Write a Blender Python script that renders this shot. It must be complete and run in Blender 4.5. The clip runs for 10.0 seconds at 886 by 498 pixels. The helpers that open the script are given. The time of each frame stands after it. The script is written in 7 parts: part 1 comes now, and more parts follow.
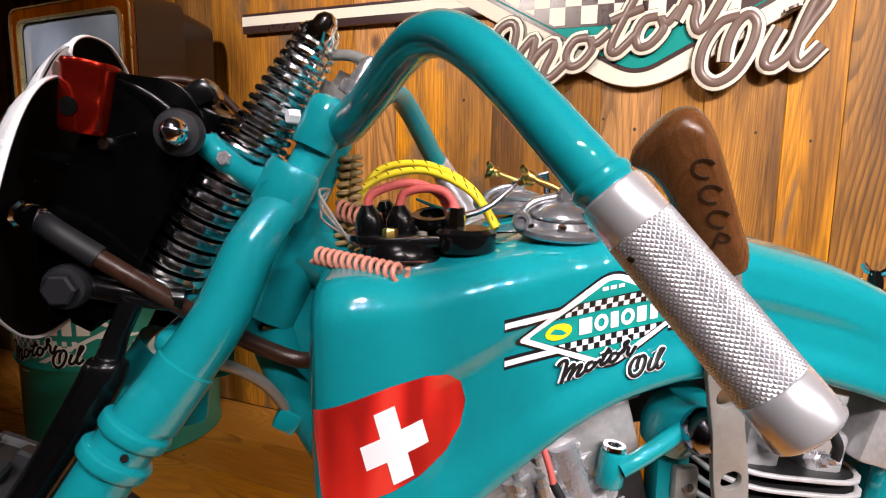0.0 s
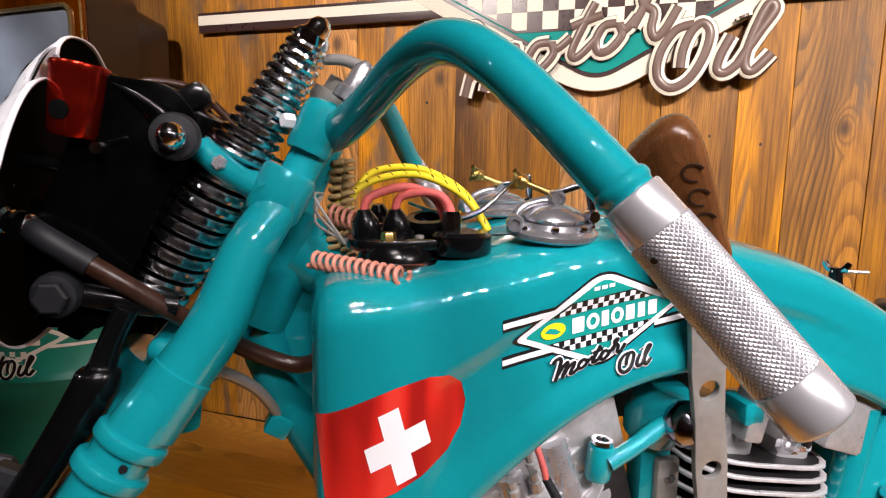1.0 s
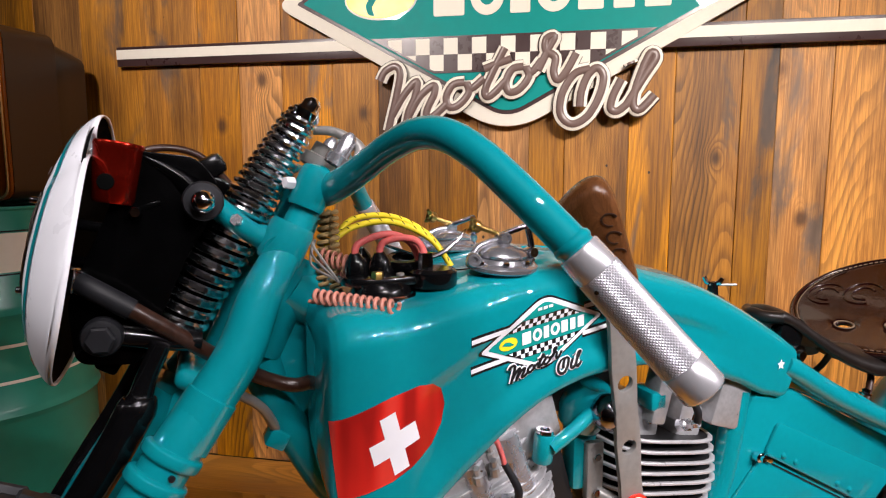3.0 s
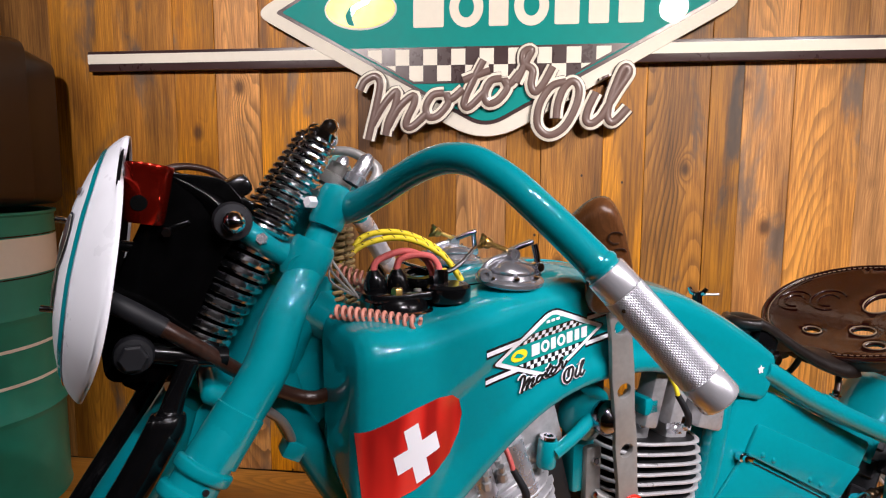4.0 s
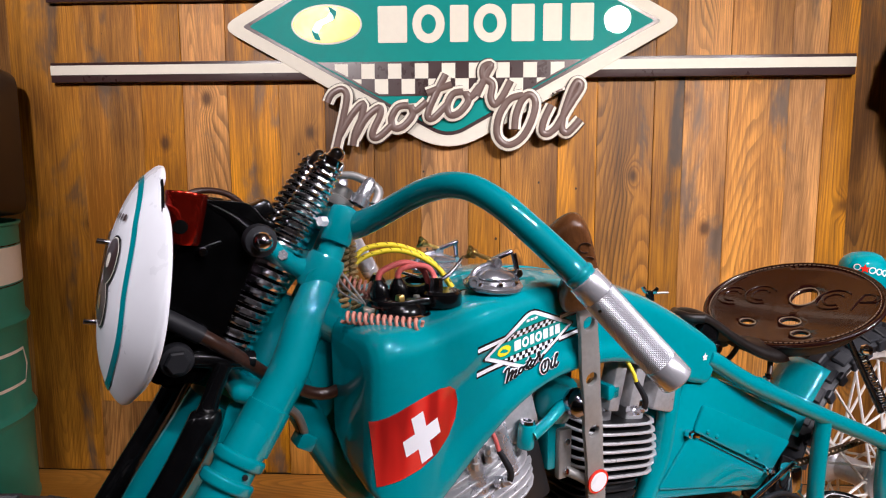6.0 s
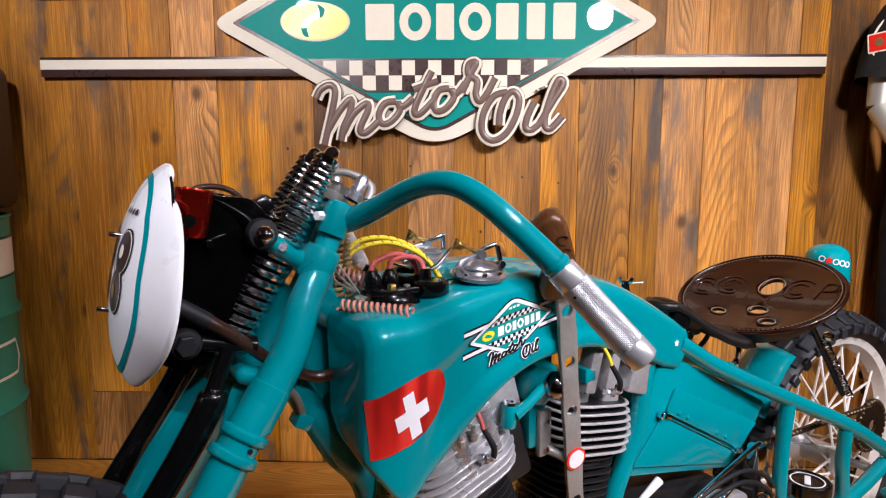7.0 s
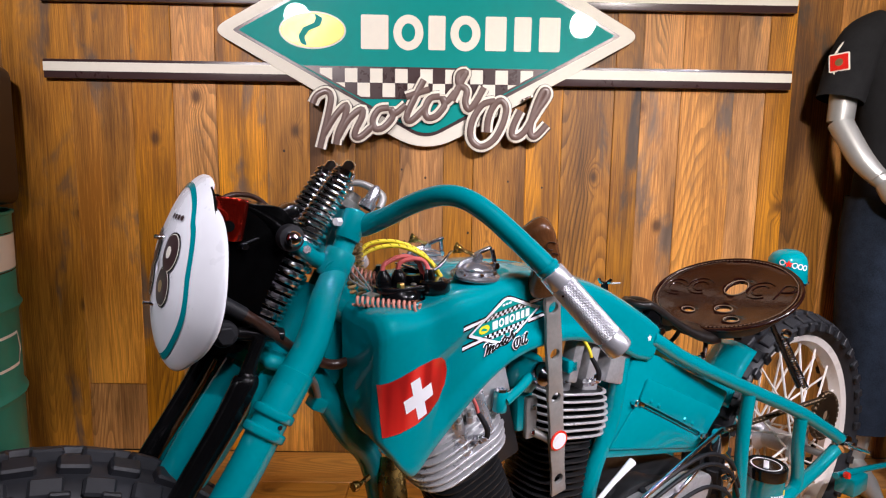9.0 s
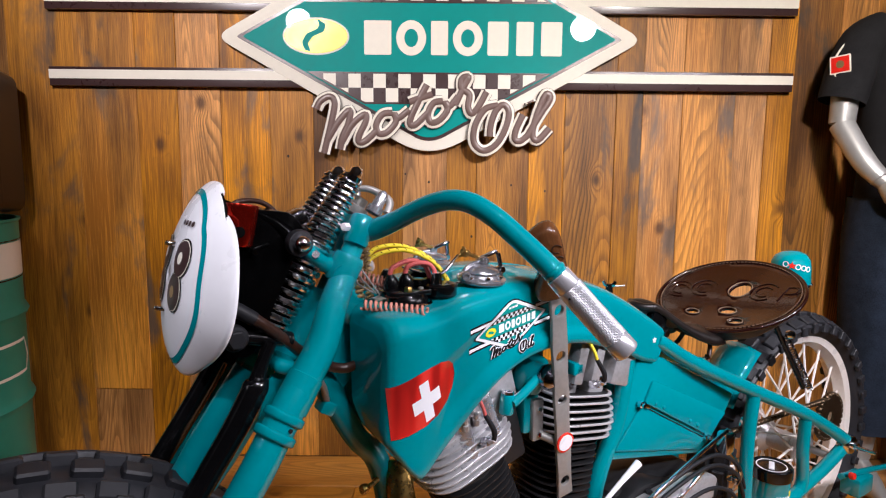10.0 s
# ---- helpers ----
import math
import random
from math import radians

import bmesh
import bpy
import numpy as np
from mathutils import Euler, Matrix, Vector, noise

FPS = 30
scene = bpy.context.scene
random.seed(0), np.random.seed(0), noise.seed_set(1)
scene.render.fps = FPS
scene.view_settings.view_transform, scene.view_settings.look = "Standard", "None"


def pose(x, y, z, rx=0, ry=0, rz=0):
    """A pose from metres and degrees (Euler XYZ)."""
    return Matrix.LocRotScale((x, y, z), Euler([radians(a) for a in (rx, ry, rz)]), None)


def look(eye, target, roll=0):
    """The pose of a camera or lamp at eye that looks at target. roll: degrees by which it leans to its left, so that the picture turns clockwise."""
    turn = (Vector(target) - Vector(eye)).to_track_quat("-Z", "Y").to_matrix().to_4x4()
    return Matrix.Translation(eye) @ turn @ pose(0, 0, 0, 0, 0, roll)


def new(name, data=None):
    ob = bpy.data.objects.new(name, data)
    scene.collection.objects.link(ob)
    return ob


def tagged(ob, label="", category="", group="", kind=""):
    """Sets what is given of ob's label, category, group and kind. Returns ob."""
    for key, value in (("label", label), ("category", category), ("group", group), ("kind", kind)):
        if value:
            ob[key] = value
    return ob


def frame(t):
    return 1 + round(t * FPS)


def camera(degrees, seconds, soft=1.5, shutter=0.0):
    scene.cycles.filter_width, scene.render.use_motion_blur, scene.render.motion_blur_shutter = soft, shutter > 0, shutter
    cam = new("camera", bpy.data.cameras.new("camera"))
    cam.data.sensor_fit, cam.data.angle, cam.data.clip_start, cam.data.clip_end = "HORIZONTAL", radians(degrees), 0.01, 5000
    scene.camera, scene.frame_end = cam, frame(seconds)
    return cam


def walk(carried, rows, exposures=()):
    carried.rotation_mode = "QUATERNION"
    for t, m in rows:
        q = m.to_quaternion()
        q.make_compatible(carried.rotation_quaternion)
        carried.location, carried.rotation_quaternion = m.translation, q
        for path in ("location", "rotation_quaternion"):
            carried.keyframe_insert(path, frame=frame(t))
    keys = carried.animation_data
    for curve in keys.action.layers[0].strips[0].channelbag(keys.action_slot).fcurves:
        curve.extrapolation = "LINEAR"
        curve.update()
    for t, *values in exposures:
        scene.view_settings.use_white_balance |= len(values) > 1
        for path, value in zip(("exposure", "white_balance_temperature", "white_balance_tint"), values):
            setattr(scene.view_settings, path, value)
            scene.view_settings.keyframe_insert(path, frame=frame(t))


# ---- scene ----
cam = camera(70.7, 10.0, 1.15)
PATH = [
    (0, (0.223, -0.01, 0.924), (-0.586, 1.792, 0.61), 0.7),
    (0.5, (0.215, -0.008, 0.918), (-0.529, 1.822, 0.606), 0.3),
    (1, (0.194, -0.03, 0.926), (-0.475, 1.83, 0.618), 0.8),
    (1.5, (0.184, -0.067, 0.931), (-0.402, 1.825, 0.654), 0.4),
    (2, (0.195, -0.107, 0.935), (-0.312, 1.808, 0.661), -1.2),
    (2.5, (0.188, -0.139, 0.948), (-0.257, 1.794, 0.689), -0.7),
    (4, (0.119, -0.195, 0.977), (-0.14, 1.773, 0.737), 0.3),
    (4.5, (0.102, -0.217, 0.985), (-0.104, 1.758, 0.75), 0.3),
    (5, (0.09, -0.242, 0.994), (-0.066, 1.738, 0.753), 0.4),
    (5.5, (0.082, -0.268, 0.999), (-0.041, 1.715, 0.764), 0.2),
    (7, (0.077, -0.346, 1.007), (0.026, 1.636, 0.745), -0.0),
    (7.5, (0.073, -0.381, 1.014), (0.045, 1.601, 0.745), 0.6),
    (8, (0.064, -0.413, 1.017), (0.042, 1.569, 0.75), 0.4),
    (8.5, (0.054, -0.434, 1.021), (0.06, 1.547, 0.746), 0.7),
    (9, (0.046, -0.447, 1.028), (0.062, 1.535, 0.759), 0.9),
    (9.5, (0.041, -0.453, 1.027), (0.057, 1.529, 0.765), 0.7),
    (10, (0.039, -0.456, 1.03), (0.049, 1.527, 0.772), 0.5),
]
walk(cam, [(t, look(eye, target, roll)) for t, eye, target, roll in PATH], [(0, 0.52, 6850, 10), (1.5, 0.40, 6750, 10), (4.0, 0.18, 6450, 11), (10, 0.18, 6150, 12)])

# world: a dim showroom, lit by ceiling spots
world = bpy.data.worlds.new("world")
scene.world = world
world.use_nodes = True
world.node_tree.nodes["Background"].inputs[0].default_value = (0.9, 0.93, 1.0, 1)
world.node_tree.nodes["Background"].inputs[1].default_value = 0.2


def spot(name, place, target, watts, radius=0.05, angle=100, blend=0.6, color=(1.0, 0.925, 0.955)):
    data = bpy.data.lights.new(name, "SPOT")
    data.energy, data.shadow_soft_size, data.spot_size, data.spot_blend, data.color = watts, radius, radians(angle), blend, color
    ob = new(name, data)
    ob.matrix_world = look(place, target)
    return ob


# two narrow spots on the sign, a row of small spots high behind the camera, towards the motorcycle's rear left
spot("spot_lamp", (-0.782, 0.006, 1.854), (-0.72, 1.68, 1.88), 114, 0.07, 88, 0.9, (1.0, 0.89, 0.86))
# added fill, no known fitting: a narrow beam that brightens only the front plate
spot("spot_lamp", (-0.70, -1.60, 2.45), (-0.37, 0.31, 0.92), 140, 0.05, 9.5, 0.5)
spot("spot_lamp", (0.86, -0.012, 1.837), (1.10, 1.68, 1.58), 106, 0.07, 100, 0.8, (1.0, 0.88, 0.79))
# added fill, no known fitting: brightens the oil drum and the television
spot("spot_lamp", (-1.30, -1.40, 2.45), (-1.93, 1.25, 0.84), 225, 0.05, 22, 0.6)
# each fitting is a short arc of small bright diodes
for x, y, z, w, t in ((0.42, -0.45, 2.55, 70, (0.0, 0.45, 0.8)), (1.10, -1.35, 2.45, 92, (0.35, 0.7, 0.65)), (1.60, -1.10, 2.45, 106, (0.6, 0.9, 0.55)), (2.05, -0.75, 2.45, 140, (0.8, 1.1, 0.5)), (2.35, -0.30, 1.95, 105, (0.35, 0.65, 0.62)), (-2.75, -1.30, 2.40, 26, (-0.35, 0.55, 0.30))):
    for k in (-2, -1, 0, 1, 2):
        spot("spot_lamp", (x + 0.085 * k, y + 0.06 * k, z - 0.022 * k * k), t, w / 5, 0.014, 50 if x > 0 else 30, 0.7)


# ---------- materials ----------
def material(name):
    m = bpy.data.materials.new(name)
    m.use_nodes = True
    nt = m.node_tree
    return m, nt, nt.nodes["Principled BSDF"]


def node(nt, kind, **values):
    n = nt.nodes.new(kind)
    for key, value in values.items():
        if key in n.inputs:
            n.inputs[key].default_value = value
    return n


def ramp(nt, source, stops):
    r = nt.nodes.new("ShaderNodeValToRGB")
    els = r.color_ramp.elements
    while len(els) < len(stops):
        els.new(0.5)
    for e, (at, c) in zip(els, stops):
        e.position, e.color = at, (*c, 1)
    nt.links.new(source, r.inputs[0])
    return r.outputs[0]


def plain(name, color, rough=0.4, metal=0.0, coat=0.0, grain=0.06, scale=60.0, bump=0.0, var=0.15, spec=0.5):
    """One colour with variation at two scales, uneven gloss and a little relief."""
    m, nt, p = material(name)
    tc = node(nt, "ShaderNodeTexCoord")
    fine = node(nt, "ShaderNodeTexNoise", Scale=scale, Detail=4.0)
    large = node(nt, "ShaderNodeTexNoise", Scale=scale / 9, Detail=3.0)
    nt.links.new(tc.outputs["Object"], fine.inputs["Vector"])
    nt.links.new(tc.outputs["Object"], large.inputs["Vector"])
    mix = nt.nodes.new("ShaderNodeMath")
    mix.operation = "ADD"
    nt.links.new(fine.outputs[0], mix.inputs[0])
    nt.links.new(large.outputs[0], mix.inputs[1])
    lo = tuple(c * (1 - var) for c in color)
    hi = tuple(min(1, c * (1 + var)) for c in color)
    half = nt.nodes.new("ShaderNodeMath")
    half.operation = "MULTIPLY"
    half.inputs[1].default_value = 0.5
    nt.links.new(mix.outputs[0], half.inputs[0])
    nt.links.new(ramp(nt, half.outputs[0], [(0.3, lo), (0.7, hi)]), p.inputs["Base Color"])
    rr = node(nt, "ShaderNodeMapRange")
    rr.inputs[1].default_value, rr.inputs[2].default_value = 0.3, 0.7
    rr.inputs[3].default_value, rr.inputs[4].default_value = max(0.02, rough - grain), min(1, rough + grain)
    nt.links.new(half.outputs[0], rr.inputs[0])
    nt.links.new(rr.outputs[0], p.inputs["Roughness"])
    p.inputs["Metallic"].default_value = metal
    p.inputs["Coat Weight"].default_value = coat
    p.inputs["Coat Roughness"].default_value = 0.012
    p.inputs["Coat IOR"].default_value = 1.5 + 0.25 * (coat >= 1.0)
    p.inputs["Specular IOR Level"].default_value = spec
    if bump:
        b = node(nt, "ShaderNodeBump", Strength=bump, Distance=0.001)
        peel = node(nt, "ShaderNodeTexNoise", Scale=scale * 0.8, Detail=0.0)
        nt.links.new(tc.outputs["Object"], peel.inputs["Vector"])
        nt.links.new((peel if coat >= 1.0 else fine).outputs[0], b.inputs["Height"])
        nt.links.new(b.outputs[0], p.inputs["Normal"])
        nt.links.new(b.outputs[0], p.inputs["Coat Normal"])
    return m


def math_node(nt, how, a, b=None, c=None):
    n = nt.nodes.new("ShaderNodeMath")
    n.operation = how
    for k, v in enumerate((a, b, c)):
        if v is None:
            continue
        if isinstance(v, (int, float)):
            n.inputs[k].default_value = v
        else:
            nt.links.new(v, n.inputs[k])
    return n.outputs[0]


def smooth_range(nt, source, a, b, c, d):
    n = node(nt, "ShaderNodeMapRange")
    n.interpolation_type = "SMOOTHSTEP"
    for k, v in enumerate((a, b, c, d)):
        n.inputs[k + 1].default_value = v
    nt.links.new(source, n.inputs[0])
    return n.outputs[0]


def wood(name, dark, mid, light, across=1.0, along=0.3, rings=42.0, axis="Z", rough=0.6, knots=True, var=0.2, bump=0.25, grey=0.5, size=1.0):
    """Sawn boards: sharp late-wood lines in cathedral loops, knots with rings round them, fibres, grey stains, nail holes."""
    m, nt, p = material(name)
    L = nt.links.new
    tc = node(nt, "ShaderNodeTexCoord")
    info = node(nt, "ShaderNodeObjectInfo")
    off = nt.nodes.new("ShaderNodeCombineXYZ")
    for i, k in enumerate((37.0, 11.0, 53.0)):
        L(math_node(nt, "MULTIPLY", info.outputs["Random"], k), off.inputs[i])
    add = nt.nodes.new("ShaderNodeVectorMath")
    add.operation = "ADD"
    L(tc.outputs["Object"], add.inputs[0])
    L(off.outputs[0], add.inputs[1])

    def scaled(s_across, s_along):
        mp = node(nt, "ShaderNodeMapping")
        sc = [s_across * size] * 3
        sc["XYZ".index(axis)] = s_along * size
        mp.inputs["Scale"].default_value = sc
        L(add.outputs[0], mp.inputs["Vector"])
        return mp.outputs[0]

    field = node(nt, "ShaderNodeTexNoise", Scale=1.0, Detail=1.0, Roughness=0.35)
    L(scaled(5.0 * across, 5.0 * along), field.inputs["Vector"])
    wob = node(nt, "ShaderNodeTexNoise", Scale=1.0, Detail=2.0)
    L(scaled(30.0, 5.0), wob.inputs["Vector"])
    vor = node(nt, "ShaderNodeTexVoronoi", Scale=1.0, Randomness=1.0)
    L(scaled(5.5, 3.6), vor.inputs["Vector"])
    near = smooth_range(nt, vor.outputs["Distance"], 0.0, 0.26, 0.045 if knots else 0.0, 0.0)
    ph = math_node(nt, "ADD", field.outputs[0], near)
    ph = math_node(nt, "MULTIPLY_ADD", wob.outputs[0], 0.012, ph)
    saw = math_node(nt, "FRACT", math_node(nt, "MULTIPLY", ph, rings))
    up = smooth_range(nt, saw, 0.30, 0.88, 0.0, 1.0)
    line = math_node(nt, "MULTIPLY", up, smooth_range(nt, saw, 0.93, 1.0, 1.0, 0.0))
    # the lines are strong in some places, faint in others
    big = node(nt, "ShaderNodeTexNoise", Scale=1.0, Detail=3.0, Roughness=0.6)
    L(scaled(6.0, 1.6), big.inputs["Vector"])
    line = math_node(nt, "MULTIPLY", line, smooth_range(nt, big.outputs[0], 0.36, 0.64, 0.05, 0.72))
    # some boards are strongly figured, most only faintly
    line = math_node(nt, "MULTIPLY", line, smooth_range(nt, math_node(nt, "FRACT", math_node(nt, "MULTIPLY", info.outputs["Random"], 13.7)), 0.10, 0.80, 0.40, 1.0))
    fib = node(nt, "ShaderNodeTexNoise", Scale=1.0, Detail=5.0, Roughness=0.65)
    L(scaled(260.0, 7.0), fib.inputs["Vector"])
    base = ramp(nt, math_node(nt, "MULTIPLY_ADD", fib.outputs[0], 0.55, math_node(nt, "MULTIPLY", big.outputs[0], 0.5)), [(0.43, mid), (0.60, light)])
    mixl = nt.nodes.new("ShaderNodeMixRGB")
    mixl.inputs[2].default_value = (*dark, 1)
    L(line, mixl.inputs[0])
    L(base, mixl.inputs[1])
    last = mixl.outputs[0]
    # grey weathering, knots, nail holes
    stain = node(nt, "ShaderNodeTexNoise", Scale=1.0, Detail=5.0, Roughness=0.62, Distortion=0.4)
    L(scaled(7.0, 2.4), stain.inputs["Vector"])
    layers = [(smooth_range(nt, stain.outputs[0], 0.54, 0.70, 0.0, grey), tuple(0.28 * a + 0.5 * sum(mid) / 3 * b for a, b in zip(mid, (0.9, 0.85, 0.75))))]
    if knots:
        layers.append((smooth_range(nt, vor.outputs["Distance"], 0.03, 0.135, 0.85, 0.0), tuple(c * 0.7 for c in dark)))
        nail = node(nt, "ShaderNodeTexVoronoi", Scale=1.0, Randomness=1.0)
        L(scaled(9.0, 7.0), nail.inputs["Vector"])
        layers.append((smooth_range(nt, nail.outputs["Distance"], 0.028, 0.040, 0.95, 0.0), (0.008, 0.005, 0.003)))
    for fac, c in layers:
        mx = nt.nodes.new("ShaderNodeMixRGB")
        mx.inputs[2].default_value = (*c, 1)
        L(fac, mx.inputs[0])
        L(last, mx.inputs[1])
        last = mx.outputs[0]
    # broad darker and lighter stretches along the board
    broad = node(nt, "ShaderNodeTexNoise", Scale=1.0, Detail=4.0, Roughness=0.6)
    L(scaled(8.0, 1.1), broad.inputs["Vector"])
    shade = nt.nodes.new("ShaderNodeMixRGB")
    shade.blend_type = "MULTIPLY"
    shade.inputs[0].default_value = grey
    L(last, shade.inputs[1])
    L(ramp(nt, broad.outputs[0], [(0.34, (0.42, 0.40, 0.38)), (0.50, (0.95, 0.95, 0.95)), (0.64, (1.22, 1.20, 1.15))]), shade.inputs[2])
    last = shade.outputs[0]
    # each board has its own tone
    tone = node(nt, "ShaderNodeMapRange")
    tone.inputs[3].default_value, tone.inputs[4].default_value = 1 - var, 1 + var
    L(info.outputs["Random"], tone.inputs[0])
    sat = node(nt, "ShaderNodeMapRange")
    sat.inputs[3].default_value, sat.inputs[4].default_value = 1.14, 0.95
    L(math_node(nt, "FRACT", math_node(nt, "MULTIPLY", info.outputs["Random"], 7.3)), sat.inputs[0])
    hsv = node(nt, "ShaderNodeHueSaturation")
    L(sat.outputs[0], hsv.inputs["Saturation"])
    L(tone.outputs[0], hsv.inputs["Value"])
    L(last, hsv.inputs["Color"])
    L(hsv.outputs[0], p.inputs["Base Color"])
    p.inputs["Roughness"].default_value = rough
    b = node(nt, "ShaderNodeBump", Strength=bump, Distance=0.002)
    L(math_node(nt, "MULTIPLY_ADD", line, -0.5, fib.outputs[0]), b.inputs["Height"])
    L(b.outputs[0], p.inputs["Normal"])
    return m


TEAL = plain("teal_paint", (0.0003, 0.245, 0.285), 0.45, coat=1.0, grain=0.04, scale=110, var=0.05, bump=0.022, spec=0.04)
TEAL_SATIN = plain("teal_drum_paint", (0.01, 0.24, 0.17), 0.35, coat=0.2, scale=20, var=0.12)
TEAL_FLAT = plain("teal_print", (0.002, 0.27, 0.245), 0.5, coat=0.5, var=0.04, spec=0.12)
CREAM = plain("cream_paint", (0.84, 0.80, 0.69), 0.5, coat=0.5, var=0.03, spec=0.12)
BROWN = plain("dark_brown_print", (0.050, 0.026, 0.026), 0.3, coat=0.3, var=0.1)
SCRIPT = plain("grey_brown_print", (0.16, 0.105, 0.09), 0.35, var=0.06)
YELLOW = plain("yellow_print", (0.85, 0.70, 0.02), 0.35, var=0.05)
WHITE = plain("white_paint", (0.84, 0.85, 0.89), 0.3, coat=0.3, scale=25, var=0.05)
def flag_paint():
    """Red with soft upright folds, as painted on the tank."""
    m, nt, p = material("flag_print")
    tc = node(nt, "ShaderNodeTexCoord")
    mp = node(nt, "ShaderNodeMapping")
    mp.inputs["Scale"].default_value = (46.0, 46.0, 7.0)
    n = node(nt, "ShaderNodeTexNoise", Scale=1.0, Detail=0.5)
    nt.links.new(tc.outputs["Object"], mp.inputs["Vector"])
    nt.links.new(mp.outputs[0], n.inputs["Vector"])
    nt.links.new(ramp(nt, n.outputs[0], [(0.36, (0.34, 0.010, 0.008)), (0.50, (0.62, 0.020, 0.014)), (0.66, (0.74, 0.045, 0.030))]), p.inputs["Base Color"])
    p.inputs["Roughness"].default_value = 0.3
    p.inputs["Coat Weight"].default_value = 1.0
    p.inputs["Coat Roughness"].default_value = 0.035
    return m


FLAG = flag_paint()
FRONTFIN = plain("satin_fin_aluminium", (0.50, 0.50, 0.52), 0.32, 0.45, grain=0.1, scale=140, var=0.12, bump=0.1)
RED = plain("red_print", (0.72, 0.025, 0.015), 0.22, coat=0.8, var=0.05)
BLACKPRINT = plain("black_print", (0.012, 0.012, 0.014), 0.25, var=0.2)
CHROME = plain("chrome", (0.86, 0.86, 0.92), 0.09, 1.0, grain=0.03, var=0.05)
DCHROME = plain("dark_chrome", (0.34, 0.34, 0.40), 0.12, 1.0, grain=0.05, var=0.1)
KNURL = plain("knurled_aluminium", (0.64, 0.64, 0.68), 0.36, 0.8, scale=200, var=0.05)
TURNED = plain("turned_aluminium", (0.76, 0.76, 0.80), 0.26, 0.7, grain=0.03, scale=40, var=0.03)
CAPMETAL = plain("dull_cap_metal", (0.46, 0.46, 0.49), 0.22, 0.8, grain=0.08, scale=150, var=0.18, bump=0.12)
ALU = plain("aluminium", (0.68, 0.68, 0.73), 0.28, 0.75, grain=0.08, scale=90, var=0.06, bump=0.03)
CAST = plain("cast_aluminium", (0.46, 0.46, 0.47), 0.36, 0.5, grain=0.1, scale=180, var=0.18, bump=0.25)
GREYMETAL = plain("grey_steel", (0.30, 0.29, 0.275), 0.40, 0.35, grain=0.08, scale=120, var=0.15, bump=0.08)
BLACK = plain("black_enamel", (0.003, 0.003, 0.0034), 0.20, coat=0.4, scale=60, var=0.3, spec=0.25)
FINMETAL = plain("fin_aluminium", (0.64, 0.64, 0.66), 0.34, 0.45, grain=0.1, scale=140, var=0.12, bump=0.1)
GIRDER = plain("dull_black_enamel", (0.0010, 0.0010, 0.0011), 0.16, scale=60, var=0.3, spec=0.10)
BLACKMETAL = plain("black_fins", (0.012, 0.012, 0.013), 0.45, 0.0, scale=120, var=0.3, spec=0.4)
SPRING = plain("spring_chrome", (0.92, 0.93, 0.98), 0.14, 1.0, grain=0.05, scale=150, var=0.08)
RUBBER = plain("black_rubber", (0.011, 0.0115, 0.014), 0.55, scale=90, var=0.3, bump=0.15, spec=0.3)
TYRE = plain("tyre_rubber", (0.014, 0.015, 0.019), 0.55, grain=0.14, scale=70, var=0.4, bump=0.3, spec=0.45)
REDANO = plain("red_anodised", (0.42, 0.018, 0.008), 0.20, 0.9, scale=80, var=0.12)
MATTBLACK = plain("matt_black", (0.002, 0.002, 0.002), 0.8, var=0.3, spec=0.06)
BRASS = plain("brass", (0.62, 0.40, 0.12), 0.3, 1.0, scale=120, var=0.2)
LEATHER = plain("brown_leather", (0.017, 0.0036, 0.0025), 0.20, coat=0.5, grain=0.08, scale=70, var=0.35, bump=0.06)
LEATHERDARK = plain("worn_brown_hose", (0.038, 0.015, 0.009), 0.36, scale=160, var=0.5, bump=0.5)
BLACKLEATHER = plain("black_leather", (0.010, 0.007, 0.006), 0.35, scale=110, var=0.4, bump=0.3)
STITCH = plain("cream_stitching", (0.20, 0.14, 0.09), 0.7, var=0.1)
YCABLE = plain("yellow_cloth_cable", (0.80, 0.62, 0.02), 0.6, scale=200, var=0.12, bump=0.3)
RCABLE = plain("red_cloth_cable", (0.62, 0.11, 0.10), 0.6, scale=200, var=0.25, bump=0.3)
PINK = plain("pink_spiral_cord", (0.56, 0.22, 0.16), 0.5, scale=150, var=0.15)
TAN = plain("tan_rope", (0.30, 0.20, 0.08), 0.7, scale=200, var=0.4, bump=0.4)
FABRIC = plain("black_cotton", (0.016, 0.016, 0.017), 0.95, scale=300, var=0.3, bump=0.3, spec=0.15)
DENIM = plain("dark_denim", (0.016, 0.024, 0.040), 0.9, scale=260, var=0.5, bump=0.4, spec=0.15)
SILVER = plain("silver_mannequin_paint", (0.42, 0.42, 0.40), 0.35, 0.45, scale=60, var=0.05)
CABINET = wood("tv_veneer", (0.045, 0.010, 0.004), (0.12, 0.030, 0.010), (0.20, 0.058, 0.018), 2.0, 0.3, 14, "Z", 0.15, False, 0.1, 0.03, 0.0)
SHELL = plain("tv_back_shell", (0.030, 0.014, 0.007), 0.35, scale=12, var=0.15)
SCREEN = plain("tube_screen", (0.36, 0.43, 0.54), 0.06, coat=1.0, scale=6, var=0.35)
GOLD = plain("gold_trim", (0.65, 0.48, 0.22), 0.3, 0.8, var=0.1)
CHAINM = plain("oily_chain", (0.09, 0.06, 0.035), 0.4, 0.9, scale=200, var=0.4)
RIM = plain("white_enamel_rim", (0.78, 0.74, 0.70), 0.3, coat=0.4, scale=40, var=0.06)
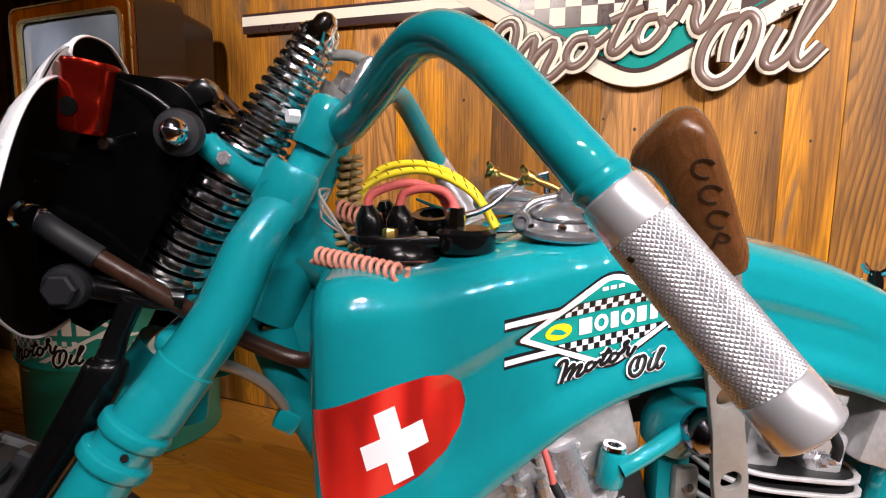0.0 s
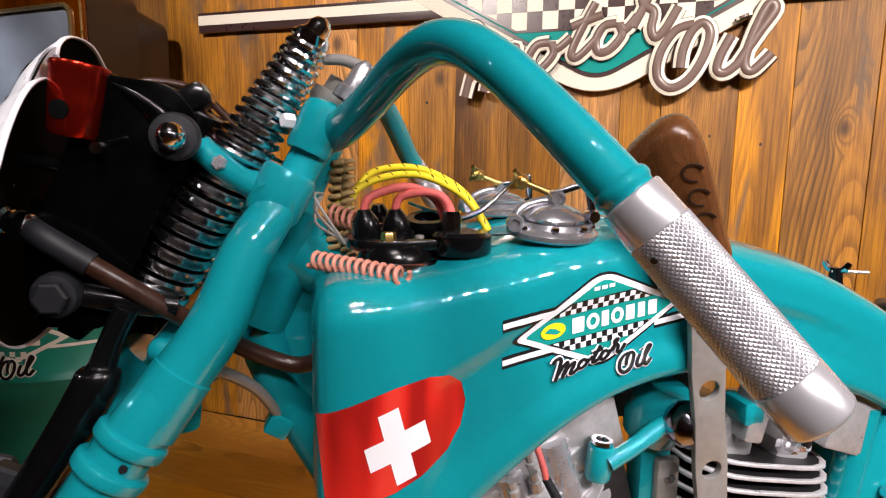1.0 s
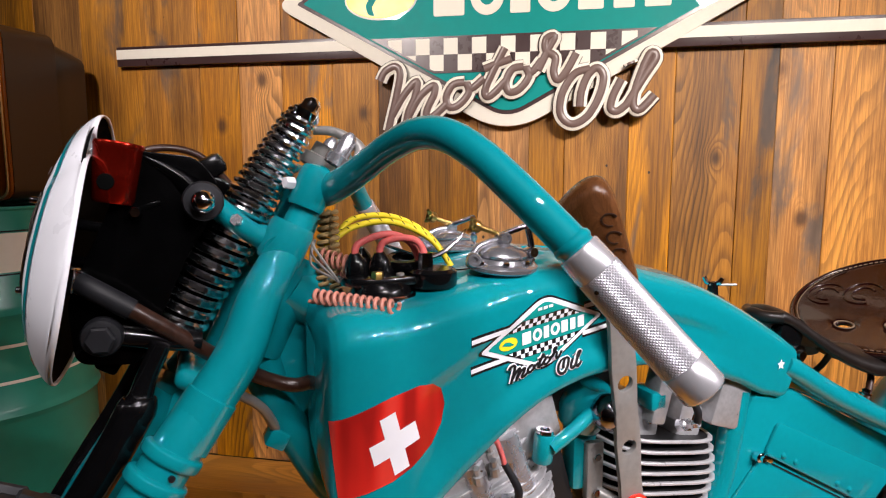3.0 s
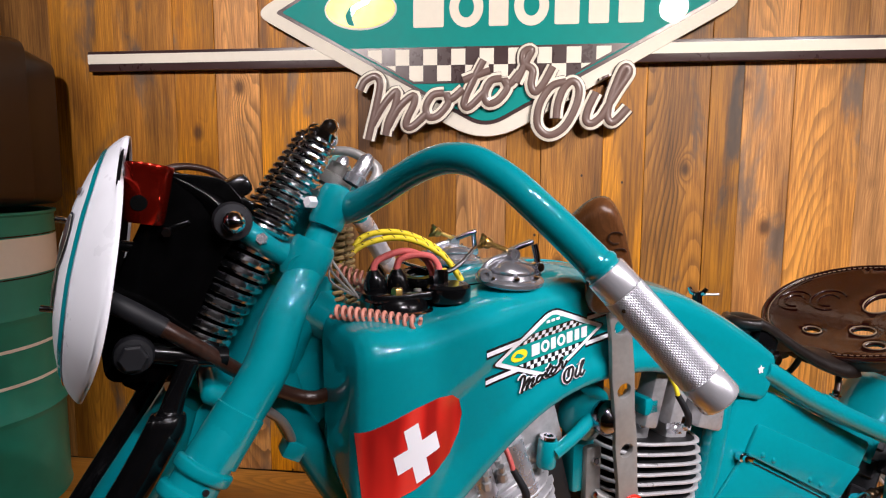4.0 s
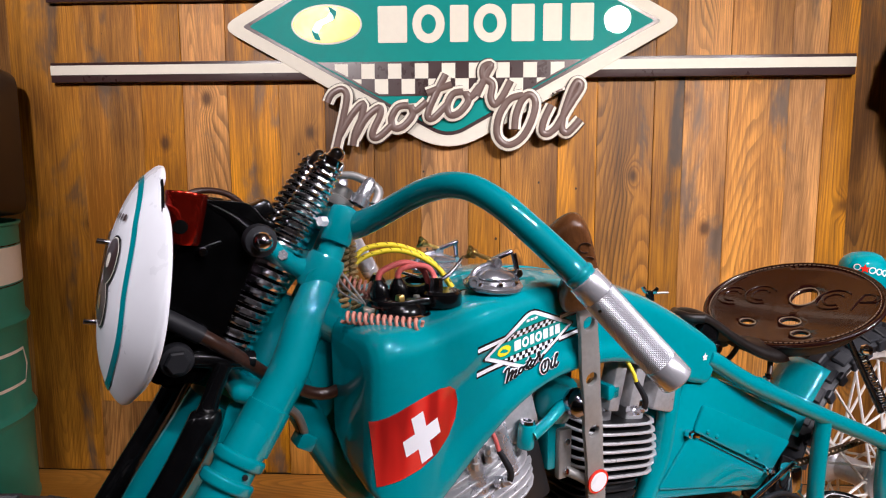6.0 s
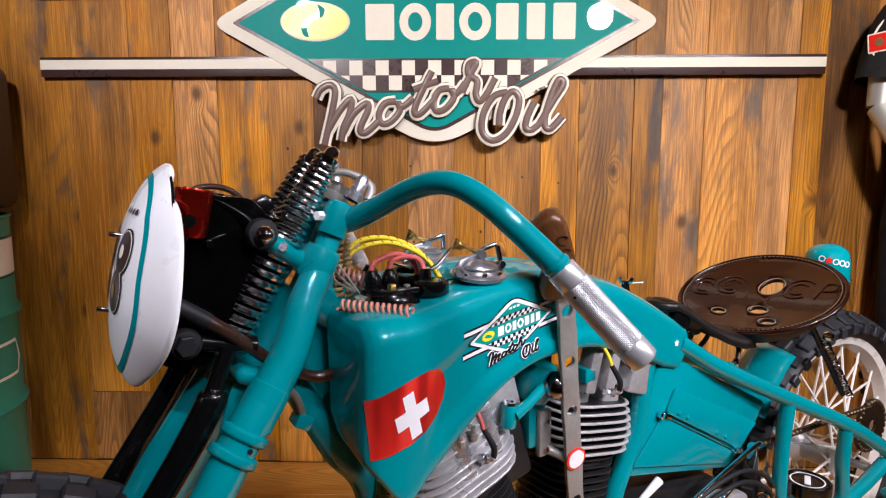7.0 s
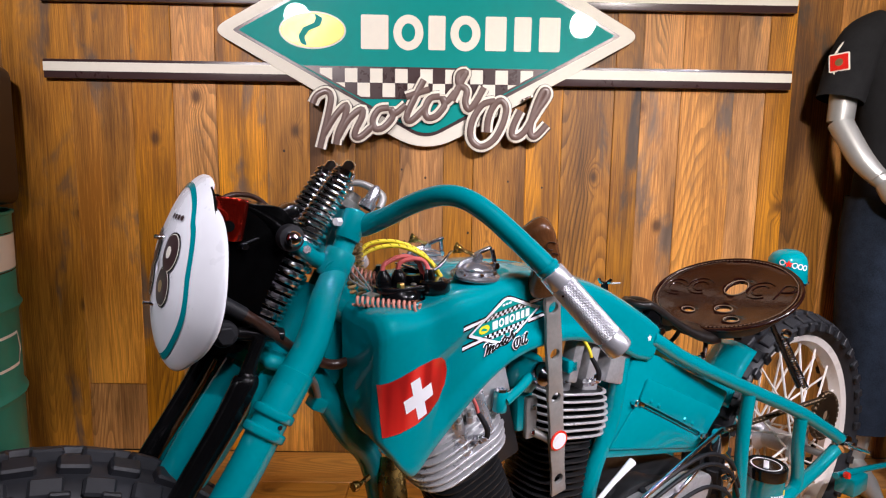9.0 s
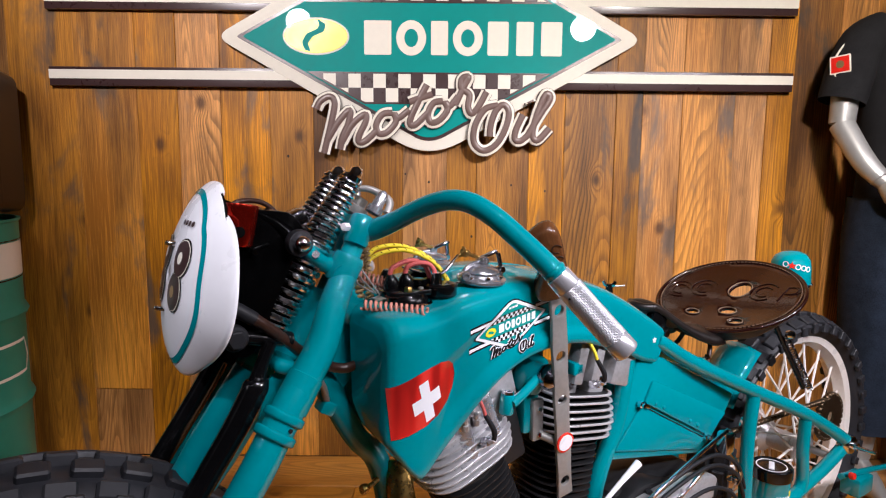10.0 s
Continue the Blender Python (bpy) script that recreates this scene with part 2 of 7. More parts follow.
WALNUT = wood("walnut_grip", (0.026, 0.009, 0.003), (0.070, 0.024, 0.007), (0.135, 0.050, 0.014), 1.0, 0.2, 14, "Z", 0.27, False, 0.05, 0.12, 0.0, 6.0)
CARVED = plain("dark_carved_wood", (0.030, 0.011, 0.005), 0.5, var=0.3)
WALLWOOD = wood("wall_boards", (0.072, 0.026, 0.006), (0.275, 0.113, 0.025), (0.60, 0.280, 0.068), 1.0, 0.085, 62.0, "Z", 0.55, True, 0.38, 0.45, 1.0)
FLOORWOOD = wood("floor_boards", (0.22, 0.085, 0.02), (0.45, 0.19, 0.04), (0.60, 0.29, 0.07), 1.0, 0.22, 22.0, "X", 0.45, True, 0.10, 0.25, 0.25)
DARKWALL = plain("dark_room_paint", (0.05, 0.045, 0.04), 0.8, scale=12, var=0.2)
ROOMWALL = plain("grey_room_paint", (0.07, 0.07, 0.08), 0.8, scale=12, var=0.2)


# ---------- building tools ----------
def finish(bm, mat, name, smooth=40):
    me = bpy.data.meshes.new(name)
    bm.normal_update()
    bm.to_mesh(me)
    bm.free()
    if smooth:
        me.polygons.foreach_set("use_smooth", [True] * len(me.polygons))
        me.set_sharp_from_angle(angle=radians(smooth))
    me.materials.append(mat)
    return me


def part(name, bm, mat, parent=None, label="", smooth=40):
    ob = new(name, finish(bm, mat, name, smooth))
    if parent:
        ob.parent = parent
    if label:
        ob["label"] = label
    return ob


def thing(name, label, category, place=None, group="", kind=""):
    ob = new(name)
    ob.empty_display_size = 0.05
    if place is not None:
        ob.matrix_world = place
    return tagged(ob, label, category, group, kind)


def glide(points, n=6):
    """Points of a smooth curve through the given ones."""
    p = [Vector(q) for q in points]
    if len(p) < 3:
        return p
    out = []
    for i in range(len(p) - 1):
        a, b, c, d = p[max(i - 1, 0)], p[i], p[i + 1], p[min(i + 2, len(p) - 1)]
        for k in range(n):
            t = k / n
            out.append(0.5 * (2 * b + (c - a) * t + (2 * a - 5 * b + 4 * c - d) * t * t + (3 * b - a - 3 * c + d) * t ** 3))
    return out + [p[-1]]


def tube(points, r, seg=14, smooth=6, bm=None, caps=True):
    """A round tube along points; r one radius or one for each given point."""
    bm = bm or bmesh.new()
    path = glide(points, smooth) if smooth > 1 else [Vector(q) for q in points]
    if hasattr(r, "__len__"):
        rr = []
        for i in range(len(path)):
            f = i * (len(r) - 1) / (len(path) - 1)
            k = min(int(f), len(r) - 2)
            rr.append(r[k] + (r[k + 1] - r[k]) * (f - k))
    else:
        rr = [r] * len(path)
    rings, side = [], None
    for i, c in enumerate(path):
        d = (path[min(i + 1, len(path) - 1)] - path[max(i - 1, 0)]).normalized()
        if side is None:
            side = d.orthogonal().normalized()
        side = (side - d * side.dot(d)).normalized()
        up = d.cross(side)
        rings.append([bm.verts.new(c + rr[i] * (side * math.cos(a) + up * math.sin(a))) for a in [2 * math.pi * k / seg for k in range(seg)]])
    for a, b in zip(rings, rings[1:]):
        for k in range(seg):
            bm.faces.new((a[k], a[(k + 1) % seg], b[(k + 1) % seg], b[k]))
    if caps:
        bm.faces.new(rings[0][::-1])
        bm.faces.new(rings[-1])
    return bm


def lathe(profile, origin=(0, 0, 0), axis=(0, 0, 1), seg=24, bm=None):
    """Turns (radius, height) pairs round an axis."""
    bm = bm or bmesh.new()
    q = Vector((0, 0, 1)).rotation_difference(Vector(axis).normalized())
    o = Vector(origin)
    rings = []
    for r, h in profile:
        if r < 1e-6:
            rings.append([bm.verts.new(o + q @ Vector((0, 0, h)))])
        else:
            rings.append([bm.verts.new(o + q @ Vector((r * math.cos(a), r * math.sin(a), h))) for a in [2 * math.pi * k / seg for k in range(seg)]])
    for a, b in zip(rings, rings[1:]):
        for k in range(seg):
            va, vb = [a[k % len(a)], a[(k + 1) % len(a)]], [b[(k + 1) % len(b)], b[k % len(b)]]
            vs = []
            for v in va + vb:
                if v not in vs:
                    vs.append(v)
            if len(vs) > 2:
                bm.faces.new(vs)
    return bm


def box(center, size, turn=None, bevel=0.002, bm=None, segs=2):
    bm2 = bmesh.new()
    bmesh.ops.create_cube(bm2, size=1.0)
    bmesh.ops.scale(bm2, vec=size, verts=bm2.verts)
    if bevel:
        bmesh.ops.bevel(bm2, geom=bm2.edges[:], offset=bevel, segments=segs, affect="EDGES", profile=0.5)
    m = Matrix.Translation(center) @ (turn if turn is not None else Matrix())
    bmesh.ops.transform(bm2, matrix=m, verts=bm2.verts)
    return join(bm, bm2)


def join(bm, bm2):
    if bm is None:
        return bm2
    me = bpy.data.meshes.new("tmp")
    bm2.to_mesh(me)
    bm2.free()
    bm.from_mesh(me)
    bpy.data.meshes.remove(me)
    return bm


def slab(outline, depth, m=None, bevel=0.0, bm=None, holes=()):
    """A flat plate: outline in its own x and y, thickness from 0 to depth along its z, then placed by m."""
    b = bmesh.new()
    loops = [outline, *holes]
    edges = []
    for loop in loops:
        vs = [b.verts.new((x, y, 0)) for x, y in loop]
        edges += [b.edges.new((vs[i], vs[(i + 1) % len(vs)])) for i in range(len(vs))]
    bmesh.ops.triangle_fill(b, use_beauty=True, use_dissolve=not holes, edges=edges, normal=(0, 0, 1))
    faces = b.faces[:]
    if depth:
        ex = bmesh.ops.extrude_face_region(b, geom=faces)
        bmesh.ops.translate(b, vec=(0, 0, depth), verts=[g for g in ex["geom"] if isinstance(g, bmesh.types.BMVert)])
        bmesh.ops.recalc_face_normals(b, faces=b.faces)
    if bevel:
        rim = [e for e in b.edges if len(e.link_faces) == 2 and abs(e.verts[0].co.z - e.verts[1].co.z) < 1e-6 and e.calc_face_angle(0) > 1.0]
        bmesh.ops.bevel(b, geom=rim, offset=bevel, segments=2, affect="EDGES", profile=0.5)
    if m is not None:
        bmesh.ops.transform(b, matrix=m, verts=b.verts)
    return join(bm, b)


def rounded(corners, r, n=5):
    """A closed outline with rounded corners; r one radius or one for each corner."""
    out, k = [], len(corners)
    for i in range(k):
        a, b, c = Vector(corners[i - 1]), Vector(corners[i]), Vector(corners[(i + 1) % k])
        rad = r[i] if hasattr(r, "__len__") else r
        d1, d2 = (a - b).normalized(), (c - b).normalized()
        p, q = b + d1 * rad, b + d2 * rad
        for j in range(n + 1):
            t = j / n
            out.append(tuple((1 - t) ** 2 * p + 2 * t * (1 - t) * b + t * t * q))
    return out


def circle(x, y, r, n=20, ry=None):
    return [(x + r * math.cos(2 * math.pi * k / n), y + (ry or r) * math.sin(2 * math.pi * k / n)) for k in range(n)]


def lettering(words, size, depth, shear=0.0, spacing=1.0, heavy=0.0):
    """A bmesh of words in the built-in font, lying in x and y from the origin."""
    cu = bpy.data.curves.new("words", "FONT")
    cu.body, cu.size, cu.extrude, cu.shear, cu.space_character, cu.offset, cu.resolution_u = words, size, depth / 2, shear, spacing, heavy, 4
    ob = bpy.data.objects.new("words", cu)
    scene.collection.objects.link(ob)
    bpy.context.view_layer.update()
    me = bpy.data.meshes.new_from_object(ob.evaluated_get(bpy.context.evaluated_depsgraph_get()))
    bm = bmesh.new()
    bm.from_mesh(me)
    bpy.data.objects.remove(ob)
    bpy.data.curves.remove(cu)
    bpy.data.meshes.remove(me)
    bmesh.ops.translate(bm, vec=(0, 0, depth / 2), verts=bm.verts)
    return bm


SCRIPT_STROKES = {
    "Motor": [[(0.00, 1.23), (0.13, 1.46), (0.39, 1.57), (0.52, 1.38), (0.41, 0.82), (0.30, 0.39), (0.20, 0.00)],
              [(0.30, 0.37), (0.63, 0.90), (0.94, 1.20), (0.89, 0.82), (0.73, 0.47), (0.65, 0.11)],
              [(0.70, 0.30), (1.01, 0.82), (1.36, 1.09), (1.38, 0.89), (1.21, 0.54), (1.18, 0.34), (1.35, 0.34), (1.70, 0.65)],
              [(2.13, 1.14), (1.85, 1.09), (1.68, 0.80), (1.76, 0.56), (2.00, 0.61), (2.24, 0.90), (2.18, 1.13), (2.30, 0.99), (2.61, 1.23)],
              [(3.10, 1.92), (2.88, 1.50), (2.66, 1.03), (2.64, 0.82), (2.79, 0.82), (3.12, 1.14)],
              [(2.61, 1.44), (2.91, 1.55), (3.26, 1.66)],
              [(3.55, 1.47), (3.29, 1.42), (3.14, 1.13), (3.21, 0.89), (3.45, 0.94), (3.68, 1.23), (3.61, 1.45), (3.74, 1.33), (3.98, 1.61)],
              [(3.90, 1.38), (4.14, 1.89), (4.26, 2.14), (4.08, 2.09), (4.07, 1.83), (4.29, 1.66), (4.26, 1.33), (4.36, 1.14), (4.55, 1.33), (4.77, 1.74)]],
    "Oil": [[(0.67, 1.26), (0.31, 1.15), (0.04, 0.71), (0.01, 0.23), (0.28, 0.00), (0.63, 0.17), (0.89, 0.62), (0.98, 1.07), (0.83, 1.28), (0.62, 1.12), (0.48, 0.75), (0.45, 0.40)],
              [(1.38, 1.01), (1.20, 0.62), (1.16, 0.34), (1.32, 0.28), (1.55, 0.46)],
              [(1.57, 1.39), (1.59, 1.34)],
              [(1.53, 0.45), (1.87, 1.03), (2.13, 1.46), (2.01, 1.58), (1.84, 1.22), (1.69, 0.72), (1.67, 0.40), (1.82, 0.31), (2.13, 0.64)]],
}


def script_word(word, unit, width, thick):
    """Slanted brush lettering with a rising base line, flat strokes in x and y round z = 0."""
    bm = bmesh.new()
    for stroke in SCRIPT_STROKES[word]:
        tube([(unit * x, unit * y, 0) for x, y in stroke], width / 2, 10, 5, bm)
    bmesh.ops.scale(bm, vec=(1, 1, thick / width), verts=bm.verts)
    return bm


def helix(a, b, radius, turns, wire, seg=7, per=16, bm=None, taper=1.0):
    a, b = Vector(a), Vector(b)
    d = (b - a).normalized()
    s = d.orthogonal().normalized()
    w = d.cross(s)
    n = int(turns * per)
    pts = []
    for i in range(n + 1):
        t = i / n
        ang = 2 * math.pi * turns * t
        r = radius * (1 + (taper - 1) * t)
        pts.append(a + (b - a) * t + r * (s * math.cos(ang) + w * math.sin(ang)))
    return tube(pts, wire, seg, 1, bm)


def hexbolt(origin, axis, r=0.008, h=0.006, bm=None):
    return lathe([(0, 0), (r, 0), (r, h * 0.8), (r * 0.85, h), (0, h)], origin, axis, 6, bm)


# ---------- the room ----------
WALL_Y = 1.68


def board(name, parent, x0, x1, y0, y1, z0, z1, mat, bev=0.0025):
    bm = box((0, 0, 0), (x1 - x0, y1 - y0, z1 - z0), None, bev, None, 1)
    ob = part(name, bm, mat, parent, "", 30)
    ob.location = ((x0 + x1) / 2, (y0 + y1) / 2, (z0 + z1) / 2)
    return ob


def plank_wall():
    back = part("wall_north", box((0, WALL_Y + 0.08, 1.4), (7.0, 0.10, 2.8), None, 0), DARKWALL)
    tagged(back, "rustic wall of upright reclaimed wooden boards", "wall", kind="structure")
    seams = [-1.395, -1.175, -0.974, -0.84, -0.697, -0.534, -0.389, -0.235, -0.089, 0.06, 0.16, 0.337, 0.455, 0.626, 0.715, 0.848, 1.025, 1.13, 1.216, 1.36]
    rnd = random.Random(5)
    while seams[0] > -3.3:
        seams.insert(0, seams[0] - rnd.uniform(0.11, 0.21))
    while seams[-1] < 3.3:
        seams.append(seams[-1] + rnd.uniform(0.11, 0.20))
    for a, b in zip(seams, seams[1:]):
        cuts = [0.0]
        if abs(a + 1.175) < 0.01:
            cuts.append(0.245)
        elif rnd.random() < 0.3:
            cuts.append(rnd.uniform(0.3, 2.2))
        cuts.append(2.8)
        for c, d in zip(cuts, cuts[1:]):
            out = rnd.uniform(0.0, 0.005)
            board("plank", back, a + 0.0003, b - 0.0003, WALL_Y - out, WALL_Y + 0.026, c + 0.0003, d - 0.0003, WALLWOOD, 0.0012)
    return back


def plank_floor():
    ground = part("floor", box((0, -0.4, -0.06), (7.0, 4.4, 0.06), None, 0), DARKWALL)
    tagged(ground, "light oiled wooden floor boards", "floor", kind="structure")
    rnd = random.Random(8)
    y = WALL_Y - 0.002
    while y > -2.5:
        w = rnd.uniform(0.20, 0.27)
        cut = rnd.uniform(-0.6, 0.9)
        for a, b in ((-3.4, cut), (cut, 3.4)):
            board("plank", ground, a, b - 0.001, y - w + 0.001, y, -0.029, rnd.uniform(-0.002, 0.0), FLOORWOOD, 0.003)
        y -= w


def room():
    # unseen enclosure, added; its dark grey keeps bounced light and reflections low
    tagged(part("wall_west", box((-3.45, -0.4, 1.4), (0.1, 4.4, 2.8), None, 0), ROOMWALL), "unseen grey side wall that limits the fill light", "wall", kind="structure")
    tagged(part("wall_east", box((3.45, -0.4, 1.4), (0.1, 4.4, 2.8), None, 0), ROOMWALL), "unseen grey side wall that limits the fill light", "wall", kind="structure")
    tagged(part("wall_south", box((0, -2.65, 1.4), (7.0, 0.1, 2.8), None, 0), ROOMWALL), "unseen grey rear wall that limits the fill light", "wall", kind="structure")
    tagged(part("ceiling", box((0, -0.4, 2.85), (7.0, 4.4, 0.1), None, 0), ROOMWALL), "unseen grey ceiling that limits the fill light", "ceiling", kind="structure")


# ---------- the wall sign ----------
def on_wall(y):
    """From a sign's own x, y and outward z to the wall."""
    return Matrix.Translation((0, y, 0)) @ Matrix.Rotation(radians(90), 4, "X")


def diamond(cx, cz, hw, hh, r_side, r_top):
    return rounded([(cx - hw, cz), (cx, cz - hh), (cx + hw, cz), (cx, cz + hh)], [r_side, r_top, r_side, r_top], 8)


def clip_row(x, z, w, h, cx, cz, hw, hh):
    """A rectangle cut by the diamond's edges (as a convex polygon)."""
    poly = [(x, z), (x + w, z), (x + w, z + h), (x, z + h)]
    for sx in (1, -1):
        for sz in (1, -1):
            out = []
            f = lambda p: 1 - sx * (p[0] - cx) / hw - sz * (p[1] - cz) / hh
            for i in range(len(poly)):
                a, b = poly[i - 1], poly[i]
                fa, fb = f(a), f(b)
                if (fa >= 0) != (fb >= 0):
                    t = fa / (fa - fb)
                    out.append((a[0] + (b[0] - a[0]) * t, a[1] + (b[1] - a[1]) * t))
                if fb >= 0:
                    out.append(b)
            poly = out
            if len(poly) < 3:
                return None
    return poly


def word_blocks(x0, x1, z0, z1):
    """Seven plain shapes in a row, of a word mark's size: blocks and rings."""
    shapes, w = [], (x1 - x0) / 6.75
    x = x0
    for k in range(7):
        ww = w * (1.16 if k == 0 else 1.05 if k in (1, 3) else 0.82 if k in (2, 5) else 0.95)
        a, b = x + 0.03 * w, x + ww - 0.03 * w
        if k in (1, 3):
            m = ((a + b) / 2, (z0 + z1) / 2)
            shapes.append((circle(*m, (b - a) / 2, 24, (z1 - z0) * 0.52), [circle(*m, (b - a) * 0.23, 18, (z1 - z0) * 0.27)]))
        else:
            n = 0.10 * w
            shapes.append((rounded([(a + n, z0), (b - n, z0), (b - n, z1), (a + n, z1)], 0.05 * w, 2), []))
        x += ww
    return shapes


def wall_sign():
    cx, cz, HW, HH = 0.0, 1.447, 0.70, 0.392
    SX, SZ, SU = -0.368, 1.074, 0.1163
    s = thing("wall_sign", "large diamond-shaped cream, teal and brown sign with striped bars", "sign", Matrix.Translation((0, 0, 0)))
    for z in (1.318, 1.560):
        for a, b in ((-1.245, -0.35), (0.35, 1.197)):
            bar = part("bar", slab([(a, z - 0.030), (b, z - 0.030), (b, z + 0.030), (a, z + 0.030)], 0.026, on_wall(1.676), 0.001), BROWN, s, "dark brown bar")
            part("stripe", slab([(a, z - 0.008), (b, z - 0.008), (b, z + 0.021), (a, z + 0.021)], 0.0025, on_wall(1.651), 0.0), CREAM, bar, "cream stripe", 0)
    part("board", slab(diamond(cx, cz, HW, HH, 0.055, 0.12), 0.028, on_wall(1.674), 0.003), CREAM, s, "cream board with rounded corners")
    part("outline", slab(diamond(cx, cz, 0.628, 0.343, 0.01, 0.06), 0.002, on_wall(1.646)), BROWN, s, "brown outline", 0)
    part("teal_field", slab(diamond(cx, cz, 0.607, 0.331, 0.008, 0.055), 0.002, on_wall(1.644)), TEAL_FLAT, s, "teal field", 0)
    for z0, z1 in ((1.236, 1.338), (1.556, 1.658)):
        band = clip_row(-0.6, z0, 1.2, z1 - z0, cx, cz, 0.600, 0.327)
        strip = part("band", slab(band, 0.002, on_wall(1.642)), BROWN, s, "brown band", 0)
        for row in range(2):
            for k in range(-8, 9):
                x = k * 0.0815 + (0.0 if row else 0.04075) - 0.02
                zz = z0 + 0.006 + row * 0.0455
                q = clip_row(x, zz, 0.04075, 0.0445, cx, cz, 0.588, 0.320)
                if q and len(q) > 2:
                    part("check", slab(q, 0.0015, on_wall(1.640)), CREAM, strip, "", 0)
    for shape, holes in word_blocks(-0.225, 0.438, 1.393, 1.500):
        part("block", slab(shape, 0.002, on_wall(1.642), 0, None, holes), CREAM, s, "cream block", 0)
    oval = part("oval", slab(circle(-0.368, 1.449, 0.108, 36, 0.059), 0.002, on_wall(1.642)), CREAM, s, "cream-edged oval", 0)
    part("yellow_oval", slab(circle(-0.368, 1.449, 0.103, 36, 0.054), 0.0015, on_wall(1.640)), YELLOW, oval, "yellow oval", 0)
    swoosh = [(0.005, 0.054), (0.033, 0.037), (0.025, 0.014), (-0.010, 0.000), (-0.027, -0.023), (-0.017, -0.048), (-0.037, -0.043), (-0.045, -0.018), (-0.030, 0.007), (0.005, 0.022), (0.013, 0.037)]
    part("curl", slab(rounded([(x - 0.368, z + 1.449) for x, z in swoosh], 0.006, 3), 0.001, on_wall(1.6385)), TEAL_FLAT, oval, "teal curl", 0)
    # the two words, standing off in front
    for words, x, z in (("Motor", SX, SZ), ("Oil", SX + 0.86 * 5.15 * SU, SZ + 0.86 * 0.13 * SU)):
        for wide, y, thick, mat, name, lab in ((0.0415, 1.634, 0.016, BROWN, "letter_edge", "dark edge of the letters"), (0.0385, 1.6325, 0.0165, CREAM, "backing", "cream backing"), (0.0215, 1.626, 0.010, SCRIPT, "word", "grey-brown slanted lettering")):
            bm = script_word(words, SU, wide, thick)
            bmesh.ops.transform(bm, matrix=on_wall(y) @ Matrix.Translation((x, z, 0)), verts=bm.verts)
            part(name, bm, mat, s, lab, 50)
    return s


# ---------- drum, television, mannequin ----------
def oil_drum():
    R, H = 0.290, 0.865
    d = thing("oil_drum", "teal steel oil drum with cream bands, standing by the wall", "drum", pose(-1.542, 1.368, 0, 0, 0, 8))
    prof = [(0, 0.01), (R - 0.012, 0.01), (R - 0.004, 0.0), (R + 0.004, 0.006), (R, 0.02)]
    for rib in (0.295, 0.575):
        prof += [(R, rib - 0.022), (R + 0.006, rib - 0.012), (R + 0.012, rib), (R + 0.006, rib + 0.012), (R, rib + 0.022)]
    prof += [(R, H - 0.012), (R + 0.006, H - 0.006), (R + 0.006, H), (R - 0.004, H), (R - 0.006, H - 0.018), (0, H - 0.018)]
    part("body", lathe(prof, seg=64), TEAL_SATIN, d)
    band = lambda z0, z1, mat, name, r: part(name, lathe([(R + r, z0), (R + r, z1)], seg=64), mat, d, "", 40)
    band(0.690, 0.795, CREAM, "cream_band", 0.0012)
    band(0.798, 0.802, BLACKPRINT, "line", 0.0012)
    band(0.682, 0.686, BLACKPRINT, "line", 0.0012)

    def wrap(shape, mat, name, r, holes=()):
        bm = slab(shape, 0, None, 0, None, holes)
        for _ in range(6):
            long = [e for e in bm.edges if abs(e.verts[0].co.x - e.verts[1].co.x) > 0.012]
            if not long:
                break
            bmesh.ops.subdivide_edges(bm, edges=long, cuts=1)
            bmesh.ops.triangulate(bm, faces=bm.faces)
        for v in bm.verts:
            a = v.co.x / R - radians(18)
            v.co = ((R + r) * math.sin(a), -(R + r) * math.cos(a), v.co.y)
        part(name, bm, mat, d, "", 40)

    for z in (0.385, 0.485):
        wrap([(-0.42, z), (0.60, z), (0.60, z + 0.009), (-0.42, z + 0.009)], CREAM, "stripe", 0.0012)
    wrap([(0.60, 0.385), (0.63, 0.435), (0.60, 0.494), (0.60, 0.480), (0.615, 0.436), (0.60, 0.398)], CREAM, "stripe_end", 0.0012)
    wrap(diamond(0, 0.415, 0.305, 0.150, 0.01, 0.03), CREAM, "badge_edge", 0.0030)
    wrap(diamond(0, 0.415, 0.280, 0.136, 0.01, 0.03), TEAL_SATIN, "badge_field", 0.0045)
    for k in range(-6, 7):
        for r in (0, 1):
            x, z = k * 0.028 + 0.014 * r, 0.352 + 0.014 * r
            wrap([(x, z), (x + 0.014, z), (x + 0.014, z + 0.014), (x, z + 0.014)], CREAM, "check", 0.006)
    for shape, holes in word_blocks(-0.10, 0.235, 0.396, 0.440):
        wrap(shape, CREAM, "block", 0.006, holes)
    for words, x, z, unit in (("Motor", -0.050, 0.300, 0.040), ("Oil", -0.050 + 0.040 * 4.43, 0.3045, 0.040)):
        for wide, lift, mat, nm in ((0.016, 0.0075, CREAM, "word_edge"), (0.0085, 0.0092, BLACKPRINT, "word")):
            bm = script_word(words, unit, wide, 0.001)
            bmesh.ops.transform(bm, matrix=Matrix.Translation((x, z, 0)), verts=bm.verts)
            for v in bm.verts:
                a = v.co.x / R - radians(18)
                r = R + lift + v.co.z
                v.co = (r * math.sin(a), -r * math.cos(a), v.co.y)
            part(nm, bm, mat, d, "dark slanted lettering" if nm == "word" else "", 50)
    return d


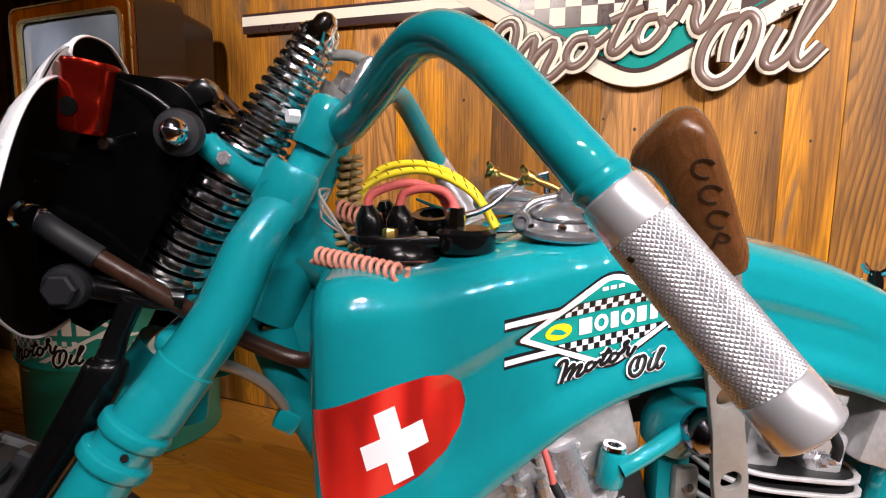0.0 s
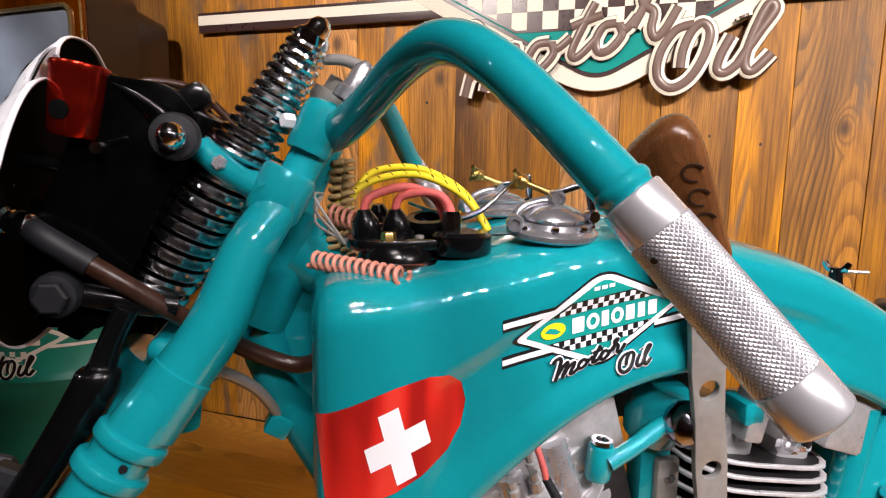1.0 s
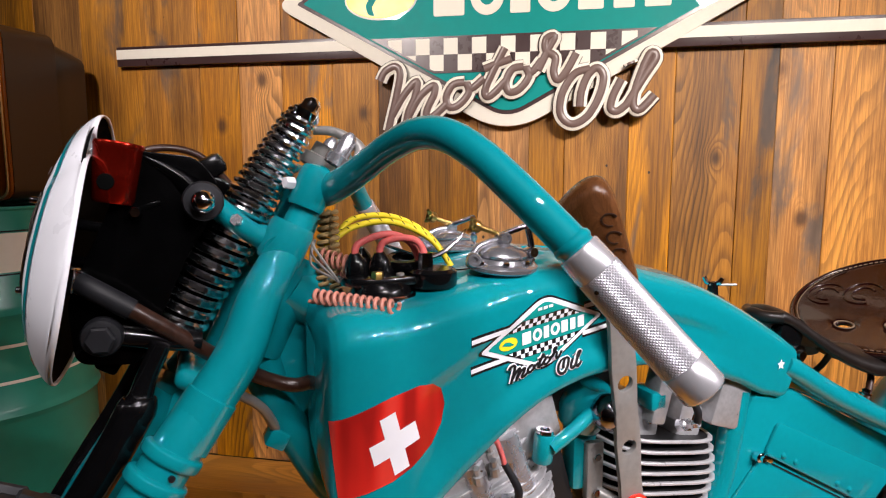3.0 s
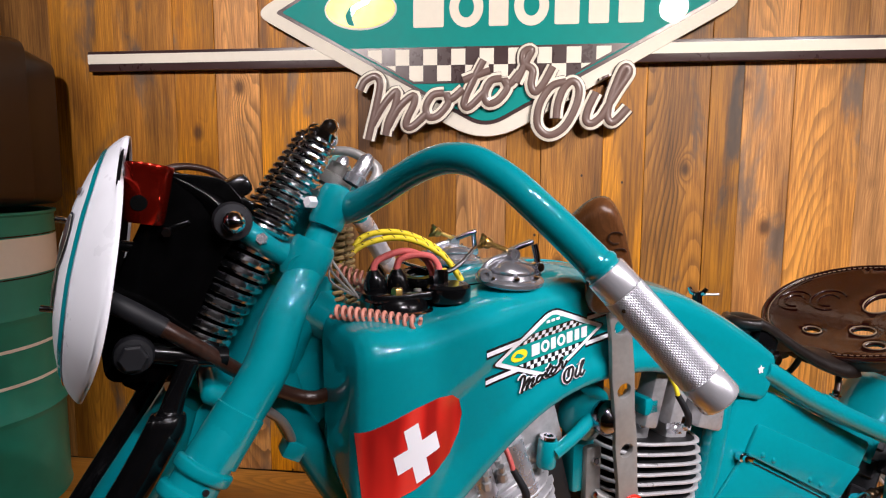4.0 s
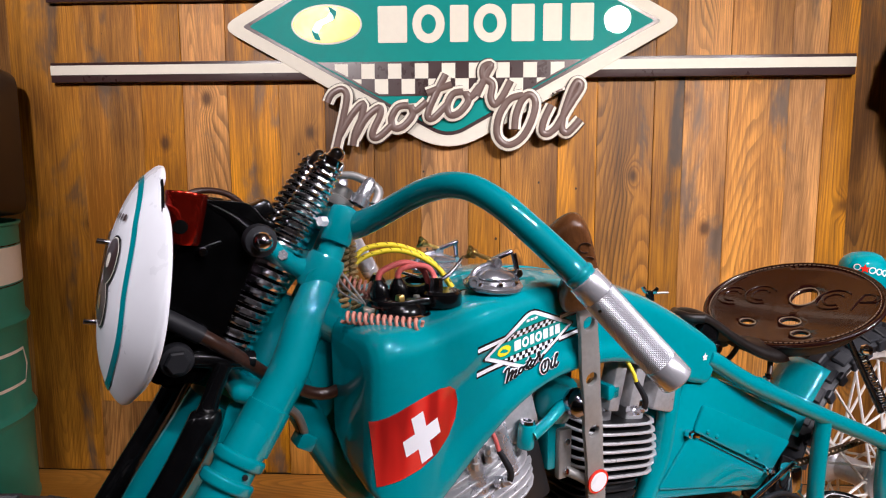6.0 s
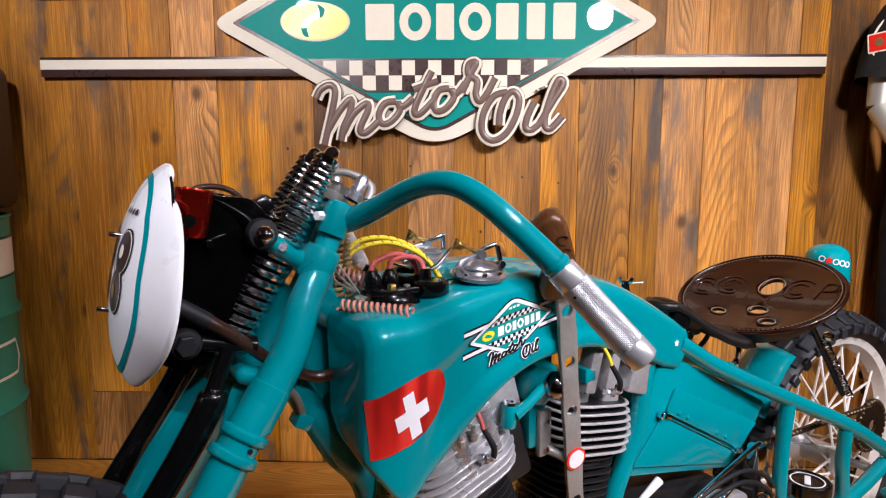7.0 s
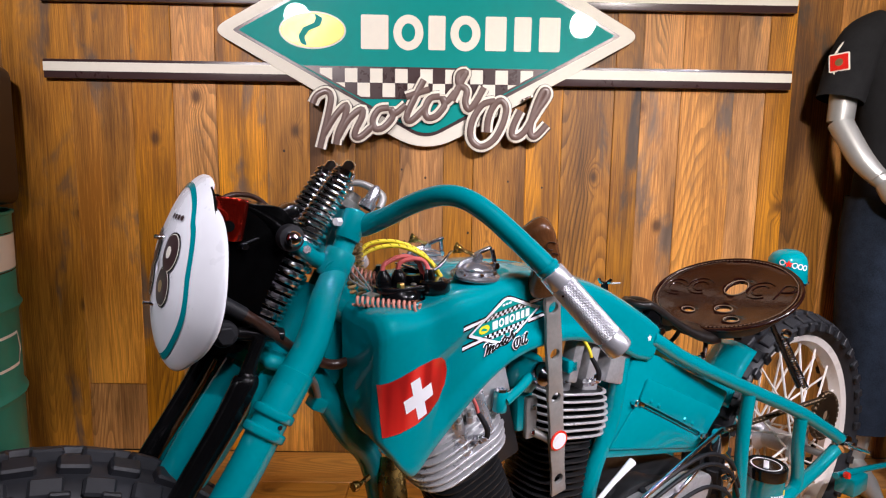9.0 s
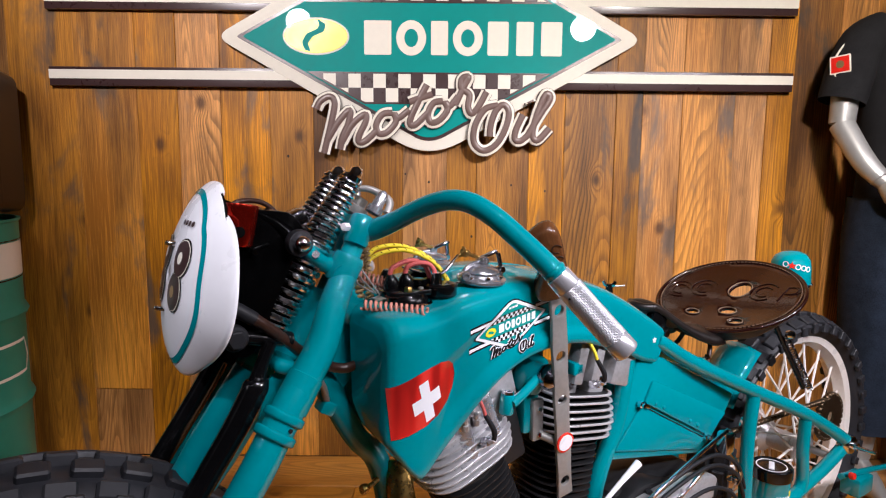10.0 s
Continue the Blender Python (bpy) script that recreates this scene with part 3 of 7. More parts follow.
def television():
    t = thing("television", "old wooden tube television with gold trim on the oil drum", "television", pose(-1.58, 1.47, 0.868, 0, 0, -4))
    w, h, dep = 0.60, 0.47, 0.34
    # front frame, then a shell that narrows to the back
    bm = bmesh.new()
    rings = []
    for y, sx, sz, lift in ((0.0, 1.0, 1.0, 0), (0.16, 1.0, 1.0, 0), (0.165, 0.96, 0.97, 0), (0.30, 0.88, 0.92, 0), (0.305, 0.80, 0.72, 0.03), (dep - 0.01, 0.72, 0.62, 0.04)):
        o = rounded([(-w / 2 * sx, 0.0 + lift), (w / 2 * sx, 0.0 + lift), (w / 2 * sx, h * sz), (-w / 2 * sx, h * sz)], 0.045, 5)
        rings.append([bm.verts.new((x, y - 0.17, z + 0.01)) for x, z in o])
    for a, b in zip(rings, rings[1:]):
        n = len(a)
        for k in range(n):
            bm.faces.new((a[k], b[k], b[(k + 1) % n], a[(k + 1) % n]))
    bm.faces.new(rings[-1][::-1])
    part("shell", bm, SHELL, t, "plain dark brown shell", 35)
    face = Matrix.Translation((0, -0.17, 0.01)) @ Matrix.Rotation(radians(90), 4, "X")
    outer = rounded([(-w / 2, 0), (w / 2, 0), (w / 2, h), (-w / 2, h)], 0.045, 5)
    sc = lambda o, k, kz: [((x) * k, (z - h / 2) * kz + h / 2) for x, z in o]
    part("front", slab(outer, 0.012, face, 0.003, None, [sc(outer, 0.835, 0.815)]), CABINET, t, "brown wooden front")
    part("trim", slab(sc(outer, 0.985, 0.982), 0.004, face @ Matrix.Translation((0, 0, 0.012)), 0, None, [sc(outer, 0.972, 0.966)]), GOLD, t, "thin gold trim")
    part("bezel", slab(sc(outer, 0.850, 0.832), 0.016, face @ Matrix.Translation((0, 0, 0.002)), 0.003, None, [sc(outer, 0.82, 0.79)]), GOLD, t, "gold screen surround")
    scr = bmesh.new()
    n, rows = 14, []
    for j in range(n + 1):
        row = []
        for i in range(n + 1):
            x, z = (i / n - 0.5), (j / n - 0.5)
            row.append(scr.verts.new((x * w * 0.84, -0.168 - 0.03 * (1 - 4 * x * x) * (1 - 4 * z * z), 0.01 + h / 2 + z * h * 0.81)))
        rows.append(row)
    for a, b in zip(rows, rows[1:]):
        for i in range(n):
            scr.faces.new((a[i], a[i + 1], b[i + 1], b[i]))
    part("screen", scr, SCREEN, t, "bulging dark blue-grey glass screen")
    return t


def mannequin():
    """One plain figure, without a face; clothes as things on it."""
    M = pose(1.525, 1.50, 0, 0, 0, -6) @ Matrix.Diagonal((1, 1, 1.03, 1))
    bm = tube([(-0.205, 0, 1.40), (-0.232, -0.01, 1.28), (-0.245, -0.02, 1.14)], [0.044, 0.041, 0.036], 16, 6)
    tube([(-0.245, -0.02, 1.14), (-0.205, -0.085, 1.03), (-0.160, -0.13, 0.965)], [0.036, 0.033, 0.024], 16, 6, bm)
    tube([(-0.160, -0.13, 0.965), (-0.140, -0.15, 0.935), (-0.105, -0.165, 0.885)], [0.026, 0.036, 0.026], 14, 6, bm)
    for k in range(4):
        a = -0.135 + 0.019 * k
        tube([(a, -0.165 - 0.004 * k, 0.895 + 0.006 * k), (a + 0.018, -0.185, 0.855 + 0.006 * k), (a + 0.022, -0.176, 0.82 + 0.008 * k)], [0.0095, 0.009, 0.006], 8, 4, bm)
    tube([(-0.115, -0.15, 0.935), (-0.075, -0.165, 0.915), (-0.060, -0.17, 0.885)], [0.011, 0.010, 0.007], 8, 4, bm)
    lathe([(0.0485, -0.003), (0.0495, 0), (0.0485, 0.003)], (-0.236, -0.012, 1.235), (-0.06, -0.05, 1), 20, bm)
    lathe([(0.029, -0.002), (0.0305, 0), (0.029, 0.002)], (-0.172, -0.12, 0.98), (0.4, -0.4, -0.7), 20, bm)
    for s in (-0.09, 0.09):
        tube([(s, 0.0, 0.30), (s, 0.005, 0.16), (s, 0.01, 0.08)], [0.058, 0.046, 0.036], 16, 5, bm)
        tube([(s, 0.045, 0.045), (s, 0.0, 0.055), (s - 0.004, -0.09, 0.035), (s - 0.006, -0.17, 0.02)], [0.030, 0.040, 0.036, 0.016], 14, 5, bm)
    tube([(0.205, 0, 1.40), (0.245, 0, 1.2), (0.25, -0.05, 0.98), (0.24, -0.08, 0.86)], [0.048, 0.042, 0.034, 0.026], 14, 6, bm)
    tube([(0, 0.01, 1.38), (0, 0.0, 1.54), (0, -0.005, 1.60)], [0.07, 0.055, 0.05], 18, 5, bm)
    tube([(0, 0.005, 1.42), (0, 0.0, 1.15), (0, 0.0, 0.88)], [0.085, 0.095, 0.085], 18, 4, bm)
    tube([(-0.205, 0, 1.39), (0, 0, 1.40), (0.205, 0, 1.39)], [0.044, 0.05, 0.044], 14, 4, bm)
    for s in (-0.09, 0.09):
        tube([(s * 0.6, 0, 0.92), (s, 0.0, 0.60), (s, 0.0, 0.28)], [0.075, 0.065, 0.056], 14, 4, bm)
    bmesh.ops.transform(bm, matrix=M, verts=bm.verts)
    body = part("mannequin", bm, SILVER)
    tagged(body, "silver-grey shop mannequin standing against the plank wall", "mannequin")

    shirt = thing("t_shirt", "black short-sleeved t-shirt with a small red sleeve patch on the mannequin", "shirt", M)
    b = bmesh.new()
    rows = []
    rnd = random.Random(3)
    for z, rx, ry in ((0.80, 0.185, 0.125), (0.88, 0.180, 0.122), (1.0, 0.168, 0.115), (1.12, 0.172, 0.118), (1.25, 0.19, 0.125), (1.35, 0.20, 0.12), (1.42, 0.185, 0.095), (1.455, 0.135, 0.075), (1.475, 0.075, 0.062)):
        rows.append([b.verts.new(((rx + 0.006 * math.sin(5 * a + z * 17)) * math.cos(a), (ry + 0.006 * math.sin(7 * a + z * 23)) * math.sin(a), z)) for a in [2 * math.pi * k / 36 for k in range(36)]])
    for p, q in zip(rows, rows[1:]):
        for k in range(36):
            b.faces.new((p[k], p[(k + 1) % 36], q[(k + 1) % 36], q[k]))
    part("body", b, FABRIC, shirt, "", 60)
    for s in (-1, 1):
        part("sleeve", tube([(s * 0.13, 0, 1.42), (s * 0.19, 0, 1.375), (s * 0.225, -0.005, 1.29), (s * 0.247, -0.01, 1.205)], [0.055, 0.07, 0.07, 0.066], 22, 5, None, False), FABRIC, shirt, "", 60)
    pm = Matrix.Translation((-0.278, -0.05, 1.31)) @ Matrix.Rotation(radians(-42), 4, "Z") @ Matrix.Rotation(radians(-6), 4, "Y") @ Matrix.Rotation(radians(90), 4, "X")
    patch = part("patch", slab(rounded([(-0.028, -0.026), (0.028, -0.026), (0.028, 0.026), (-0.028, 0.026)], 0.004, 2), 0.003, pm), CREAM, shirt, "red patch with a cream edge", 0)
    part("patch_field", slab([(-0.024, -0.022), (0.024, -0.022), (0.024, 0.022), (-0.024, 0.022)], 0.0015, pm @ Matrix.Translation((0, 0, 0.003))), RED, patch, "red field", 0)
    part("patch_emblem", slab(circle(0, 0, 0.011, 12), 0.001, pm @ Matrix.Translation((0, 0, 0.0045))), GOLD, patch, "small gold emblem", 0)
    part("piping", tube([(-0.262, -0.066, 1.22), (-0.290, -0.036, 1.30), (-0.262, -0.03, 1.37), (-0.17, -0.02, 1.44), (-0.11, -0.015, 1.462)], 0.003, 6, 4), CREAM, shirt, "thin light piping")

    jeans = thing("jeans", "dark blue denim jeans on the mannequin", "trousers", M)
    for s in (-1, 1):
        bq = bmesh.new()
        rows = []
        for z, rr, x in ((0.19, 0.080, 0.092), (0.24, 0.078, 0.092), (0.40, 0.082, 0.092), (0.50, 0.086, 0.094), (0.65, 0.098, 0.093), (0.80, 0.108, 0.086), (0.92, 0.100, 0.080)):
            rows.append([bq.verts.new((s * x + (rr + 0.004 * math.sin(4 * a + 31 * z)) * math.cos(a), 1.15 * (rr + 0.004 * math.sin(6 * a + 41 * z)) * math.sin(a), z)) for a in [2 * math.pi * k / 28 for k in range(28)]])
        for p, q in zip(rows, rows[1:]):
            for k in range(28):
                bq.faces.new((p[k], p[(k + 1) % 28], q[(k + 1) % 28], q[k]))
        part("leg", bq, DENIM, jeans, "", 60)
    return body


# ---------- the motorcycle ----------
# its own axes: u to the rear, v to its left (towards the camera), z up; origin on the floor under the steering head
BIKE = thing("motorcycle", "custom teal motorcycle with chrome springs, finned engine and leather saddle", "motorcycle", pose(-0.1055, 0.4495, 0, 0, 0, 32))


def P(u, v, z):
    return Vector((u, -v, z))


def PS(*rows):
    return [P(*r) for r in rows]


def mir(rows):
    return [(u, -v, z) for u, v, z in rows]


SIDES = (1, -1)
S_AX = Vector((0.535, 0, 0.845))      # steering axis, upwards


def plate_uv(v, flip=False):
    """Places an outline in (u, z) as a plate at that v, thickness towards the camera."""
    return Matrix.Translation((0, -v, 0)) @ Matrix.Rotation(radians(90), 4, "X")


def front_end():
    # fork legs, swelling over the collars
    leg = [(-0.020, 0.062, 0.888), (-0.046, 0.080, 0.848), (-0.067, 0.092, 0.800), (-0.094, 0.100, 0.761), (-0.126, 0.112, 0.721), (-0.182, 0.125, 0.638), (-0.29, 0.128, 0.49), (-0.405, 0.128, 0.345)]
    for s in SIDES:
        q = leg if s > 0 else mir(leg)
        fork = part("fork_leg", tube(PS(*q), [0.0165, 0.0195, 0.0212, 0.0216, 0.0222, 0.0216, 0.0205, 0.017], 22, 8), TEAL, BIKE, "glossy teal fork leg")
        a = (P(*q[5]) - P(*q[3])).normalized()
        for k, r in ((0.000, 0.0268), (-0.024, 0.0276)):
            c = P(*q[4]) - a * k
            part("collar", lathe([(0.021, -0.0065), (r - 0.0025, -0.006), (r - 0.0005, -0.0045), (r, -0.003), (r, 0.003), (r - 0.0005, 0.0045), (r - 0.0025, 0.006), (0.021, 0.0065)], c, a, 32), TEAL, fork)
        part("sleeve", lathe([(0.0215, -0.001), (0.0232, 0.0), (0.0236, 0.046), (0.0215, 0.047)], P(*q[3]) - a * 0.004, a, 26), TEAL, fork)
        part("drain_hole", lathe([(0.0028, 0), (0.0028, 0.003), (0, 0.003)], P(*q[4]) + a * 0.012 + P(0.30, 0.95 * s, 0).normalized() * 0.0212, P(0.30, 0.95 * s, 0), 12), BLACKPRINT, fork)
        part("axle_clamp", box(P(*q[-1]), (0.05, 0.03, 0.06), None, 0.008), TEAL, fork)
    # upper clamp block and stem
    part("stem", tube(PS((-0.052, 0, 0.80), (-0.012, 0, 0.872), (0.022, 0, 0.945)), 0.016, 22, 4), TEAL, BIKE, "teal steering stem")
    crown = part("lower_crown", tube(PS((-0.026, -0.075, 0.884), (-0.022, -0.03, 0.893), (-0.022, 0.03, 0.893), (-0.026, 0.075, 0.884)), [0.0175, 0.019, 0.019, 0.0175], 20, 6), TEAL, BIKE, "teal fork crown")
    for s in SIDES:
        part("spring_bracket", tube(PS((-0.028, 0.050 * s, 0.893), (-0.050, 0.058 * s, 0.902), (-0.070, 0.060 * s, 0.918), (-0.080, 0.052 * s, 0.926)), [0.016, 0.010, 0.010, 0.011], 14, 6), TEAL, crown)
        part("bracket_bolt", hexbolt(P(-0.064, 0.066 * s, 0.915), P(-0.3, s, 0.2), 0.006, 0.006), ALU, crown, "chrome bolt")
        leg_clamp = part("leg_clamp", lathe([(0.0, -0.020), (0.0195, -0.020), (0.022, -0.015), (0.022, 0.015), (0.0195, 0.020), (0.0, 0.020)], P(-0.021, 0.060 * s, 0.892), (0.45, 0, 0.89), 24), TEAL, crown)
        riser = part("riser", tube(PS((-0.014, 0.050 * s, 0.895), (0.004, 0.043 * s, 0.928), (0.014, 0.040 * s, 0.950)), 0.0150, 18, 4), TEAL, crown)
    top = part("upper_clamp", tube(PS((0.010, -0.046, 0.945), (0.012, 0, 0.947), (0.010, 0.046, 0.945)), 0.0165, 22, 5), TEAL, BIKE, "teal handlebar clamp")
    for s in SIDES:
        part("clamp_end", lathe([(0.0, -0.032), (0.0165, -0.031), (0.0180, -0.027), (0.0180, 0.004), (0.0162, 0.010), (0.011, 0.013), (0.0, 0.014)], P(0.012, 0.046 * s, 0.951), (0.42, 0.12 * s, 0.90), 26), TEAL, top)
        part("clamp_bolt", hexbolt(P(-0.011, 0.050 * s, 0.948), P(-1, 0.5 * s, 0.1), 0.0062, 0.009), WHITE, top, "chrome bolt head")
        part("cap_nut", lathe([(0.012, 0), (0.012, 0.010), (0.009, 0.012), (0.008, 0.030), (0.004, 0.036), (0, 0.037)], P(0.030, 0.045 * s, 0.965), (0.53, 0, 0.85), 18), CAPMETAL, top, "silver domed nut")
    part("damper_nut", lathe([(0.018, 0), (0.020, 0.004), (0.020, 0.012), (0.013, 0.014), (0.013, 0.026), (0, 0.027)], P(0.018, 0, 0.962), (0.53, 0, 0.85), 20), GREYMETAL, top, "grey steering damper nut")
    part("speed_lever", tube(PS((0.015, 0.02, 1.000), (0.035, 0.03, 0.998), (0.056, 0.045, 0.982), (0.048, 0.052, 0.965)), [0.0045, 0.005, 0.006, 0.005], 10, 5), GREYMETAL, top, "grey steel lever")

    # two pairs of coil springs
    for s in SIDES:
        v = 0.032 * s
        rod = part("spring_rod", tube(PS((-0.122, v, 0.816), (0.008, v, 1.018)), 0.0125, 16, 1), DCHROME, BIKE, "dark chrome spring rod")
        part("rod_tip", lathe([(0.0125, -0.014), (0.0145, -0.010), (0.0145, -0.002), (0.0105, 0.002), (0.0095, 0.008), (0.006, 0.013), (0, 0.015)], P(0.008, v, 1.018), S_AX, 20), CHROME, rod)
        part("upper_spring", helix(P(-0.057, v, 0.917), P(0.004, v, 1.013), 0.0215, 13.5, 0.0034, 8, 18, None, 0.62), SPRING, BIKE, "chromed upper coil spring")
        part("lower_spring", helix(P(-0.128, v, 0.806), P(-0.064, v, 0.906), 0.0240, 10.0, 0.0044, 8, 18), SPRING, BIKE, "chromed lower coil spring")
        part("spring_core", tube(PS((-0.130, v, 0.803), (-0.062, v, 0.909)), 0.0150, 18, 1), GIRDER, rod, "black core of the lower spring")
        part("spring_seat", lathe([(0.008, -0.005), (0.022, -0.005), (0.022, 0.003), (0.008, 0.003)], P(-0.060, v, 0.912), S_AX, 20), TEAL, crown)
    # girder plates, rockers and tubes in black
    side_plate = rounded([(-0.150, 0.978), (-0.095, 0.972), (-0.076, 0.945), (-0.100, 0.90), (-0.150, 0.79), (-0.200, 0.795), (-0.203, 0.85), (-0.166, 0.93)], 0.012, 4)
    for s in SIDES:
        girder = part("girder_plate", slab(side_plate, 0.006, plate_uv(0.066 * s + (-0.003)), 0.001), GIRDER, BIKE, "black girder fork plate")
        for (u, z), nm, mat, rw in (((-0.092, 0.934), "upper_pivot", CHROME, 0.0172), ((-0.176, 0.822), "lower_pivot", GREYMETAL, 0.0165)):
            part(nm, lathe([(0, -0.012), (rw - 0.001, -0.012), (rw, -0.009), (rw, 0.0), (rw - 0.0015, 0.004), (0.010, 0.005), (0, 0.005)], P(u, 0.088 * s, z), P(0, s, 0), 28), RUBBER, girder, "black round pivot cover")
            if mat is CHROME:
                part("pivot_nut", lathe([(0.0105, 0), (0.0105, 0.006), (0.0085, 0.012), (0.005, 0.016), (0, 0.017)], P(u, 0.093 * s, z), P(0, s, 0), 14), CHROME, girder, "chrome dome nut")
            else:
                part("pivot_nut", hexbolt(P(u, 0.093 * s, z), P(0, s, 0), 0.012, 0.008), RUBBER, girder, "black bolt head")
        part("girder_tube", tube(PS((-0.132, 0.083 * s, 0.810), (-0.143, 0.085 * s, 0.786), (-0.149, 0.086 * s, 0.769), (-0.153, 0.087 * s, 0.757), (-0.180, 0.089 * s, 0.710), (-0.225, 0.090 * s, 0.641), (-0.330, 0.096 * s, 0.480), (-0.43, 0.100 * s, 0.35)), [0.0085, 0.0085, 0.0100, 0.0165, 0.0158, 0.0150, 0.0150, 0.014], 18, 6), BLACK, BIKE, "glossy black girder tube")
        part("link_arm", tube(PS((-0.176, 0.072 * s, 0.822), (-0.140, 0.072 * s, 0.814), (-0.100, 0.066 * s, 0.806)), 0.010, 12, 4), BLACK, BIKE, "black link arm")
        part("top_arm", tube(PS((-0.150, 0.062 * s, 0.978), (-0.112, 0.062 * s, 0.955), (-0.092, 0.066 * s, 0.934)), [0.006, 0.010, 0.014], 12, 4), GIRDER, BIKE, "black top arm")
    part("fork_bridge", box(P(-0.115, 0, 0.945), (0.060, 0.12, 0.035), Matrix.Rotation(radians(-32), 4, "Y"), 0.01), GIRDER, BIKE, "black fork bridge")
    part("top_knob", box(P(-0.086, 0.045, 0.962), (0.030, 0.040, 0.020), Matrix.Rotation(radians(-28), 4, "Y"), 0.006), BLACK, BIKE, "black top clip")
    part("back_plate", box(P(-0.128, 0, 0.868), (0.020, 0.120, 0.20), Matrix.Rotation(radians(32), 4, "Y"), 0.004), GIRDER, BIKE, "black back plate")
    part("spring_guard", tube(PS((-0.130, 0, 0.802), (-0.066, 0, 0.902)), 0.024, 18, 1), GIRDER, BIKE, "black tube between the springs")
    part("inner_fork_cover", tube(PS((-0.125, 0.0, 0.745), (-0.19, 0, 0.65), (-0.33, 0, 0.45)), [0.036, 0.036, 0.02], 20, 4), TEAL, BIKE, "teal inner fork strut")
    # red anodised holder behind the plate
    hc, ha = P(-0.160, 0.066, 0.958), Vector((0.16, 0.06, 1)).normalized()
    h = part("red_holder", lathe([(0.0, -0.026), (0.0150, -0.026), (0.0170, -0.023), (0.0185, 0.0), (0.0195, 0.020), (0.0203, 0.023), (0.0195, 0.0255), (0.0165, 0.0255), (0.0160, 0.020), (0, 0.020)], hc, ha, 32), REDANO, BIKE, "red anodised metal cup")
    hd = P(-0.28, 0.96, -0.05).normalized()
    part("hole", lathe([(0.0068, 0), (0.0068, 0.0035), (0, 0.0035)], hc - ha * 0.006 + hd * 0.0155, hd, 18), MATTBLACK, h)
    part("cup_bracket", box(P(-0.140, 0.060, 0.928), (0.030, 0.020, 0.006), Matrix.Rotation(radians(-18), 4, "Y"), 0.002), GIRDER, h, "black bracket")
    part("holder_bolt", hexbolt(P(-0.146, 0.070, 0.925), P(0, 1, 0), 0.005, 0.01), CHROME, h, "chrome bolt")
    for z, v in ((0.905, 0.05), (0.870, 0.035)):
        part("plate_stay", tube(PS((-0.205, v, z + 0.012), (-0.14, v + 0.01, z)), 0.005, 10, 1), BLACK, BIKE, "black stay rod")
    part("brown_hose", tube(PS((-0.200, 0.072, 0.872), (-0.180, 0.085, 0.862), (-0.145, 0.086, 0.838), (-0.108, 0.070, 0.806), (-0.070, 0.045, 0.772), (-0.035, 0.034, 0.750), (-0.010, 0.036, 0.743), (0.012, 0.045, 0.752)), 0.0074, 14, 6), LEATHERDARK, BIKE, "worn brown leather-wrapped hose")
    part("hose_fitting", lathe([(0.0095, 0), (0.0115, 0.003), (0.0115, 0.010), (0.0085, 0.012), (0.0085, 0.020), (0.0110, 0.022), (0.0110, 0.028), (0.005, 0.030), (0, 0.030)], P(-0.190, 0.080, 0.867), P(-0.75, -0.35, 0.30), 8), CHROME, BIKE, "chrome hose fitting")
    part("hose_sleeve", tube(PS((-0.202, 0.072, 0.873), (-0.180, 0.085, 0.862), (-0.152, 0.0865, 0.843)), 0.0092, 14, 6), RUBBER, BIKE, "grey rubber hose sleeve")
    part("brown_cable", tube(PS((-0.165, -0.02, 0.965), (-0.135, -0.03, 0.982), (-0.095, -0.045, 0.976), (-0.06, -0.05, 0.940)), 0.0038, 10, 6), LEATHERDARK, BIKE, "brown cable loop")


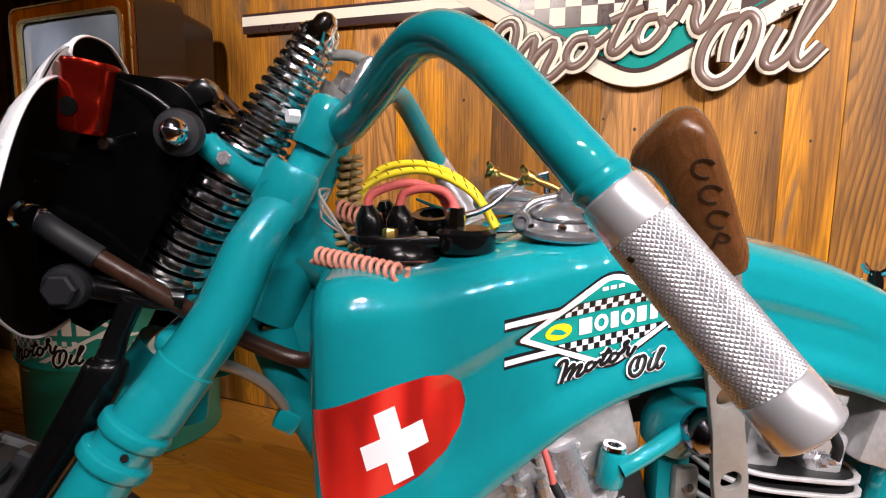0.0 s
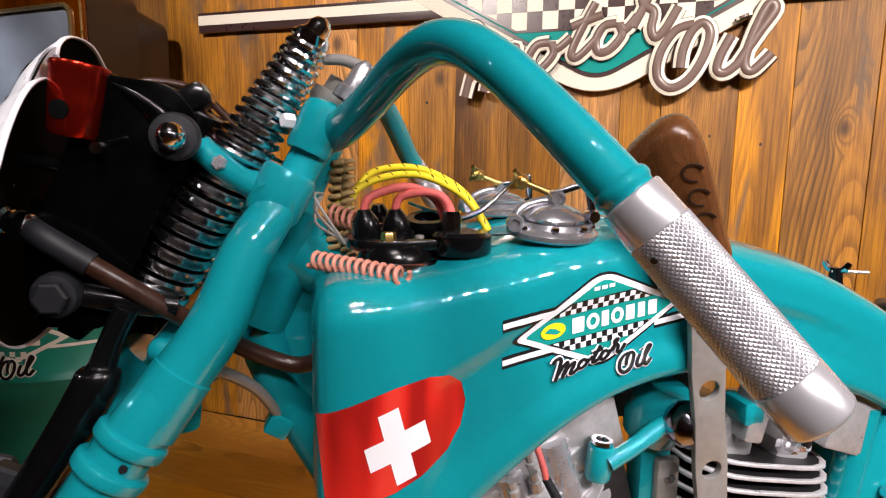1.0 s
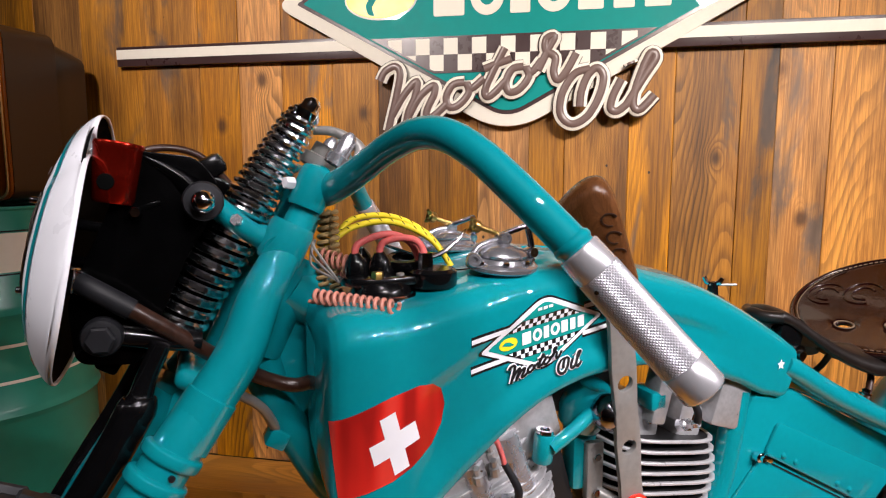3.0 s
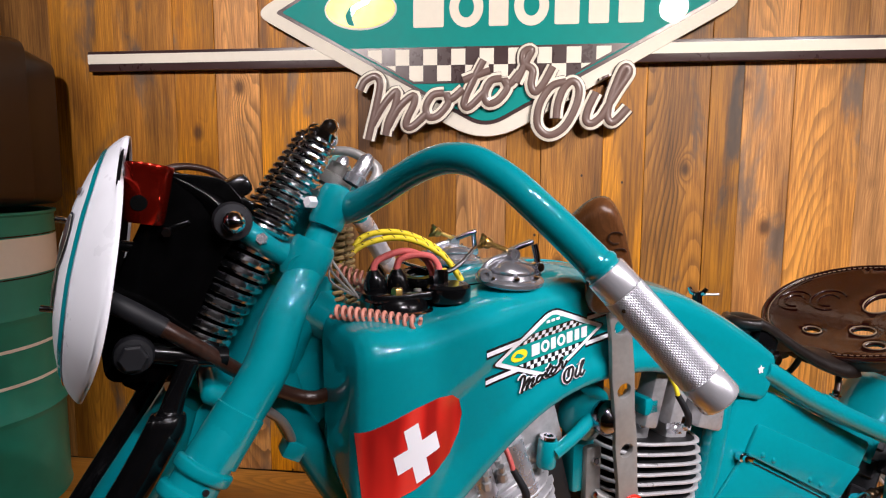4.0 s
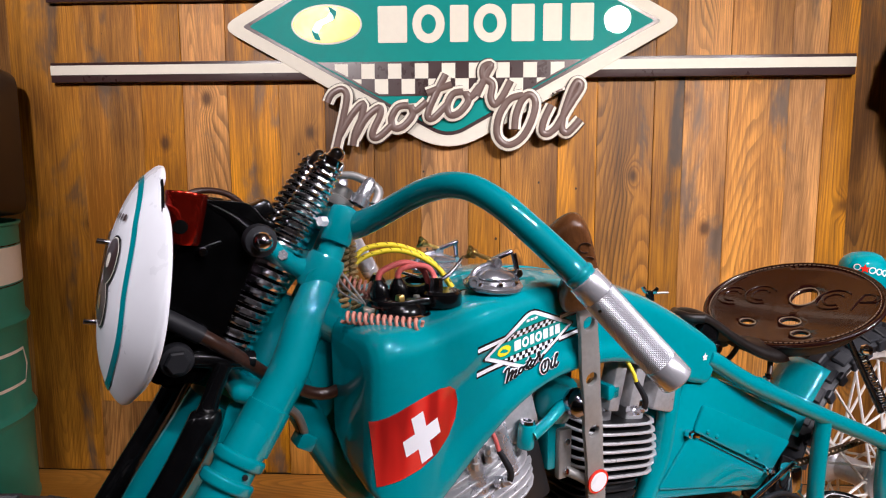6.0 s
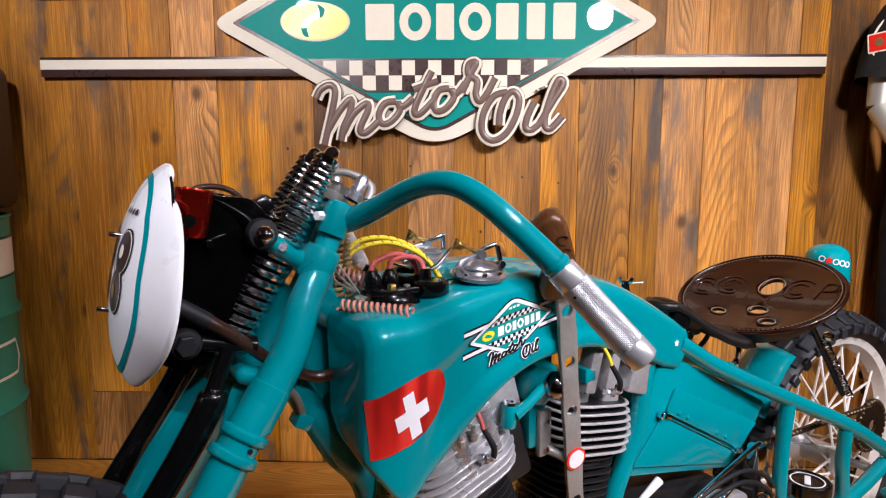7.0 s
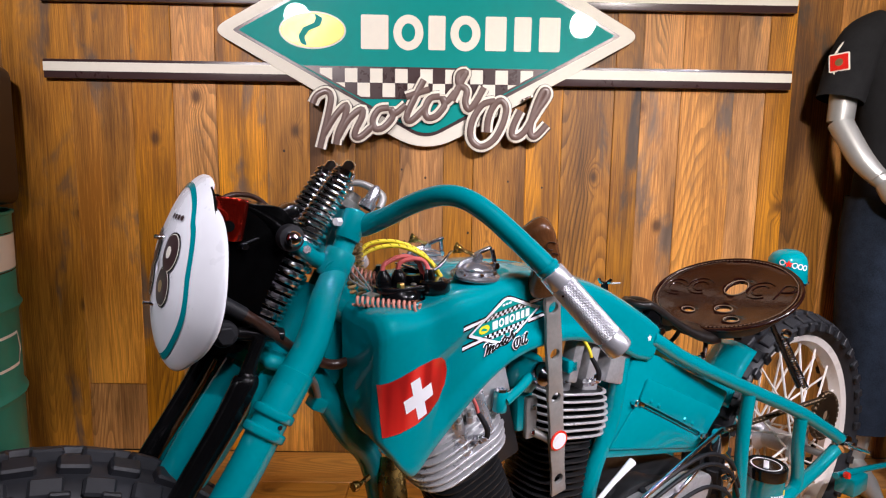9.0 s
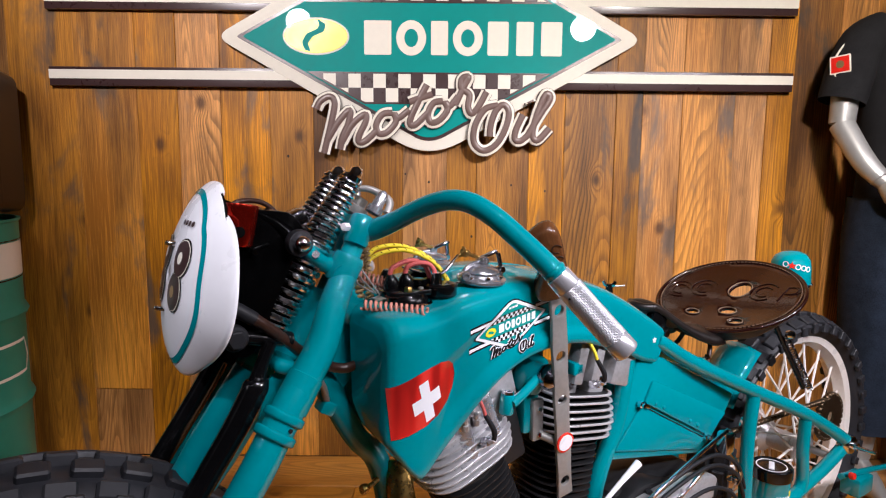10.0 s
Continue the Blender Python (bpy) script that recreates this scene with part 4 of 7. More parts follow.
def number_plate():
    """White domed front plate with a teal line; its number stays a plain pair of discs."""
    fwd = Vector((-0.978, 0, 0.208)).normalized()          # outward
    side = P(0, 1, 0)
    up = Vector((0.208, 0, 0.978))
    c = P(-0.2005, 0.0, 0.8880)
    # half of the outline, from the top lobe past the hook-shaped notch to the lower end
    half = [(0.000, 0.1255), (0.020, 0.1245), (0.038, 0.1205), (0.050, 0.1130), (0.049, 0.1040), (0.036, 0.0985), (0.034, 0.0925), (0.046, 0.0885), (0.070, 0.0880), (0.090, 0.0830), (0.107, 0.0740), (0.122, 0.0600), (0.134, 0.0420), (0.143, 0.0200), (0.1490, 0.0000), (0.1515, -0.0240), (0.1475, -0.0450), (0.137, -0.0620), (0.119, -0.0790), (0.094, -0.0950), (0.064, -0.1110), (0.032, -0.1220), (0.000, -0.1255)]
    plain_half = [(0.000, 0.1255), (0.024, 0.1235), (0.048, 0.1150), (0.070, 0.1030)] + half[9:]

    def closed(rows, n):
        q = [Vector((x, y, 0)) for x, y in rows] + [Vector((-x, y, 0)) for x, y in plain_half[-2:0:-1]]
        q = glide(q + q[:1], 8)[:-1]
        length = [0.0]
        for a, b in zip(q, q[1:] + q[:1]):
            length.append(length[-1] + (b - a).length)
        out, k = [], 0
        for i in range(n):
            d = length[-1] * i / n
            while length[k + 1] < d:
                k += 1
            f = (d - length[k]) / (length[k + 1] - length[k])
            out.append(q[k].lerp(q[(k + 1) % len(q)], f))
        return out

    N = 120
    edge, soft_edge = closed(half, N), closed(plain_half, N)

    def dome(r):
        return 0.0345 * (1 - r ** 2.7) ** 0.76 if r < 1 else 0.0

    def at(x, y, r, lift=0.0):
        ridge = 0.0022 * math.exp(-((y - 0.052) / 0.007) ** 2) * max(0.0, 1 - r * 1.3)
        return c + side * x + up * y + fwd * (lift + dome(r) + ridge - 0.013 * (x / 0.15) ** 2)

    def radius(x, y):
        """How far out a point of the plate lies: 0 in the middle, 1 on the edge."""
        a = math.atan2(y, x)
        best = min(soft_edge, key=lambda q: abs(math.remainder(math.atan2(q.y, q.x) - a, 2 * math.pi)))
        return min(1.0, math.hypot(x, y) / best.length)

    def surf(x, y, lift=0.0):
        return at(x, y, radius(x, y), lift)

    def sheet(rings, lift):
        bm = bmesh.new()
        rows = []
        for r in rings:
            src = edge if r > 0.99 else soft_edge
            rows.append([bm.verts.new(at(q.x * r, q.y * r, r, lift)) for q in src])
        for a, b in zip(rows, rows[1:]):
            for k in range(N):
                bm.faces.new((a[k], b[k], b[(k + 1) % N], a[(k + 1) % N]))
        return bm, rows

    rings = [0.01, 0.12, 0.25, 0.37, 0.48, 0.58, 0.67, 0.75, 0.82, 0.88, 0.93, 0.965, 0.984, 0.995, 1.0]
    bm, rows = sheet(rings, 0.0)
    ext = rows[-1]
    lip = [bm.verts.new(v.co - fwd * 0.0025) for v in ext]
    for k in range(N):
        bm.faces.new((ext[k], lip[k], lip[(k + 1) % N], ext[(k + 1) % N]))
    bmesh.ops.recalc_face_normals(bm, faces=bm.faces)
    plate = part("front_plate", bm, WHITE, BIKE, "white domed front number plate")
    mod = plate.modifiers.new("thickness", "SOLIDIFY")
    mod.thickness = 0.0015
    bm = bmesh.new()
    band = []
    for q in soft_edge:
        up_part = abs(q.y) / q.length
        r = 0.70 + 0.17 * up_part ** 1.5
        band.append([bm.verts.new(at(q.x * f, q.y * f, f, 0.0012)) for f in (r - 0.028, r, r + 0.028)])
    for a, b in zip(band, band[1:] + band[:1]):
        for k in range(2):
            bm.faces.new((a[k], a[k + 1], b[k + 1], b[k]))
    part("teal_line", bm, TEAL, plate, "teal line round the plate")
    inside, _ = sheet(rings[:-2], -0.0030)
    part("plate_back", inside, MATTBLACK, plate, "black inside of the plate")

    def disc(cx0, cy0, r, lift, mat, name):
        b = bmesh.new()
        n = 24
        rings = []
        for j in range(4):
            rr = r * j / 3
            ring = []
            for k in range(n if j else 1):
                t = 2 * math.pi * k / n
                px, py = cx0 + rr * math.cos(t), cy0 + rr * math.sin(t)
                ring.append(b.verts.new(surf(px, py, lift)))
            rings.append(ring)
        for k in range(n):
            b.faces.new((rings[0][0], rings[1][k], rings[1][(k + 1) % n]))
        for a, q in zip(rings[1:], rings[2:]):
            for k in range(n):
                b.faces.new((a[k], q[k], q[(k + 1) % n], a[(k + 1) % n]))
        part(name, b, mat, plate)

    for x0, y in ((0.050, 0.025), (0.044, -0.017), (-0.024, 0.025), (-0.030, -0.017)):
        disc(x0, y, 0.0251, 0.0012, BLACKPRINT, "dark_disc")
        disc(x0, y, 0.0231, 0.0017, CREAM, "cream_ring")
        disc(x0, y, 0.0220, 0.0022, BROWN, "brown_disc")
        disc(x0 - 0.002, y, 0.0075, 0.0027, CREAM if y > 0 else GOLD, "pale_centre")
    for k in range(4):
        disc(0.022 + 0.009 * k, 0.068, 0.0034, 0.0020, BROWN, "small_mark")
    for y in (0.038, -0.045):
        part("plate_bolt", lathe([(0.003, 0), (0.003, 0.011), (0.0025, 0.012), (0, 0.012)], surf(0.006, y), fwd, 14), CHROME, plate, "chrome stud")


def handlebar():
    line = [(0.014, 0.030, 0.938), (0.026, 0.055, 0.943), (0.041, 0.090, 0.957), (0.053, 0.120, 0.9715), (0.063, 0.150, 0.983), (0.0735, 0.180, 0.9895), (0.086, 0.208, 0.9865), (0.101, 0.236, 0.971), (0.117, 0.262, 0.948), (0.1335, 0.289, 0.922), (0.1505, 0.3085, 0.8975)]
    end = (0.2125, 0.3550, 0.8140)
    for s in SIDES:
        q = [(u, v * s, z) for u, v, z in line]
        bar = part("handlebar", tube(PS(*q), [0.0165, 0.0155, 0.0138, 0.0135, 0.0135, 0.0135, 0.0135, 0.0135, 0.0135, 0.0135, 0.0135], 26, 8), TEAL, BIKE, "thick glossy teal handlebar")
        a, b = P(*q[-1]), P(end[0], end[1] * s, end[2])
        d = (b - a).normalized()
        L = (b - a).length
        part("bar_ring", lathe([(0.0130, -0.0215), (0.0146, -0.0195), (0.0149, -0.0175), (0.0146, -0.0158), (0.0136, -0.0145), (0.0130, -0.0100)], a, d, 32), TEAL, bar, "raised teal ring")
        part("grip_sleeve", lathe([(0.0130, -0.0125), (0.0148, -0.0123), (0.0155, -0.0115), (0.0157, -0.0105), (0.0160, 0.0070), (0.0156, 0.0080), (0.0150, 0.0082)], a, d, 48), TURNED, bar, "smooth aluminium grip collar")
        part("grip_end", lathe([(0.0150, L - 0.0250), (0.0156, L - 0.0248), (0.0163, L - 0.0238), (0.0164, L - 0.0040), (0.0158, L - 0.0026), (0.0140, L - 0.0014), (0.009, L - 0.0014), (0.008, L - 0.005), (0, L - 0.005)], a, d, 48), TURNED, bar, "smooth aluminium grip end")
        # knurling: small raised pyramids
        nr, na, r0, r1 = 62, 76, 0.01575, 0.0164
        h0, h1 = 0.0080, L - 0.0248
        bm = bmesh.new()
        qn = Vector((0, 0, 1)).rotation_difference(d)
        rows = []
        for j in range(nr + 1):
            row = []
            for k in range(na):
                r = r1 if (j + k) % 2 == 0 else r0
                t = 2 * math.pi * k / na
                row.append(bm.verts.new(a + qn @ Vector((r * math.cos(t), r * math.sin(t), h0 + (h1 - h0) * j / nr))))
            rows.append(row)
        for j, (p, q2) in enumerate(zip(rows, rows[1:])):
            for k in range(na):
                k2 = (k + 1) % na
                if (j + k) % 2 == 0:
                    bm.faces.new((p[k], p[k2], q2[k]))
                    bm.faces.new((p[k2], q2[k2], q2[k]))
                else:
                    bm.faces.new((p[k], p[k2], q2[k2]))
                    bm.faces.new((p[k], q2[k2], q2[k]))
        part("knurled_grip", bm, KNURL, bar, "knurled aluminium grip", 0)
        part("set_screw", lathe([(0.0016, 0), (0.0016, 0.001), (0, 0.001)], a + d * 0.013 + (P(-0.6, 0.5 * s, -0.4).normalized()) * 0.0160, P(-0.6, 0.5 * s, -0.4), 10), BLACKPRINT, bar)


# stations of the tank: u, top, half width at the shoulder, bottom, half width at the lower lip
TANK_ROWS = ((0.000, 0.808, 0.128, 0.676, 0.122), (0.003, 0.820, 0.141, 0.662, 0.132), (0.008, 0.828, 0.1485, 0.655, 0.139), (0.014, 0.832, 0.1525, 0.647, 0.142), (0.023, 0.8345, 0.1545, 0.635, 0.1435), (0.040, 0.836, 0.1545, 0.612, 0.1440), (0.056, 0.837, 0.153, 0.600, 0.1435), (0.066, 0.8375, 0.151, 0.606, 0.1430),
             (0.082, 0.839, 0.148, 0.622, 0.1415), (0.110, 0.843, 0.1405, 0.644, 0.1370), (0.156, 0.849, 0.1285, 0.675, 0.1265), (0.200, 0.856, 0.1205, 0.703, 0.1195), (0.240, 0.861, 0.1145, 0.722, 0.1145), (0.290, 0.863, 0.108, 0.735, 0.1090), (0.340, 0.856, 0.102, 0.738, 0.1030), (0.400, 0.842, 0.093, 0.733, 0.0950),
             (0.470, 0.822, 0.083, 0.713, 0.0845), (0.540, 0.790, 0.078, 0.688, 0.0790), (0.600, 0.757, 0.074, 0.662, 0.0750), (0.632, 0.737, 0.072, 0.664, 0.0730), (0.645, 0.726, 0.070, 0.690, 0.0710))


def step(x, a, b):
    t = min(1.0, max(0.0, (x - a) / (b - a)))
    return t * t * (3 - 2 * t)


def section(u, zt, ws, zb, w, s):
    h = zt - zb
    rs = 0.0225 * (1 - math.exp(-h / 0.05))
    zs = zt - rs * 1.2
    inner = 0.012 + 0.016 * (1 - step(u, 0.03, 0.10))
    crown = 0.005 * step(u, 0.0, 0.05)
    crease = zt - 0.050 - 0.030 * (1 - step(u, 0.085, 0.20))
    pts = [(inner, zt + crown)] + [(inner + (ws - rs * 1.5 - inner) * f, zt + crown * (1 - f * f)) for f in (0.25, 0.5, 0.75, 0.9)]
    for k in range(9):
        a = math.pi / 2 * k / 8
        pts.append((ws - rs * 1.5 + rs * 1.5 * math.sin(a), zt - rs * 1.2 * (1 - math.cos(a))))
    for k in range(1, 26):
        f = k / 26
        z = zs + (zb + 0.012 - zs) * f
        # a pressed panel below a soft crease that starts behind the front corner
        sunk = 0.0045 * step(crease - z, -0.008, 0.008) * step(u, 0.075, 0.105) * (1 - step(u, 0.42, 0.55)) * (1 - step(f, 0.72, 0.95))
        pts.append((ws + (w - ws) * f - sunk, z))
    pts += [(w, zb + 0.010), (w - 0.001, zb + 0.005), (w - 0.005, zb + 0.001), (w - 0.012, zb), (inner + 0.030, zb + 0.006), (inner + 0.006, zb + 0.022)]
    return [P(u, v * s, z) for v, z in pts]


def tank():
    bm = bmesh.new()
    for s in SIDES:
        dense = []
        for i in range(len(TANK_ROWS) - 1):
            a, b, c, d = (TANK_ROWS[max(0, min(len(TANK_ROWS) - 1, i + k))] for k in (-1, 0, 1, 2))
            h0, h1, h2 = b[0] - a[0] or 1, c[0] - b[0], d[0] - c[0] or 1
            for t in (0, 0.25, 0.5, 0.75):
                row = []
                for j in range(5):
                    m0 = ((b[j] - a[j]) / h0 * h1 + (c[j] - b[j]) / h1 * h0) / (h0 + h1) if i else (c[j] - b[j]) / h1
                    m1 = ((c[j] - b[j]) / h1 * h2 + (d[j] - c[j]) / h2 * h1) / (h1 + h2) if i < len(TANK_ROWS) - 2 else (c[j] - b[j]) / h1
                    row.append((2 * t ** 3 - 3 * t * t + 1) * b[j] + (t ** 3 - 2 * t * t + t) * h1 * m0 + (3 * t * t - 2 * t ** 3) * c[j] + (t ** 3 - t * t) * h1 * m1)
                dense.append(tuple(row))
        dense.append(TANK_ROWS[-1])
        rows = [[bm.verts.new(q) for q in section(*r, s)] for r in dense]
        n = len(rows[0])
        for a, b in zip(rows, rows[1:]):
            for k in range(n):
                bm.faces.new((a[k], b[k], b[(k + 1) % n], a[(k + 1) % n]))
        bm.faces.new(rows[0])
        bm.faces.new(rows[-1])
    # the backbone cover between the halves
    for i in range(8, len(TANK_ROWS) - 1):
        a, b = TANK_ROWS[i], TANK_ROWS[i + 1]
        vs = [bm.verts.new(P(r[0], v, r[1] + 0.0042)) for r in (a, b) for v in (-0.0125, 0.0125)]
        bm.faces.new((vs[0], vs[1], vs[3], vs[2]))
    bmesh.ops.recalc_face_normals(bm, faces=bm.faces)
    t = part("fuel_tank", bm, TEAL, BIKE, "teal fuel tank with a red flag and a badge", 50)
    return t


def tank_decal(tree, shape, mat, name, parent, way, lift, holes=(), cell=0.007):
    """Lays an outline given in (u, z) on the tank's skin, seen along way."""
    b = slab(shape, 0, Matrix.Rotation(radians(90), 4, "X"), 0, None, holes)
    for _ in range(5):
        long = [e for e in b.edges if e.calc_length() > cell]
        if not long:
            break
        bmesh.ops.subdivide_edges(b, edges=long, cuts=1)
        bmesh.ops.triangulate(b, faces=b.faces)
    way = way.normalized()
    lost = []
    for v in b.verts:
        start = v.co + P(0, 0.135, 0) - way * 0.25
        hit, nrm, _, _ = tree.ray_cast(start, way, 0.6)
        if hit is None:
            lost.append(v)
            continue
        if nrm.dot(way) > 0:
            nrm = -nrm
        v.co = hit + nrm * lift
    bmesh.ops.delete(b, geom=lost, context="VERTS")
    return part(name, b, mat, parent, "", 60)


def tank_graphics(t):
    from mathutils.bvhtree import BVHTree
    bmt = bmesh.new()
    bmt.from_mesh(t.data)
    tree = BVHTree.FromBMesh(bmt)
    way = P(0.25, -1.0, 0.0)
    # flag: swept outline with a white cross
    flag = [(0.003, 0.742), (0.03, 0.751), (0.06, 0.7615), (0.085, 0.7670), (0.099, 0.7660), (0.108, 0.7580), (0.1115, 0.7430), (0.108, 0.7240), (0.098, 0.7060), (0.080, 0.6910), (0.060, 0.6805), (0.035, 0.6730), (0.010, 0.6690)]
    fo = tank_decal(tree, flag, FLAG, "flag", t, way, 0.0008)
    fo["label"] = "red flag with a white cross"
    c, sz = (0.062, 0.717), 0.0092
    dx, dz = Vector((0.97, 0.40)), Vector((-0.24, 1.0))
    cr = [(-1, -3), (1, -3), (1, -1), (3, -1), (3, 1), (1, 1), (1, 3), (-1, 3), (-1, 1), (-3, 1), (-3, -1), (-1, -1)]
    cross = [(c[0] + (dx.x * a * 0.8 + dz.x * b) * sz, c[1] + (dx.y * a * 0.8 + dz.y * b) * sz) for a, b in cr]
    tank_decal(tree, cross, WHITE, "cross", fo, way, 0.0014)
    # badge: diamond, checks, blocks, words
    bx, bz = 0.227, 0.7945
    ex, ez = Vector((0.84, 0.125)), Vector((-0.03, 0.76))
    to = lambda o: [(bx + ex.x * x + ez.x * z, bz + ex.y * x + ez.y * z) for x, z in o]
    way = P(0.12, -1.0, 0.0)
    k = 0.138
    for z in (-0.020, 0.020):
        for a, b in ((-0.103, -0.05), (0.06, 0.115)):
            tank_decal(tree, to([(a, z - 0.0065), (b, z - 0.0065), (b, z + 0.0065), (a, z + 0.0065)]), BLACKPRINT, "bar", t, way, 0.0006)
            tank_decal(tree, to([(a, z - 0.003), (b, z - 0.003), (b, z + 0.003), (a, z + 0.003)]), WHITE, "stripe", t, way, 0.0010)
    ba = tank_decal(tree, to(diamond(0, 0, 0.096, 0.056, 0.008, 0.018)), BLACKPRINT, "badge", t, way, 0.0008)
    ba["label"] = "diamond badge in white, teal and black"
    tank_decal(tree, to(diamond(0, 0, 0.092, 0.053, 0.008, 0.018)), WHITE, "badge_edge", ba, way, 0.0012)
    tank_decal(tree, to(diamond(0, 0, 0.081, 0.0455, 0.004, 0.010)), TEAL_FLAT, "badge_field", ba, way, 0.0016)
    for z0 in (-0.0265, 0.0135):
        tank_decal(tree, to(clip_row(-0.09, z0, 0.18, 0.013, 0, 0, 0.081, 0.0455)), BLACKPRINT, "band", ba, way, 0.0020)
        for row in range(2):
            for j in range(-9, 10):
                q = clip_row(j * 0.0115 + row * 0.00575, z0 + 0.0005 + row * 0.006, 0.00575, 0.006, 0, 0, 0.078, 0.044)
                if q and len(q) > 2:
                    tank_decal(tree, to(q), WHITE, "check", ba, way, 0.0024)
    for shape, holes in word_blocks(-0.034, 0.062, -0.0085, 0.0085):
        tank_decal(tree, to(shape), WHITE, "block", ba, way, 0.0024, [to(h) for h in holes])
    tank_decal(tree, to(circle(-0.052, 0, 0.013, 20, 0.0085)), YELLOW, "yellow_oval", ba, way, 0.0024)
    for x in (-0.008, 0.0, 0.008):
        tank_decal(tree, to([(x - 0.003, 0.034), (x + 0.003, 0.034), (x + 0.003, 0.038), (x - 0.003, 0.038)]), WHITE, "small_bar", ba, way, 0.0024)
    curl = [(-0.061, 0.0), (-0.056, 0.004), (-0.050, 0.002), (-0.044, -0.003), (-0.049, -0.004), (-0.055, -0.002)]
    tank_decal(tree, to(curl), TEAL_FLAT, "curl", ba, way, 0.0028)
    for words, u1, z1 in (("Motor", 0.1835, 0.7465), ("Oil", 0.1835 + 4.43 * 0.0137, 0.7478)):
        for wide, mat, lift, nm in ((0.42, WHITE, 0.0030, "word_edge"), (0.25, BLACKPRINT, 0.0040, "word")):
            b = script_word(words, 1.0, wide, 0.1)
            lost = []
            for v in b.verts:
                u0, z0 = u1 + 0.0137 * v.co.x, z1 + 0.0118 * v.co.y + 0.0012 * v.co.x
                hit, nrm, _, _ = tree.ray_cast(P(u0, 0.135, z0) - way.normalized() * 0.25, way.normalized(), 0.6)
                if hit is None:
                    lost.append(v)
                    continue
                v.co = hit + (nrm if nrm.dot(way) < 0 else -nrm) * (lift + 0.008 * v.co.z)
            bmesh.ops.delete(b, geom=lost, context="VERTS")
            part(nm, b, mat, ba, "black slanted lettering" if nm == "word" else "", 50)
    star = []
    for j in range(10):
        r = 0.0072 if j % 2 == 0 else 0.0036
        star.append((0.612 + r * math.sin(j * math.pi / 5), 0.705 + r * math.cos(j * math.pi / 5)))
    tank_decal(tree, star, WHITE, "white_star", t, P(0, -1, 0), 0.001)
    bmt.free()


def tank_fittings():
    for s in SIDES:
        c = P(0.200, 0.073 * s, 0.8575)
        ax = P(0.02, 0.10 * s, 1).normalized()
        cap = part("filler_cap", lathe([(0, 0), (0.0405, 0), (0.0425, 0.002), (0.0425, 0.006), (0.040, 0.0085), (0.034, 0.0100), (0.031, 0.0145), (0, 0.0145)], c, ax, 36), CAPMETAL, BIKE, "cast aluminium quick-release filler cap")
        for k in range(8):
            a = 2 * math.pi * k / 8 + 0.3
            part("cap_screw", lathe([(0.0042, 0), (0.0042, 0.0025), (0.002, 0.0035), (0, 0.0035)], c + P(0.0365 * math.cos(a), 0.0365 * math.sin(a), 0.0085), ax, 10), CHROME, cap)
        part("lid", lathe([(0.0270, 0.0140), (0.0300, 0.0160), (0.0305, 0.0185), (0.029, 0.0210), (0.022, 0.0260), (0.010, 0.0300), (0, 0.0305)], c, ax, 32), CAPMETAL, cap, "domed lid")
        part("pivot_lug", lathe([(0, -0.008), (0.0072, -0.008), (0.0085, -0.006), (0.0085, 0.006), (0.0072, 0.008), (0.004, 0.008), (0.004, 0.006), (0, 0.006)], c + P(-0.0395, 0.010 * s, 0.013), P(-0.3, s, 0), 18), CAPMETAL, cap)
        strap = tube([c + P(-0.040, 0.004 * s, 0.014), c + P(-0.032, 0.003 * s, 0.025), c + P(-0.018, 0.002 * s, 0.031), c + P(0.0, 0, 0.033)], [0.0045, 0.0042, 0.0042, 0.0050], 10, 5)
        part("bridge", strap, CAPMETAL, cap)
        part("hinge", lathe([(0, -0.009), (0.0070, -0.009), (0.0082, -0.006), (0.0082, 0.006), (0.0070, 0.009), (0.0040, 0.009), (0.0035, 0.0075), (0, 0.0075)], c + P(0.001, 0.002 * s, 0.0345), P(0.1, s, 0.1), 18), CAPMETAL, cap)
        part("lever_post", tube([c + P(0.036, 0.004 * s, 0.008), c + P(0.0375, 0.004 * s, 0.026), c + P(0.034, 0.002 * s, 0.046)], [0.0052, 0.0040, 0.0042], 12, 4), DCHROME, cap)
        part("post_pin", lathe([(0, -0.008), (0.0055, -0.008), (0.0065, -0.006), (0.0065, 0.006), (0.0055, 0.008), (0, 0.008)], c + P(0.036, 0.006 * s, 0.018), P(0.1, s, 0), 14), CHROME, cap)
        part("lever_arm", box(c + P(0.018, -0.004 * s, 0.0435), (0.036, 0.010, 0.006), Matrix.Rotation(radians(-18), 4, "Y"), 0.0022), DCHROME, cap)
        w = c + P(-0.030, -0.006 * s, 0.050)
        part("brass_stem", tube([w, w + P(0.030, 0.002 * s, -0.011)], 0.0032, 10, 1), BRASS, cap, "brass thumb screw")
        part("brass_knob", lathe([(0, -0.006), (0.006, -0.006), (0.0072, -0.003), (0.0072, 0.002), (0.005, 0.004), (0.005, 0.007), (0, 0.007)], w, P(-0.9, -0.1 * s, 0.4), 12), BRASS, cap, "brass knob")
        for k in (-1, 1):
            part("brass_wing", tube([w, w + P(-0.004, 0.003 * k, 0.005 * k + 0.001), w + P(-0.008, 0.006 * k, 0.008 * k + 0.002)], [0.0025, 0.0036, 0.0024], 8, 3), BRASS, cap, "brass wing")
        for piece in (cap, *cap.children):
            piece.data.transform(Matrix.Translation(c) @ Matrix.Scale(0.90, 4) @ Matrix.Translation(-c))
